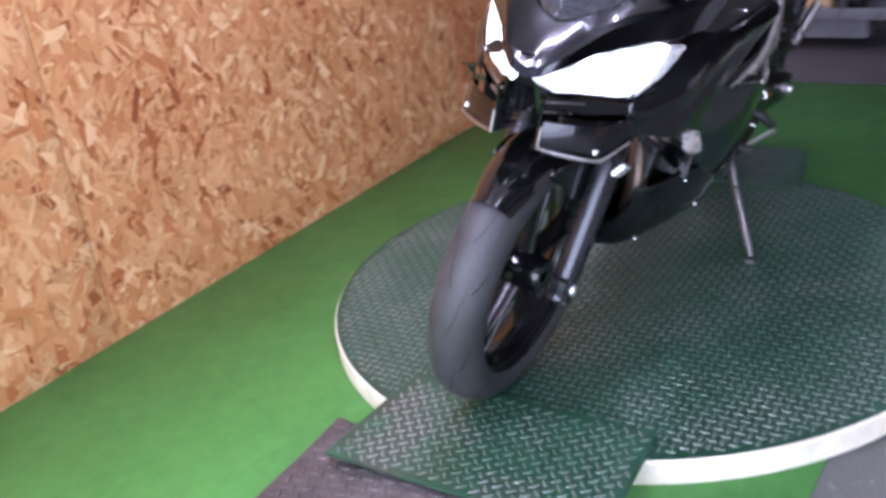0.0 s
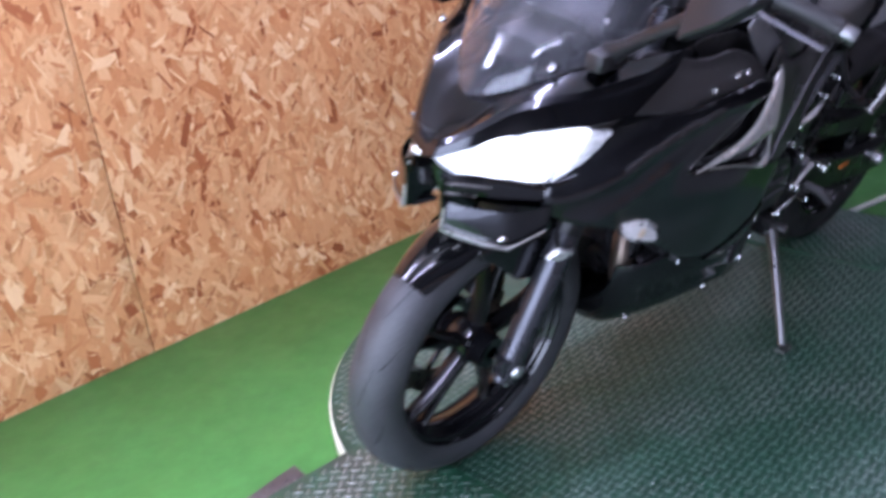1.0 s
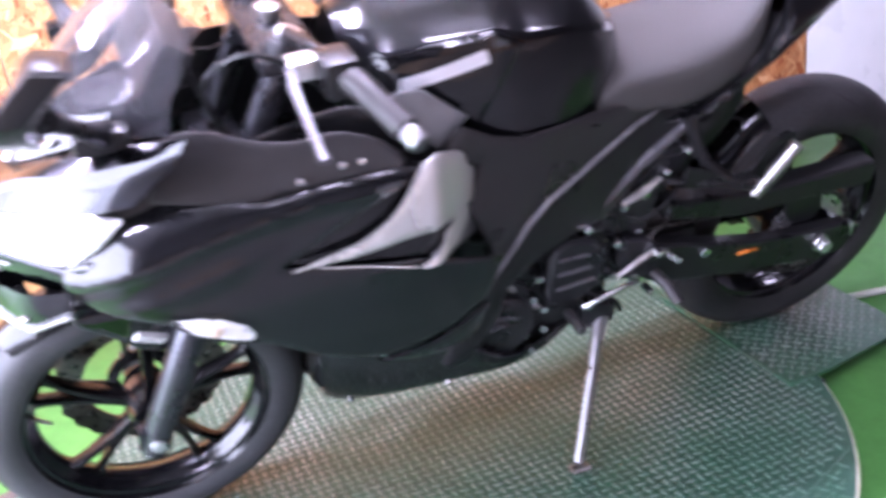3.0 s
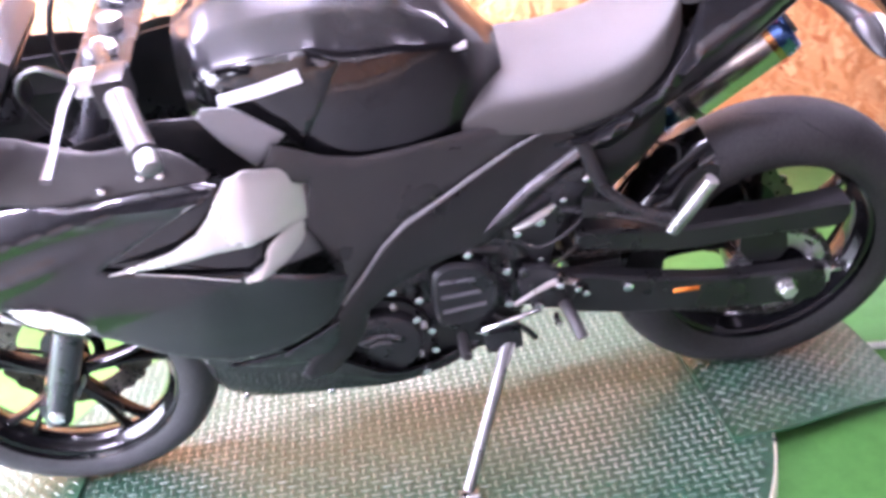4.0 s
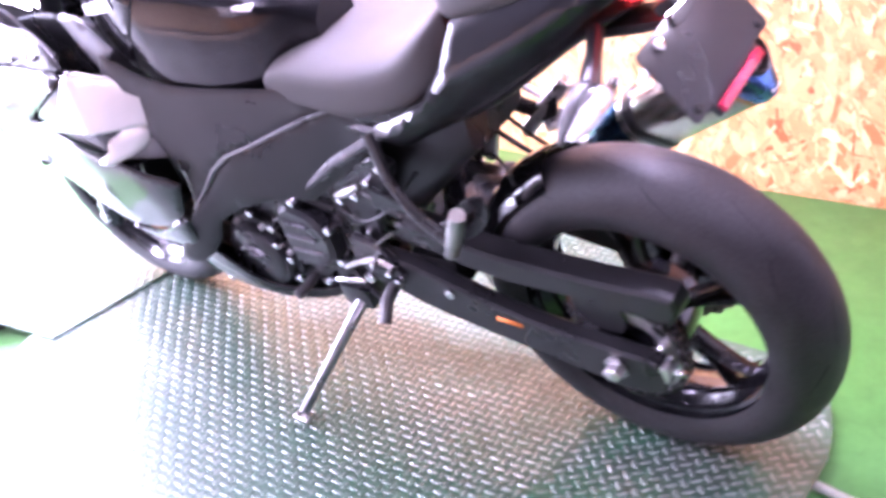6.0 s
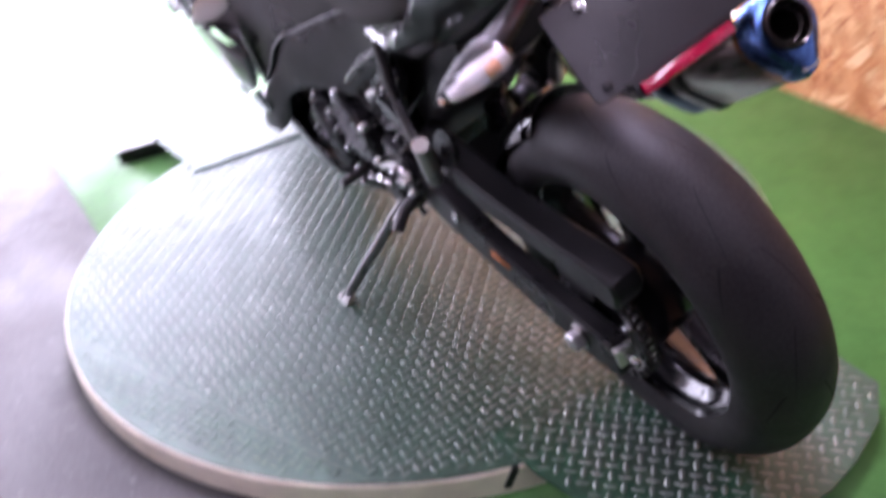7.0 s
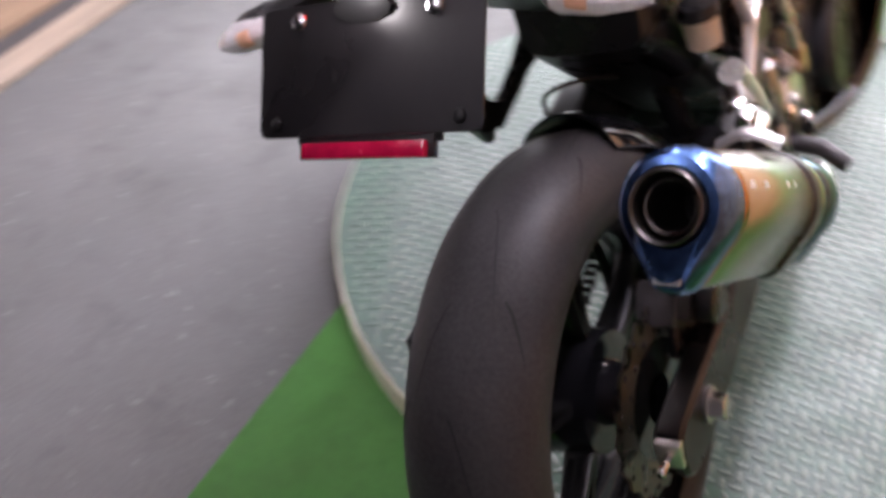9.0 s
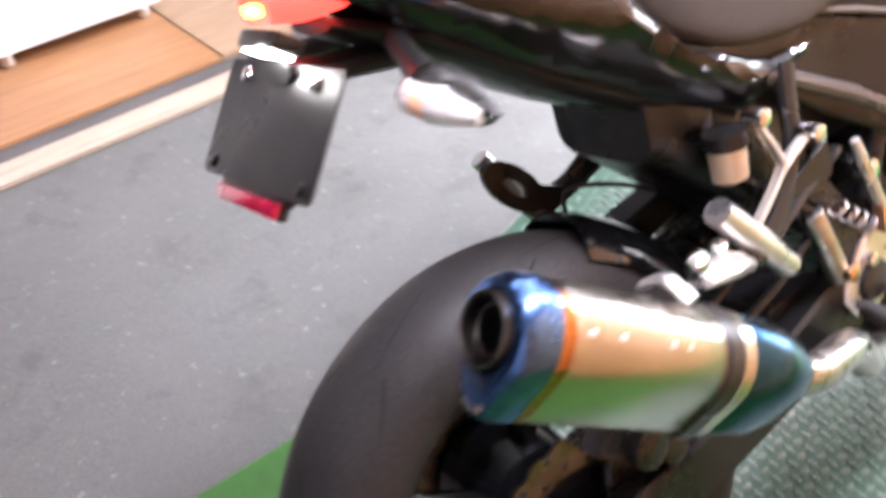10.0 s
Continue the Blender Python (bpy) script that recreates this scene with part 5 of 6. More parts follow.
both("knee_panel", [(0.256, 0.890), (0.245, 0.902), (0.205, 0.898), (0.137, 0.842), (0.188, 0.800), (0.226, 0.842)], GREYP, yfun=lambda x, z: 0.188 + 0.15 * max(0, 0.885 - z), rnd=0, label="grey satin knee panel")
both("frame_filler", [(0.47, 0.86), (0.34, 0.885), (0.22, 0.87), (0.13, 0.80), (0.11, 0.70), (0.30, 0.69), (0.46, 0.72)], SATIN, yfun=lambda x, z: 0.162, rnd=1)


def side_y(x, z):
    return float(np.interp(x, [-0.40, -0.24, -0.13, 0.0, 0.13, 0.2], [0.108, 0.121, 0.144, 0.176, 0.200, 0.212]) + 0.10 * max(0, 0.72 - z) * np.interp(x, [-0.3, 0.1], [0.3, 0.6]))


both("side_cover", [(0.158, 0.838), (0.094, 0.796), (0.040, 0.776), (-0.030, 0.768), (-0.128, 0.762), (-0.300, 0.740), (-0.200, 0.711), (-0.125, 0.681), (-0.060, 0.655), (-0.012, 0.638), (0.030, 0.608), (0.075, 0.558), (0.112, 0.522), (0.105, 0.585), (0.140, 0.68), (0.120, 0.756), (0.192, 0.782)], MATTE, yfun=side_y, rnd=0, out=0.004, label="matte dark grey side cover")
both("frame_cover", [(-0.250, 0.722), (-0.358, 0.690), (-0.250, 0.606), (-0.145, 0.535), (-0.07, 0.535), (0.01, 0.520), (0.072, 0.486), (0.090, 0.445), (0.122, 0.408), (0.158, 0.386), (0.192, 0.384), (0.206, 0.398), (0.192, 0.420), (0.166, 0.452), (0.128, 0.500), (0.074, 0.552), (0.028, 0.602), (-0.013, 0.632), (-0.06, 0.649), (-0.125, 0.675), (-0.200, 0.705)], SATIN, yfun=lambda x, z: side_y(x, z) + 0.010 * float(np.interp(x, [0.06, 0.14], [0, 1])), rnd=0, out=0.002)
for side in (1, -1):
    part("cover_edge", tube([(x, side * (side_y(x, z) + 0.006), z) for x, z in ((-0.31, 0.735), (-0.26, 0.728), (-0.20, 0.709), (-0.125, 0.679), (-0.06, 0.653), (-0.012, 0.636), (0.03, 0.606), (0.075, 0.556), (0.115, 0.518))], [0.002, 0.003, 0.004, 0.004, 0.004, 0.0045, 0.004, 0.0035, 0.003], 8), GREYP, bike, "pale edge trim")
    part("frame_rail", tube([(-0.36, side * 0.115, 0.70), (-0.22, side * 0.13, 0.62), (-0.10, side * 0.145, 0.535)], 0.011, 10), RAIL, bike, "grey frame tube")

# ---- seat and tail
part("rider_seat", body_loft([(-0.108, 0.738, 0.754, 0.104, 0.4), (-0.128, 0.735, 0.780, 0.128, 0.4), (-0.160, 0.732, 0.802, 0.137, 0.35), (-0.22, 0.722, 0.806, 0.138, 0.3), (-0.30, 0.712, 0.808, 0.136, 0.28), (-0.39, 0.730, 0.826, 0.126, 0.3), (-0.455, 0.768, 0.868, 0.108, 0.35), (-0.490, 0.816, 0.898, 0.076, 0.4)], pw=4.6, n=48), VINYL, bike, "dark grey vinyl rider seat")
part("seat_base", body_loft([(-0.12, 0.715, 0.748, 0.075, 0.5), (-0.24, 0.695, 0.725, 0.116, 0.5), (-0.34, 0.695, 0.730, 0.118, 0.5), (-0.45, 0.735, 0.770, 0.112, 0.5), (-0.50, 0.80, 0.835, 0.10, 0.5)], pw=4), SATIN, bike)
part("pillion_seat", body_loft([(-0.475, 0.865, 0.925, 0.060, 0.5), (-0.52, 0.870, 0.945, 0.095, 0.4), (-0.62, 0.895, 0.965, 0.090, 0.4), (-0.70, 0.915, 0.965, 0.065, 0.5), (-0.735, 0.925, 0.950, 0.035, 0.5)], pw=3), VINYL, bike, "dark grey vinyl pillion seat")


def tail_y(x, z):
    mid = np.interp(x, [-0.79, -0.70, -0.61, -0.50, -0.44, -0.36], [0.935, 0.906, 0.855, 0.800, 0.742, 0.690])
    return float(np.interp(x, [-0.83, -0.75, -0.62, -0.5, -0.36, -0.23], [0.034, 0.074, 0.108, 0.126, 0.132, 0.120]) - 0.45 * max(0, z - mid) - 0.62 * max(0, mid - z))


both("tail_panel", [(-0.235, 0.700), (-0.330, 0.700), (-0.440, 0.752), (-0.490, 0.820), (-0.515, 0.880), (-0.60, 0.915), (-0.70, 0.940), (-0.790, 0.945), (-0.775, 0.920), (-0.705, 0.872), (-0.613, 0.795), (-0.503, 0.722), (-0.365, 0.655), (-0.30, 0.665)], PAINT, yfun=tail_y, th=0.005, rnd=0, label="gloss black metallic tail panel")
both("tail_lower", [(-0.36, 0.655), (-0.503, 0.722), (-0.613, 0.795), (-0.710, 0.862), (-0.66, 0.815), (-0.56, 0.742), (-0.44, 0.676), (-0.36, 0.642)], SATIN, yfun=lambda x, z: tail_y(x, z) - 0.012, rnd=0)
part("tail_floor", tube([(-0.36, 0, 0.66), (-0.52, 0, 0.735), (-0.66, 0, 0.83), (-0.76, 0, 0.885)], [0.09, 0.085, 0.07, 0.04], 16, flat=0.22, curve=4), SATIN, bike)
tl = part("tail_light", body_loft([(-0.74, 0.892, 0.925, 0.050, 0.5), (-0.775, 0.893, 0.928, 0.052, 0.5), (-0.805, 0.900, 0.926, 0.030, 0.5)], pw=3), TAIL, bike, "lit red tail lamp")
part("lamp_core", body_loft([(-0.79, 0.905, 0.920, 0.022, 0.5), (-0.809, 0.908, 0.919, 0.016, 0.5)], pw=3), glow("tail_core_glow", (1.0, 0.35, 0.05), 9.0), tl)

# ---- number plate, its bracket and the rear indicators
part("plate_bracket", tube([(-0.70, 0, 0.835), (-0.76, 0, 0.845), (-0.805, 0, 0.858)], [0.035, 0.032, 0.03], 12, flat=0.4), SATIN, bike)
NP = Matrix.Translation((-0.828, 0, 0.818)) @ Matrix.Rotation(radians(38), 4, "Y")
plate_bm = slab([(-0.115, -0.048), (-0.113, -0.054), (-0.107, -0.056), (0.107, -0.056), (0.113, -0.054), (0.115, -0.048), (0.115, 0.048), (0.113, 0.054), (0.107, 0.056), (-0.107, 0.056), (-0.113, 0.054), (-0.115, 0.048)], -0.00125, 0.00125, 0.0005, 0)
plate_bm.transform(Matrix.Rotation(math.pi / 2, 4, "Z"))
np_ob = part("number_plate", plate_bm, PLATE_D, bike, "dark blank number plate")
np_ob.matrix_local = NP
for sy in (-0.07, 0.07):
    part("plate_bolt", cyl((-0.001, sy, 0.042), (-0.005, sy, 0.042), 0.008, 12, bev=0.002), CHROME, np_ob)
    part("plate_bolt", cyl((-0.001, sy * 1.35, -0.044), (-0.004, sy * 1.35, -0.044), 0.006, 12, bev=0.002), SATIN, np_ob)
part("backing", box(0.004, 0.15, 0.108, (0.006, 0, -0.008), bev=0.002), SATIN, np_ob)
part("plate_reflector", box(0.007, 0.128, 0.014, (-0.001, 0, -0.068), bev=0.003), RED_REFL, np_ob, "red reflector strip")
part("reflector_tab", box(0.006, 0.14, 0.026, (0.004, 0, -0.062), bev=0.002), SATIN, np_ob)
pl = part("plate_lamp", box(0.030, 0.075, 0.016, (-0.018, 0, 0.068), bev=0.004), SATIN, np_ob)
part("lamp_lens", box(0.022, 0.060, 0.003, (-0.018, 0, 0.0585), bev=0.001), PLATE_LAMP, pl, "lit plate lamp")
for side in (1, -1):
    ri = part("rear_indicator", tube([(-0.758, side * 0.146, 0.834), (-0.760, side * 0.158, 0.833), (-0.760, side * 0.188, 0.827), (-0.755, side * 0.218, 0.819), (-0.752, side * 0.234, 0.815)], [0.016, 0.022, 0.020, 0.011, 0.002], 16, curve=3, flat=0.8), CLEAR, bike, "clear pointed turn signal")
    part("housing", tube([(-0.744, side * 0.146, 0.836), (-0.746, side * 0.158, 0.835), (-0.747, side * 0.188, 0.829), (-0.746, side * 0.218, 0.820), (-0.746, side * 0.232, 0.816)], [0.016, 0.021, 0.019, 0.010, 0.002], 16, curve=3, flat=0.8), SATIN, ri)
    part("indicator_arm", tube([(-0.71, side * 0.05, 0.855), (-0.730, side * 0.10, 0.846), (-0.746, side * 0.148, 0.836)], [0.012, 0.012, 0.016], 12), SATIN, ri)
    part("reflector", tube([(-0.7580, side * 0.150, 0.833), (-0.7580, side * 0.188, 0.827), (-0.755, side * 0.222, 0.818)], [0.015, 0.0175, 0.005], 12, flat=0.75), FACET, ri, "faceted silver reflector")
    part("bulb", cyl((-0.772, side * 0.163, 0.832), (-0.772, side * 0.180, 0.828), 0.0065, 12, bev=0.002), AMBER, ri, "amber bulb")

# ---- engine
part("engine_block", body_loft([(-0.20, 0.30, 0.50, 0.10, 0.5), (-0.16, 0.25, 0.54, 0.125, 0.5), (0.0, 0.235, 0.52, 0.135, 0.5), (0.14, 0.25, 0.46, 0.125, 0.5), (0.20, 0.28, 0.42, 0.10, 0.5)], pw=5), ENGINE, bike)
part("cylinder_head", body_loft([(0.08, 0.44, 0.66, 0.13, 0.5), (0.16, 0.42, 0.70, 0.135, 0.5), (0.26, 0.42, 0.66, 0.13, 0.5), (0.29, 0.46, 0.60, 0.11, 0.5)], pw=5), ENGINE, bike)


def cover(name, c, r, y0, y1, ribs, parent=bike):
    ob = part(name, lathe([(y0, r), (y1 - 0.018, r), (y1 - 0.006, r * 0.95), (y1, r * 0.80), (y1, 0.0005)], 40), ENGINE, parent)
    ob.location = (c[0], 0, c[1])
    for k in range(ribs):
        q = r * (0.28 + 0.24 * k)
        part("rib", tube([(-q * 0.9, y1 + 0.001, q * 0.55), (0, y1 + 0.003, q * 0.9), (q * 0.9, y1 + 0.001, q * 0.55)], 0.0045, 8, curve=5), RAIL, ob)
    return ob


gc = cover("generator_cover", (0.070, 0.362), 0.075, 0.10, 0.176, 2)
for k in range(7):
    a = 2 * math.pi * k / 7 + 0.2
    part("cover_bolt", cyl((0.082 * math.cos(a), 0.13, 0.082 * math.sin(a)), (0.082 * math.cos(a), 0.160, 0.082 * math.sin(a)), 0.0065, 8), STEEL, gc)
part("cover_flange", lathe([(0.125, 0.06), (0.125, 0.092), (0.150, 0.092), (0.150, 0.06)], 40, True), ENGINE, gc)
sc = part("sprocket_cover", slab([(-0.036, 0.496), (-0.067, 0.519), (-0.126, 0.503), (-0.152, 0.453), (-0.143, 0.398), (-0.114, 0.374), (-0.037, 0.370), (-0.030, 0.427)], 0.11, 0.165, 0.008, 1), ENGINE, bike)
for q in range(3):
    part("rib", tube([(-0.048, 0.165, 0.482 - q * 0.034), (-0.110 - 0.008 * q, 0.165, 0.478 - q * 0.030)], 0.006, 8, flat=0.6), RAIL, sc)
for bx_, bz_ in ((-0.165, 0.409), (-0.167, 0.485), (-0.104, 0.536), (0.033, 0.484), (-0.011, 0.455), (0.000, 0.410), (-0.023, 0.378), (-0.024, 0.330), (-0.002, 0.280)):
    part("case_bolt", cyl((bx_, 0.13, bz_), (bx_, 0.172, bz_), 0.008, 8, bev=0.002), CHROME, bike)
part("right_cover", lathe([(0.10, 0.085), (0.155, 0.083), (0.165, 0.075), (0.165, 0.0005)], 40), ENGINE, bike).matrix_local = Matrix.Translation((0.02, 0, 0.37)) @ Matrix.Rotation(math.pi, 4, "Z")
part("engine_link", slab([(-0.16, 0.56), (-0.05, 0.55), (0.02, 0.52), (0.0, 0.49), (-0.10, 0.50), (-0.17, 0.52)], -0.12, 0.12, 0.006), ENGINE, bike)
part("battery_box", box(0.20, 0.16, 0.14, (-0.22, 0, 0.62), bev=0.012), SATIN, bike)
part("air_box", box(0.24, 0.20, 0.16, (0.06, 0, 0.70), bev=0.02), SATIN, bike)
for k, (p, q) in enumerate((((0.30, 0.13, 0.80), (0.10, 0.13, 0.56)), ((0.10, 0.13, 0.56), (-0.16, 0.12, 0.50)), ((0.30, 0.13, 0.80), (-0.10, 0.12, 0.72)), ((-0.10, 0.12, 0.72), (-0.20, 0.12, 0.48)))):
    for side in (1, -1):
        part("frame_tube", tube([(p[0], side * p[1], p[2]), (q[0], side * q[1], q[2])], 0.014, 12), SATIN, bike)

# ---- swingarm, chain, shock
part("pivot_plate", slab([(-0.10, 0.555), (-0.20, 0.575), (-0.30, 0.645), (-0.345, 0.625), (-0.27, 0.53), (-0.245, 0.42), (-0.20, 0.37), (-0.15, 0.39), (-0.155, 0.47)], 0.108, 0.128, 0.004, 1), ENGINE, bike)
for bx_, bz_, br_ in ((-0.277, 0.590, 0.007), (-0.318, 0.625, 0.008), (-0.195, 0.535, 0.008), (-0.236, 0.553, 0.010), (-0.215, 0.505, 0.006), (-0.232, 0.470, 0.006)):
    part("frame_bolt", cyl((bx_, 0.124, bz_), (bx_, 0.140, bz_), br_, 8, bev=0.002), CHROME, bike)
part("linkage", tube([(-0.19, 0.135, 0.545), (-0.225, 0.142, 0.565), (-0.262, 0.140, 0.585)], [0.006, 0.009, 0.006], 8, curve=3), STEEL, bike)
for side in (1, -1):
    sw = part("swingarm", slab([(-0.22, 0.435), (-0.316, 0.418), (-0.42, 0.386), (-0.545, 0.354), (-0.66, 0.343), (-0.755, 0.336), (-0.768, 0.310), (-0.765, 0.275), (-0.744, 0.257), (-0.671, 0.258), (-0.482, 0.290), (-0.365, 0.312), (-0.28, 0.335), (-0.22, 0.37)], side * 0.112, side * 0.146, 0.005, 1), SATIN, bike, "satin black swingarm")
    part("axle_nut", cyl((RA.x, side * 0.146, RA.z), (RA.x, side * 0.168, RA.z), 0.016, 6, bev=0.003), ALU, sw, "bright axle nut")
    part("axle_washer", cyl((RA.x, side * 0.144, RA.z), (RA.x, side * 0.151, RA.z), 0.021, 24), STEEL, sw)
    part("adjuster", box(0.035, 0.03, 0.034, (-0.752, side * 0.13, 0.31), bev=0.005), ALU, sw)
    part("adjuster_bolt", cyl((-0.765, side * 0.13, 0.31), (-0.795, side * 0.13, 0.31), 0.005, 8), CHROME, sw)
    part("arm_bolt", cyl((-0.385, side * 0.145, 0.378), (-0.385, side * 0.153, 0.378), 0.010, 10, bev=0.002), CHROME, sw)
    part("pivot", cyl((-0.245, side * 0.09, 0.40), (-0.245, side * 0.158, 0.40), 0.026, 20, bev=0.004), ENGINE, sw)
part("arm_bridge", box(0.10, 0.23, 0.07, (-0.335, 0, 0.385), bev=0.015), SATIN, bike)
part("arm_sticker", box(0.050, 0.001, 0.009, (-0.494, 0.1467, 0.343), m=Matrix.Rotation(radians(-4), 4, "Y")), ORANGE, bike, "small orange sticker")
part("chain_guard", slab([(-0.300, 0.512), (-0.40, 0.495), (-0.48, 0.478), (-0.64, 0.472), (-0.790, 0.474), (-0.800, 0.445), (-0.785, 0.412), (-0.64, 0.425), (-0.483, 0.424), (-0.36, 0.455), (-0.29, 0.47)], 0.083, 0.134, 0.006, 1), SATIN, bike, "satin black chain guard")

part("guard_flange", slab([(-0.605, 0.428), (-0.668, 0.430), (-0.692, 0.404), (-0.698, 0.368), (-0.682, 0.340), (-0.625, 0.346), (-0.600, 0.385)], 0.108, 0.113, 0.002, 1), SATIN, bike)


def chain_bm():
    """Links round the two sprockets."""
    c0, r0, c1, r1 = Vector((-0.09, 0, 0.42)), 0.034, RA, 0.099
    pts = []
    d = (c1 - c0)
    L = math.hypot(d.x, d.z)
    base = math.atan2(d.z, d.x)
    off = math.acos((r0 - r1) / L)
    a1, a2 = base - off, base + off
    for k in range(9):
        a = a2 + (a1 + 2 * math.pi - a2) * k / 8
        pts.append((c0.x + r0 * math.cos(a), c0.z + r0 * math.sin(a)))
    for k in range(17):
        a = a1 + (a2 - a1) * k / 16
        pts.append((c1.x + r1 * math.cos(a), c1.z + r1 * math.sin(a)))
    pts.append(pts[0])
    bm = bmesh.new()
    step, acc, i = 0.0135, 0.0, 0
    for p, q in zip(pts, pts[1:]):
        seg = math.hypot(q[0] - p[0], q[1] - p[1])
        while acc < seg:
            t = acc / seg
            x, z = p[0] + (q[0] - p[0]) * t, p[1] + (q[1] - p[1]) * t
            a = math.atan2(q[1] - p[1], q[0] - p[0])
            for yy in (0.090, 0.106):
                box(0.0165, 0.0025, 0.011, (x, yy + (0.002 if i % 2 else 0), z), m=Matrix.Rotation(-a, 4, "Y"), bm=bm)
            box(0.006, 0.016, 0.006, (x, 0.098, z), bm=bm)
            acc += step
            i += 1
        acc -= seg
    return bm


part("drive_chain", chain_bm(), CHAIN, bike, "dark oily drive chain")
hug = part("rear_hugger", guard_bm(0.326, 0.078, 2, 66, taper=0.2), PAINT_FL, bike, "black rear hugger")
hug.location = RA
part("inner_fender", body_loft([(-0.25, 0.42, 0.66, 0.085, 0.5), (-0.33, 0.50, 0.68, 0.09, 0.5), (-0.42, 0.585, 0.715, 0.088, 0.5), (-0.47, 0.63, 0.74, 0.075, 0.5)], pw=5), SATIN, bike, "black inner mudguard")
part("shock_body", cyl((-0.285, -0.02, 0.36), (-0.35, -0.02, 0.62), 0.020, 16, bev=0.004), ENGINE, bike)

# ---- side stand, pegs and levers
def eye_bm(c, d, w, y0, y1):
    """A flat plate with a long slot: centre, half length along it, half width across it."""
    u = Vector((d[0], 0, d[1]))
    v = Vector((w[0], 0, w[1]))
    o = Vector((c[0], 0, c[1]))
    rows = []
    for k, y in ((1.0, y0), (1.0, y1), (0.40, y1), (0.40, y0), (1.0, y0)):
        rows.append([o + u * k * math.cos(a) + v * k * (1.0 if k == 1.0 else 0.75) * math.sin(a) + Vector((0, y, 0)) for a in np.linspace(0, 2 * math.pi, 28, endpoint=False)])
    bm = ring_loft(rows, caps=False)
    bmesh.ops.remove_doubles(bm, verts=bm.verts, dist=1e-6)
    return bm


st = part("side_stand", tube([(-0.158, 0.148, 0.300), (-0.118, 0.205, 0.232), (-0.037, 0.312, 0.098)], [0.013, 0.011, 0.0095], 12), STANDM, bike, "bare metal side stand")
part("stand_foot", slab([(-0.055, 0.087), (-0.018, 0.087), (-0.018, 0.095), (-0.055, 0.095)], 0.303, 0.330, 0.003, 0), STEEL, st).matrix_local = Matrix.Translation((0, 0.316, 0.092)) @ Matrix.Rotation(radians(16), 4, "X") @ Matrix.Translation((0, -0.316, -0.092))
part("stand_bracket", box(0.07, 0.05, 0.05, (-0.150, 0.135, 0.308), bev=0.010), ENGINE, bike)
part("stand_spring", tube([(-0.168, 0.160, 0.300), (-0.106, 0.226, 0.212)], 0.0028, 8), STEEL, st)
for side in (1, -1):
    fb = part("foot_bracket", slab([(-0.19, 0.47), (-0.25, 0.46), (-0.30, 0.40), (-0.27, 0.355), (-0.22, 0.365), (-0.185, 0.41)], side * 0.135, side * 0.152, 0.004), ENGINE if side > 0 else ALU, bike)
    part("foot_peg", tube([(-0.265, side * 0.15, 0.372), (-0.272, side * 0.19, 0.368), (-0.282, side * 0.222, 0.345)], [0.012, 0.012, 0.011], 12), MATTE, fb, "ribbed rubber foot peg")
    part("bracket_bolt", cyl((-0.217, side * 0.15, 0.381), (-0.217, side * 0.166, 0.381), 0.011, 10, bev=0.003), CHROME, fb)
    part("bracket_bolt", cyl((-0.25, side * 0.15, 0.43), (-0.25, side * 0.162, 0.43), 0.009, 10, bev=0.003), CHROME, fb)
    pb = part("pillion_bracket", tube([(-0.315, side * 0.125, 0.690), (-0.345, side * 0.145, 0.605), (-0.40, side * 0.160, 0.555), (-0.455, side * 0.168, 0.535)], [0.013, 0.012, 0.013, 0.016], 10, flat=0.7, curve=5), SATIN, bike, "black pillion foot bracket")
    part("pillion_strut", tube([(-0.27, side * 0.140, 0.575), (-0.35, side * 0.155, 0.560), (-0.445, side * 0.166, 0.530)], [0.009, 0.009, 0.012], 8, flat=0.7, curve=4), SATIN, pb)
    part("pillion_plate", slab([(-0.474, 0.584), (-0.452, 0.568), (-0.424, 0.552), (-0.360, 0.585), (-0.305, 0.606), (-0.302, 0.563), (-0.391, 0.537), (-0.450, 0.524), (-0.466, 0.536), (-0.470, 0.560)], side * 0.152, side * 0.160, 0.002, 0), SATIN, pb)
    if side > 0:
        part("pillion_eye", eye_bm((-0.495, 0.581), (-0.037, 0.042), (0.019, 0.017), 0.152, 0.160), SATIN, pb, "slotted end of the hanger")
    if side > 0:
        part("pillion_peg", tube([(-0.452, 0.176, 0.515), (-0.475, 0.182, 0.555), (-0.510, 0.194, 0.622)], [0.012, 0.014, 0.013], 12), STEEL, pb, "folded bare metal pillion peg")
part("shift_rod", tube([(-0.100, 0.172, 0.357), (-0.219, 0.176, 0.388)], 0.0055, 8), CHROME, bike, "polished gear lever")
part("shift_toe", cyl((-0.075, 0.165, 0.352), (-0.075, 0.225, 0.352), 0.010, 12, bev=0.003), MATTE, bike)
part("link_rod", tube([(-0.205, 0.150, 0.425), (-0.30, 0.140, 0.490)], 0.003, 8), DARKSTEEL, bike)
part("shift_arm", tube([(-0.175, 0.168, 0.402), (-0.215, 0.168, 0.425), (-0.257, 0.164, 0.436), (-0.290, 0.160, 0.420)], [0.004, 0.005, 0.007, 0.006], 8, curve=3), STEEL, bike)
for bx_, bz_ in ((-0.257, 0.437), (-0.287, 0.421), (-0.302, 0.408), (-0.250, 0.345), (-0.116, 0.356)):
    part("lever_bolt", cyl((bx_, 0.150, bz_), (bx_, 0.180, bz_), 0.007, 8, bev=0.002), CHROME, bike)

# ---- exhaust
ME, MS = Vector((-0.785, -0.212, 0.648)), Vector((-0.535, -0.226, 0.473))
ax = (MS - ME).normalized()


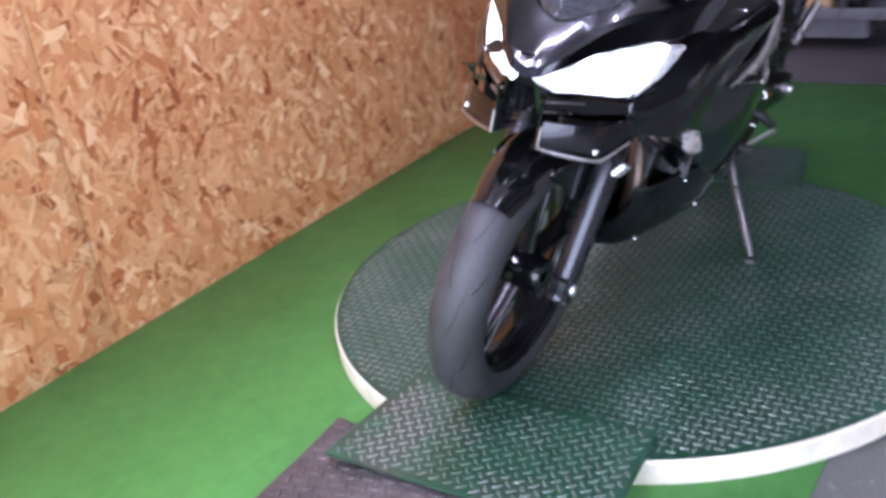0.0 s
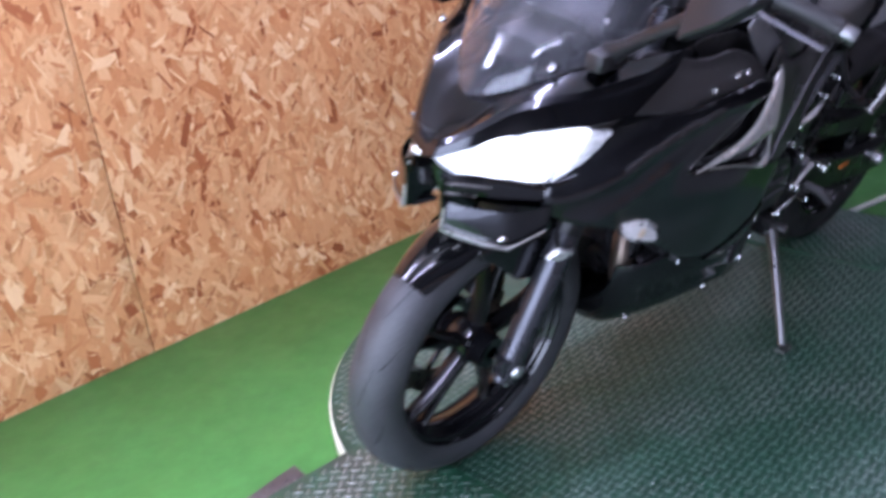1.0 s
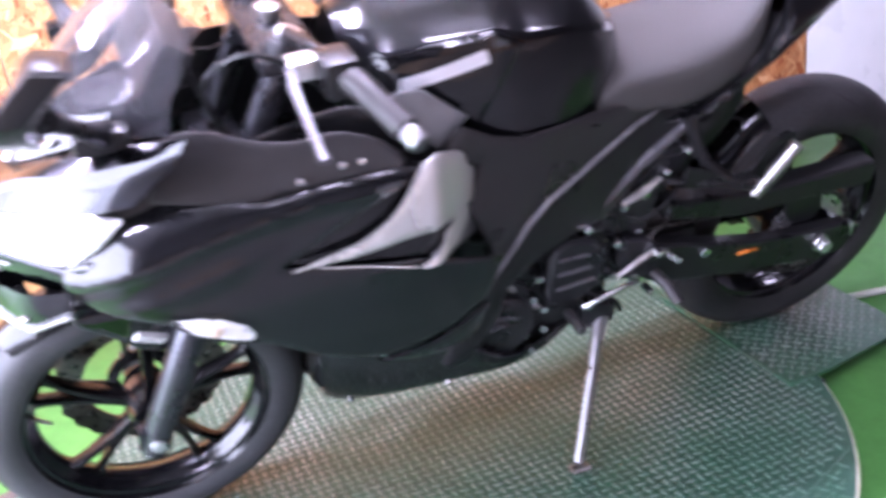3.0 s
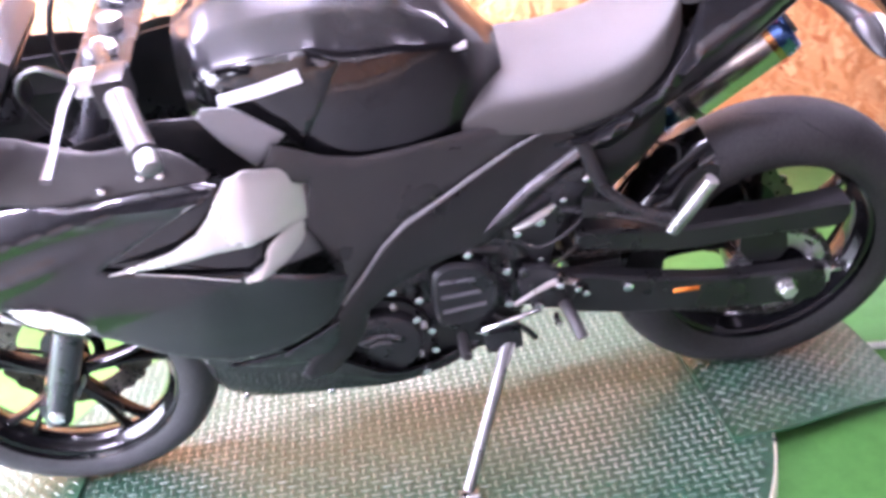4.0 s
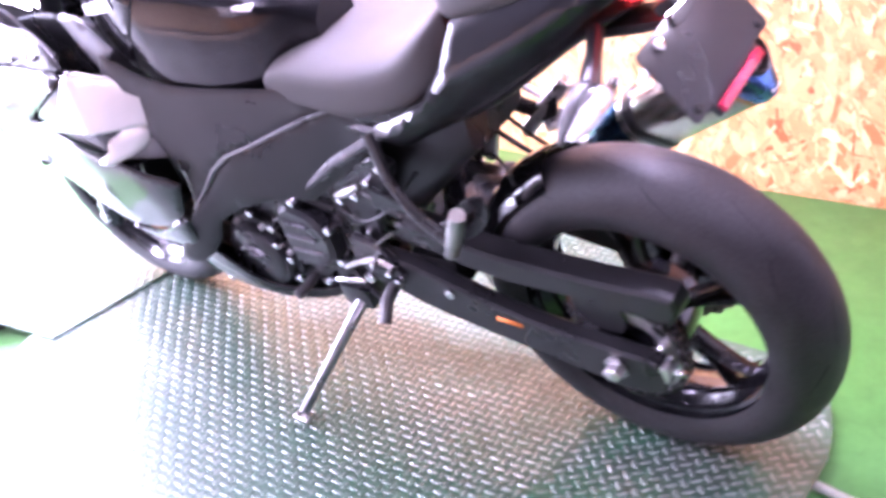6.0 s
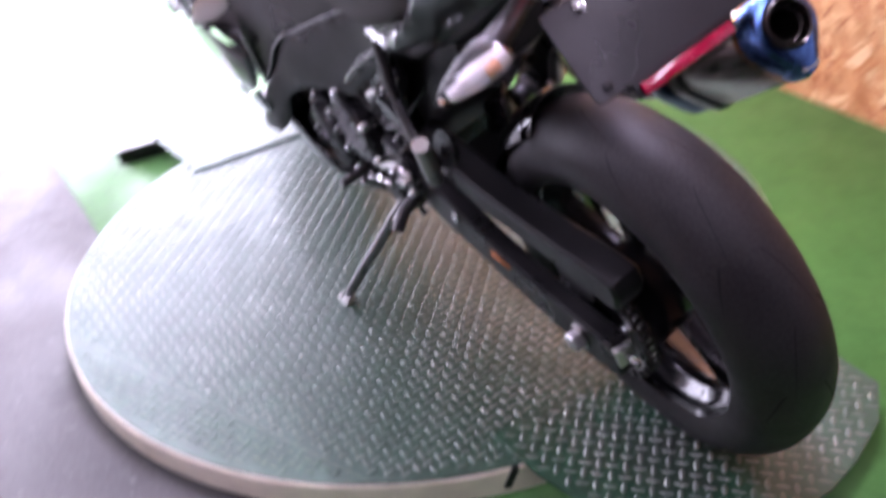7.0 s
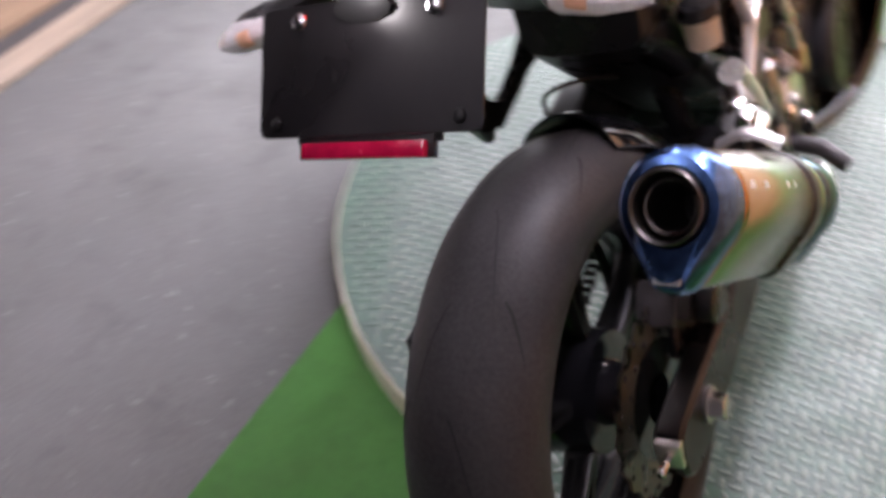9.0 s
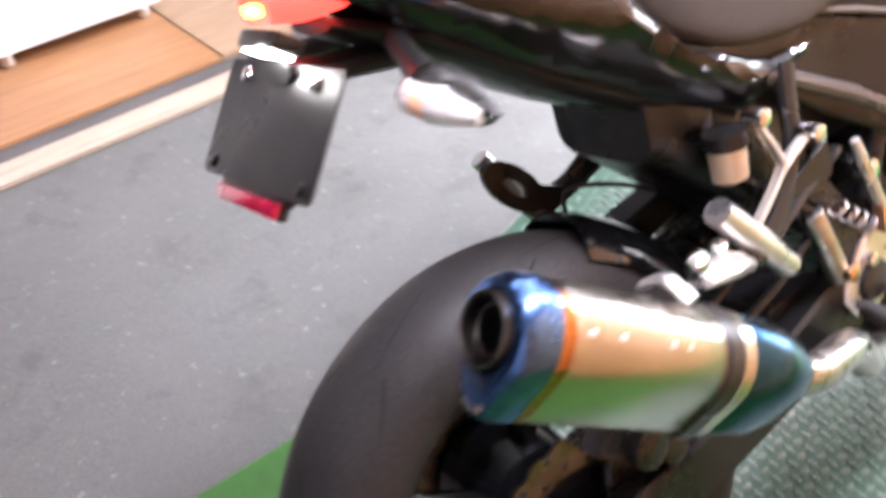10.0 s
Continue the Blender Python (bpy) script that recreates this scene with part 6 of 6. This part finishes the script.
def can_ring(t, k, down=1.0):
    """A section of the silencer: round above, drawn out to a blunt point below; down = 0 gives a circle."""
    c = ME + (MS - ME) * t
    s = ax.cross(Vector((0, 0, 1))).normalized()
    u = s.cross(ax)
    r1, r2, gap = 0.049 * k, (0.049 - 0.027 * down) * k, 0.050 * k * down
    lean_ = math.asin((r1 - r2) / gap) if gap else 0.0
    out = []
    for a in np.linspace(-lean_, math.pi + lean_, 27):
        out.append(c + s * r1 * math.cos(a) + u * r1 * math.sin(a))
    for a in np.linspace(math.pi + lean_, 2 * math.pi - lean_, 15)[1:-1]:
        out.append(c - u * gap + s * r2 * math.cos(a) + u * r2 * math.sin(a))
    return out


def can_bm(ts, ks):
    return ring_loft([can_ring(t, k) for t, k in zip(ts, ks)])


mf = part("silencer", ring_loft([can_ring(t, k) for t, k in ((0.07, 0.97), (0.08, 1.0), (0.70, 1.0), (0.71, 0.97))], caps=False), TI, bike, "heat-tinted titanium silencer")
cap = part("end_cap", ring_loft([can_ring(0.08, 1.03), can_ring(0.03, 1.03), can_ring(-0.01, 0.98), can_ring(-0.03, 0.86), can_ring(-0.035, 0.70, 0.0), can_ring(0.02, 0.66, 0.0), can_ring(0.2, 0.66, 0.0)], caps=False), BLUE_TI, mf, "blued titanium end cap")


def along(t, dz=0.0):
    return ME + (MS - ME) * t + ax.cross(Vector((0, 0, 1))).normalized().cross(ax) * dz


part("tail_pipe", ring_loft([can_ring(t, k, 0.0) for t, k in ((0.02, 0.66), (-0.055, 0.66), (-0.062, 0.62), (-0.055, 0.58), (0.06, 0.56), (0.25, 0.54))], caps=False), DARKSTEEL, mf, "dark tail pipe")
part("pipe_bore", ring_loft([can_ring(t, k, 0.0) for t, k in ((-0.02, 0.50), (-0.025, 0.46), (-0.02, 0.42), (0.24, 0.42))], caps=False), DARKSTEEL, mf)
# disc coloured as the shade deep inside the pipe
part("pipe_baffle", ring_loft([can_ring(t, k, 0.0) for t, k in ((0.23, 0.60), (0.235, 0.60))]), RECESS_SHADE, mf)
part("cap_badge", slab([(-0.012, -0.006), (0.012, -0.006), (0.014, 0.008), (-0.014, 0.008)], 0, 0.003, 0.001, 0), ALU, mf).matrix_local = Matrix.Translation(along(-0.03, -0.058)) @ ax.to_track_quat("Y", "Z").to_matrix().to_4x4()
part("tinted_ring", ring_loft([can_ring(t, k) for t, k in ((0.078, 1.004), (0.079, 1.006), (0.125, 1.006), (0.126, 1.0))], caps=False), STRAW, mf, "straw-brown heat tint")
part("front_band", can_bm((0.70, 0.71, 0.76, 0.77), (1.0, 1.05, 1.05, 1.0)), CARB, mf)
part("front_ring", can_bm((0.77, 0.775, 0.82, 0.825), (0.97, 1.0, 1.0, 0.97)), TI, mf)
part("front_cone", can_bm((0.825, 0.83, 1.0, 1.12, 1.20), (0.95, 0.97, 0.95, 0.75, 0.48)), TEAL_TI, mf, "blued titanium inlet cone, coloured teal for the deck's reflection")
OUT = Vector((0, -0.9, 0.436))
for t, w_ in ((0.20, 0.016), (0.31, 0.014), (0.50, 0.012), (0.57, 0.008)):
    mk = part("mark", box(w_, 0.0012, 0.006, bev=0.0004), BADGE, mf, "small pale mark on the silencer")
    mk.matrix_local = Matrix.Translation(along(t) + OUT.normalized() * 0.0494) @ Matrix((ax, -OUT.normalized(), ax.cross(-OUT.normalized()))).transposed().to_4x4()
part("link_pipe", tube([MS + ax * 0.03, MS + ax * 0.09, (-0.36, -0.20, 0.385), (-0.27, -0.15, 0.30), (-0.12, -0.08, 0.235), (0.10, -0.05, 0.225), (0.28, -0.05, 0.29), (0.32, -0.05, 0.42)], 0.021, 16, curve=6), STEEL, bike, "stainless exhaust pipe")
part("hanger_strap", tube([along(0.55, 0.055) + Vector((0, 0.03, 0.0)), along(0.52, 0.066), along(0.55, 0.055) + Vector((0, -0.03, 0.0))], 0.008, 8, curve=4, flat=0.6), ALU, bike, "bright clamp on the silencer")
part("hanger", tube([(-0.445, -0.150, 0.520), (-0.490, -0.172, 0.548), (-0.530, -0.192, 0.566), (-0.560, -0.205, 0.572)], [0.016, 0.026, 0.024, 0.012], 12, flat=0.55, curve=3), ALU, bike, "cast metal silencer hanger")
part("hanger_bolt", cyl((-0.556, -0.198, 0.580), (-0.560, -0.206, 0.600), 0.011, 12, bev=0.003), CHROME, bike)
part("hanger_bolt", cyl((-0.500, -0.170, 0.560), (-0.504, -0.178, 0.580), 0.010, 12, bev=0.003), CHROME, bike)
part("wire_guide", tube([(-0.505, 0.050, 0.560), (-0.498, 0.048, 0.596), (-0.455, 0.020, 0.590), (-0.410, 0.000, 0.566)], 0.003, 8, curve=4), SATIN, bike, "thin wire loop on the hugger")

# ---- rear brake and right side fittings
rc = part("rear_caliper", box(0.09, 0.05, 0.055, (0, 0, 0), bev=0.018), CALIPER, bike, "dusty dark grey rear brake caliper")
rc.matrix_local = Matrix.Translation((-0.612, -0.095, 0.385)) @ Matrix.Rotation(radians(40), 4, "Y")
part("piston_boss", cyl((-0.012, -0.040, 0.004), (-0.012, -0.062, 0.004), 0.024, 18, bev=0.005), ENGINE, rc)
part("piston_boss", cyl((0.036, -0.036, 0.006), (0.036, -0.052, 0.006), 0.018, 18, bev=0.004), ENGINE, rc)
part("caliper_bridge", box(0.11, 0.030, 0.022, (0.010, -0.020, 0.044), bev=0.007), ENGINE, rc)
part("bleed_nipple", cyl((-0.050, -0.030, 0.030), (-0.066, -0.034, 0.044), 0.005, 8), STEEL, rc)
part("caliper_pin", cyl((-0.02, -0.026, 0.0), (-0.02, -0.036, 0.0), 0.008, 10), CHROME, rc)
part("caliper_pin", cyl((0.03, -0.026, 0.0), (0.03, -0.036, 0.0), 0.007, 10), COPPER, rc)
part("caliper_bracket", slab([(-0.66, 0.345), (-0.60, 0.440), (-0.55, 0.430), (-0.57, 0.370), (-0.63, 0.315)], -0.112, -0.100, 0.003, 1), ENGINE, bike)
part("caliper_body", box(0.098, 0.056, 0.056, bev=0.020), CALIPER, rc).matrix_local = Matrix.Translation((0.012, -0.012, 0.008))
part("speed_sensor_wire", tube([(-0.60, -0.10, 0.43), (-0.52, -0.125, 0.47), (-0.44, -0.13, 0.50), (-0.38, -0.12, 0.56)], 0.004, 8, curve=5), SATIN, bike)
part("rear_brake_hose", tube([(-0.585, -0.115, 0.415), (-0.51, -0.135, 0.445), (-0.42, -0.14, 0.455), (-0.33, -0.145, 0.50)], 0.0055, 8, curve=5), SATIN, bike)
rs = part("brake_reservoir", lathe([(0, 0.0005), (0, 0.019), (0.036, 0.021), (0.036, 0.0005)], 24), CREAM, bike, "cream brake fluid cup")
rs.matrix_local = Matrix.Translation((-0.410, -0.118, 0.600)) @ Matrix.Rotation(math.pi / 2, 4, "X")
part("reservoir_cap", lathe([(0.036, 0.0005), (0.036, 0.024), (0.052, 0.023), (0.054, 0.0005)], 24), SATIN, rs)
for p in (((-0.410, -0.158, 0.668), (-0.385, -0.162, 0.618), (-0.392, -0.164, 0.600), (-0.440, -0.168, 0.566)), ((-0.335, -0.158, 0.622), (-0.360, -0.160, 0.614), (-0.388, -0.163, 0.603))):
    part("bracket_arm", tube(p, [0.0078] * len(p), 10, flat=0.6, curve=3), SILVER, bike, "bare metal hanger arm")
for px_, pz_ in ((-0.410, 0.672), (-0.333, 0.624)):
    part("hanger_bolt", cyl((px_, -0.150, pz_), (px_, -0.176, pz_), 0.010, 10, bev=0.003), CHROME, bike)
part("right_peg", tube([(-0.392, -0.160, 0.495), (-0.44, -0.166, 0.55), (-0.492, -0.172, 0.608)], [0.014, 0.016, 0.015], 14), ALU, bike, "folded bare metal pillion peg")
part("master_cylinder", cyl((-0.30, -0.150, 0.43), (-0.335, -0.150, 0.53), 0.014, 14, bev=0.003), STEEL, bike)
part("brake_line", tube([(-0.335, -0.150, 0.53), (-0.37, -0.135, 0.565), (-0.405, -0.118, 0.60)], 0.006, 8, curve=4), SATIN, bike)
part("banjo", cyl((-0.30, -0.152, 0.44), (-0.30, -0.172, 0.44), 0.011, 10, bev=0.003), COPPER, bike, "copper banjo fitting")
part("brake_pedal", tube([(-0.235, -0.165, 0.375), (-0.16, -0.175, 0.350), (-0.09, -0.195, 0.345)], [0.009, 0.008, 0.008], 8), ENGINE, bike)

for k, (x, z) in enumerate(((-0.300, 0.520), (-0.283, 0.505), (-0.268, 0.492), (-0.252, 0.478))):
    part("return_spring", lathe([(-0.002, 0.010), (0, 0.012), (0.002, 0.010), (0, 0.008)], 16, True), STEEL, bike).matrix_local = Matrix.Translation((x, -0.158, z)) @ Matrix.Rotation(radians(55), 4, "Y") @ Matrix.Rotation(radians(90), 4, "Z")
part("brake_rod", tube([(-0.225, -0.166, 0.470), (-0.262, -0.168, 0.560), (-0.272, -0.168, 0.590)], [0.006, 0.007, 0.005], 8), ALU, bike, "bright brake rod")
part("rod_clevis", box(0.022, 0.016, 0.034, (-0.232, -0.166, 0.480), bev=0.004), COPPER, bike)
part("pressure_hose", tube([(-0.405, -0.115, 0.598), (-0.36, -0.13, 0.560), (-0.33, -0.148, 0.545), (-0.305, -0.150, 0.525)], 0.0055, 8, curve=5), SATIN, bike)
part("brake_switch", cyl((-0.250, -0.150, 0.545), (-0.250, -0.172, 0.545), 0.013, 14, bev=0.004), CHROME, bike)
part("heel_guard", slab([(-0.355, 0.60), (-0.30, 0.565), (-0.245, 0.48), (-0.225, 0.40), (-0.26, 0.385), (-0.31, 0.47), (-0.36, 0.55)], -0.145, -0.136, 0.003, 1), ENGINE, bike)
part("sensor_wire", tube([(-0.36, 0.10, 0.60), (-0.30, 0.135, 0.535), (-0.235, 0.140, 0.500), (-0.19, 0.138, 0.520)], 0.0035, 8, curve=6), SATIN, bike)
part("coolant_hose", tube([(0.02, 0.135, 0.530), (-0.05, 0.150, 0.545), (-0.12, 0.140, 0.565), (-0.19, 0.120, 0.60)], 0.011, 10, curve=5), SATIN, bike)
part("breather_hose", tube([(-0.14, 0.130, 0.350), (-0.19, 0.145, 0.320), (-0.21, 0.140, 0.285)], 0.006, 8, curve=4), SATIN, bike)

# ---- handlebars
for side in (1, -1):
    bar = part("handlebar", tube([(0.372, side * 0.105, 0.985), (0.352, side * 0.18, 0.990), (0.327, side * 0.275, 0.978), (0.302, side * 0.340, 0.962)], 0.011, 14, curve=3), SATIN, bike)
    part("grip", tube([(0.330, side * 0.252, 0.981), (0.328, side * 0.255, 0.980), (0.303, side * 0.330, 0.962), (0.293, side * 0.356, 0.953), (0.292, side * 0.358, 0.952)], [0.013, 0.019, 0.017, 0.018, 0.012], 18), MATTE, bar, "ribbed grey rubber grip")
    part("bar_end", cyl((0.292, side * 0.358, 0.952), (0.284, side * 0.384, 0.943), 0.015, 16, bev=0.004), STANDM, bar, "dull metal bar end weight")
    part("switch_box", box(0.045, 0.06, 0.055, (0.338, side * 0.225, 0.978), bev=0.010), SATIN, bar)
    part("lever", tube([(0.392, side * 0.200, 0.985), (0.402, side * 0.255, 0.978), (0.405, side * 0.335, 0.965), (0.408, side * 0.392, 0.958)], [0.008, 0.0065, 0.005, 0.007], 10, flat=0.7, curve=4), LEVER, bar, "dull silver hand lever")
    part("lever_perch", box(0.05, 0.035, 0.03, (0.372, side * 0.195, 0.980), bev=0.008), ALU, bar)
    part("fork_clamp", cyl(FA + Vector((0, side * 0.098, 0)) + RAKE * 0.715, FA + Vector((0, side * 0.098, 0)) + RAKE * 0.755, 0.031, 20, bev=0.006), ENGINE, bar)
    part("fork_cap", cyl(FA + Vector((0, side * 0.098, 0)) + RAKE * 0.755, FA + Vector((0, side * 0.098, 0)) + RAKE * 0.772, 0.019, 6, bev=0.003), ALU, bar)
part("top_yoke", slab([(0.43, 0.0), (0.37, 0.0), (0.345, 0.02), (0.345, 0.03), (0.43, 0.03)], -0.13, 0.13, 0.006, 1), ENGINE, bike).matrix_local = Matrix.Translation((-0.012, 0, 0.935))
part("lower_yoke", box(0.08, 0.25, 0.045, (0.475, 0, 0.75), bev=0.012), ENGINE, bike)
part("ignition", cyl((0.375, 0, 0.955), (0.372, 0, 0.985), 0.020, 18, bev=0.004), STEEL, bike)
g = part("instrument_panel", box(0.05, 0.22, 0.10, bev=0.018), SATIN, bike)
g.matrix_local = Matrix.Translation((0.545, 0, 0.955)) @ Matrix.Rotation(radians(-35), 4, "Y")
part("dial_glass", box(0.004, 0.18, 0.07, (-0.026, 0, 0), bev=0.002), PAINT_FL, g)
part("cluster_stay", box(0.12, 0.10, 0.05, (0.60, 0, 0.88), bev=0.012), SATIN, bike)
part("clutch_cable", tube([(0.385, 0.20, 0.985), (0.45, 0.17, 1.0), (0.50, 0.12, 0.93), (0.44, 0.10, 0.80), (0.30, 0.13, 0.72)], 0.0045, 8, curve=6), SATIN, bike)
part("brake_hose", tube([(0.385, -0.20, 0.985), (0.46, -0.16, 1.0), (0.50, -0.10, 0.92), (0.47, -0.05, 0.78)], 0.0055, 8, curve=6), SATIN, bike)
part("front_reservoir", cyl((0.375, -0.215, 1.0), (0.375, -0.215, 1.035), 0.022, 18, bev=0.004), SATIN, bike)
both("inner_panel", [(0.68, 0.865), (0.60, 0.890), (0.50, 0.880), (0.405, 0.850), (0.30, 0.815), (0.38, 0.79), (0.55, 0.80), (0.66, 0.84)], MATTE, yfun=lambda x, z: width(x, z) - 0.045, rnd=1)


def mirror_bm(side):
    """An angular mirror housing: a raked back face, deep at its outer end."""
    back = [(0.748, 0.335, 1.030), (0.758, 0.400, 1.075), (0.752, 0.440, 1.115), (0.695, 0.435, 1.165), (0.690, 0.370, 1.160), (0.712, 0.325, 1.105)]
    rings = []
    for d, k in ((0.0, 0.84), (0.005, 0.94), (0.010, 0.97), (0.036, 0.97), (0.041, 0.92)):
        cx, cy, cz = 0.725, 0.385, 1.105
        rings.append([(cx + (x - cx) * k - d, side * (cy + (y - cy) * k), cz + (z - cz) * k - d * 0.25) for x, y, z in rounded3(back)])
    return ring_loft(rings)


def rounded3(pts):
    out = []
    for i, p in enumerate(pts):
        q = pts[(i + 1) % len(pts)]
        out += [tuple(a * 0.92 + b * 0.08 for a, b in zip(p, q)), tuple(a * 0.08 + b * 0.92 for a, b in zip(p, q))]
    return out


for side in (1, -1):
    mi = part("mirror", mirror_bm(side), SATIN, bike, "black angular rear view mirror")
    part("mirror_glass", ring_loft([[(0.725 + (x - 0.725) * 0.84 - d, side * (0.385 + (y - 0.385) * 0.84), 1.105 + (z - 1.105) * 0.84 - d * 0.25) for x, y, z in rounded3([(0.748, 0.335, 1.030), (0.758, 0.400, 1.075), (0.752, 0.440, 1.115), (0.695, 0.435, 1.165), (0.690, 0.370, 1.160), (0.712, 0.325, 1.105)])] for d in (0.0385, 0.0425)]), CHROME, mi)
    part("mirror_stem", tube([(0.640, side * 0.172, 0.930), (0.652, side * 0.205, 0.955), (0.675, side * 0.275, 1.010), (0.690, side * 0.345, 1.060)], [0.020, 0.013, 0.011, 0.014], 12, curve=4), SATIN, mi)
    part("mirror_foot", box(0.07, 0.035, 0.03, (0.645, side * 0.172, 0.925), bev=0.010), SATIN, mi)

for ob in bike.children:
    if ob.name.startswith(("front_indicator", "rear_indicator", "windscreen")):
        ob.visible_shadow = False

# headlight beams and plate lamp
lean = bike.matrix_world
for side in (1, -1):
    d = bpy.data.lights.new("headlight_beam", "SPOT")
    d.energy, d.spot_size, d.spot_blend, d.shadow_soft_size, d.color = 170, radians(120), 1.0, 0.04, (0.90, 0.92, 1.05)
    ob = new("headlight_beam", d)
    ob.matrix_world = look(lean @ Vector((0.885, side * 0.10, 0.760)), lean @ Vector((3.1, side * 0.45 + 0.1, 0.62)))
d = bpy.data.lights.new("plate_beam", "POINT")
d.energy, d.shadow_soft_size, d.color = 0.25, 0.015, (0.95, 0.93, 1.0)
new("plate_beam", d).matrix_world = lean @ NP @ Matrix.Translation((-0.03, 0, 0.055))

# ---------------------------------------------------------------- behind the green floor
cart = thing("trolley", "grey steel workshop trolley with a low tray", "trolley", m=pose(-2.45, -0.05, FLOOR))
part("tray", box(0.30, 0.62, 0.02, (0, 0, 0.155), bev=0.006), CARTG, cart)
part("tray_lip", box(0.012, 0.62, 0.05, (0.15, 0, 0.17), bev=0.003), CARTG, cart)
part("lower_bin", slab([(-0.13, 0.06), (0.13, 0.06), (0.145, 0.145), (-0.145, 0.145)], -0.20, 0.14, 0.006, 0), CARTG, cart)
for sy in (-0.30, 0.31):
    for sx in (-0.14, 0.14):
        part("upright", box(0.025, 0.025, 0.75, (sx, sy, 0.42), bev=0.003), CARTG, cart)
        part("caster", cyl((sx, sy - 0.012, 0.04), (sx, sy + 0.012, 0.04), 0.04, 18, bev=0.006), RUBBER, cart)
part("brace", tube([(0.15, 0.02, 0.17), (0.15, 0.22, 0.72)], 0.022, 8, flat=0.4), CARTG, cart)
part("top_tray", box(0.32, 0.64, 0.02, (0, 0, 0.74), bev=0.006), CARTG, cart)
tagged(part("cardboard_box", box(0.12, 0.11, 0.12, (-2.40, -0.13, FLOOR + 0.226), bev=0.003), CARDBOARD), "small brown cardboard box on the trolley tray", "box")
can = thing("canister", "dark grey round canister on the trolley tray", "canister", m=pose(-2.42, 0.02, FLOOR + 0.166))
part("body", lathe([(0, 0.0005), (0, 0.045), (0.10, 0.045), (0.112, 0.036), (0.112, 0.0005)], 24), SATIN, can).matrix_local = Matrix.Rotation(math.pi / 2, 4, "X")
part("cap", lathe([(0.112, 0.0005), (0.112, 0.02), (0.135, 0.02), (0.135, 0.0005)], 18), FORKG, can).matrix_local = Matrix.Rotation(math.pi / 2, 4, "X")
sp = thing("spare_wheel", "small black-tyred wheel with white rim on the floor", "wheel", m=pose(-2.42, 0.50, FLOOR + 0.205, 0, 0, 62))
part("tyre", tyre_bm(0.205, 0.045, 0.042), RUBBER, sp)
part("rim", lathe([(-0.035, 0.165), (-0.038, 0.150), (-0.02, 0.135), (0.02, 0.135), (0.038, 0.150), (0.035, 0.165)], 40), WHITE, sp, "white painted rim")
part("hub", lathe([(-0.04, 0.0005), (-0.04, 0.05), (0.04, 0.05), (0.04, 0.0005)], 24), WHITE, sp)
for k in range(3):
    a = 2 * math.pi * k / 3
    part("spoke", tube([(0.04 * math.cos(a), 0, 0.04 * math.sin(a)), (0.15 * math.cos(a), 0, 0.15 * math.sin(a))], [0.022, 0.016], 8, flat=0.6), WHITE, sp)
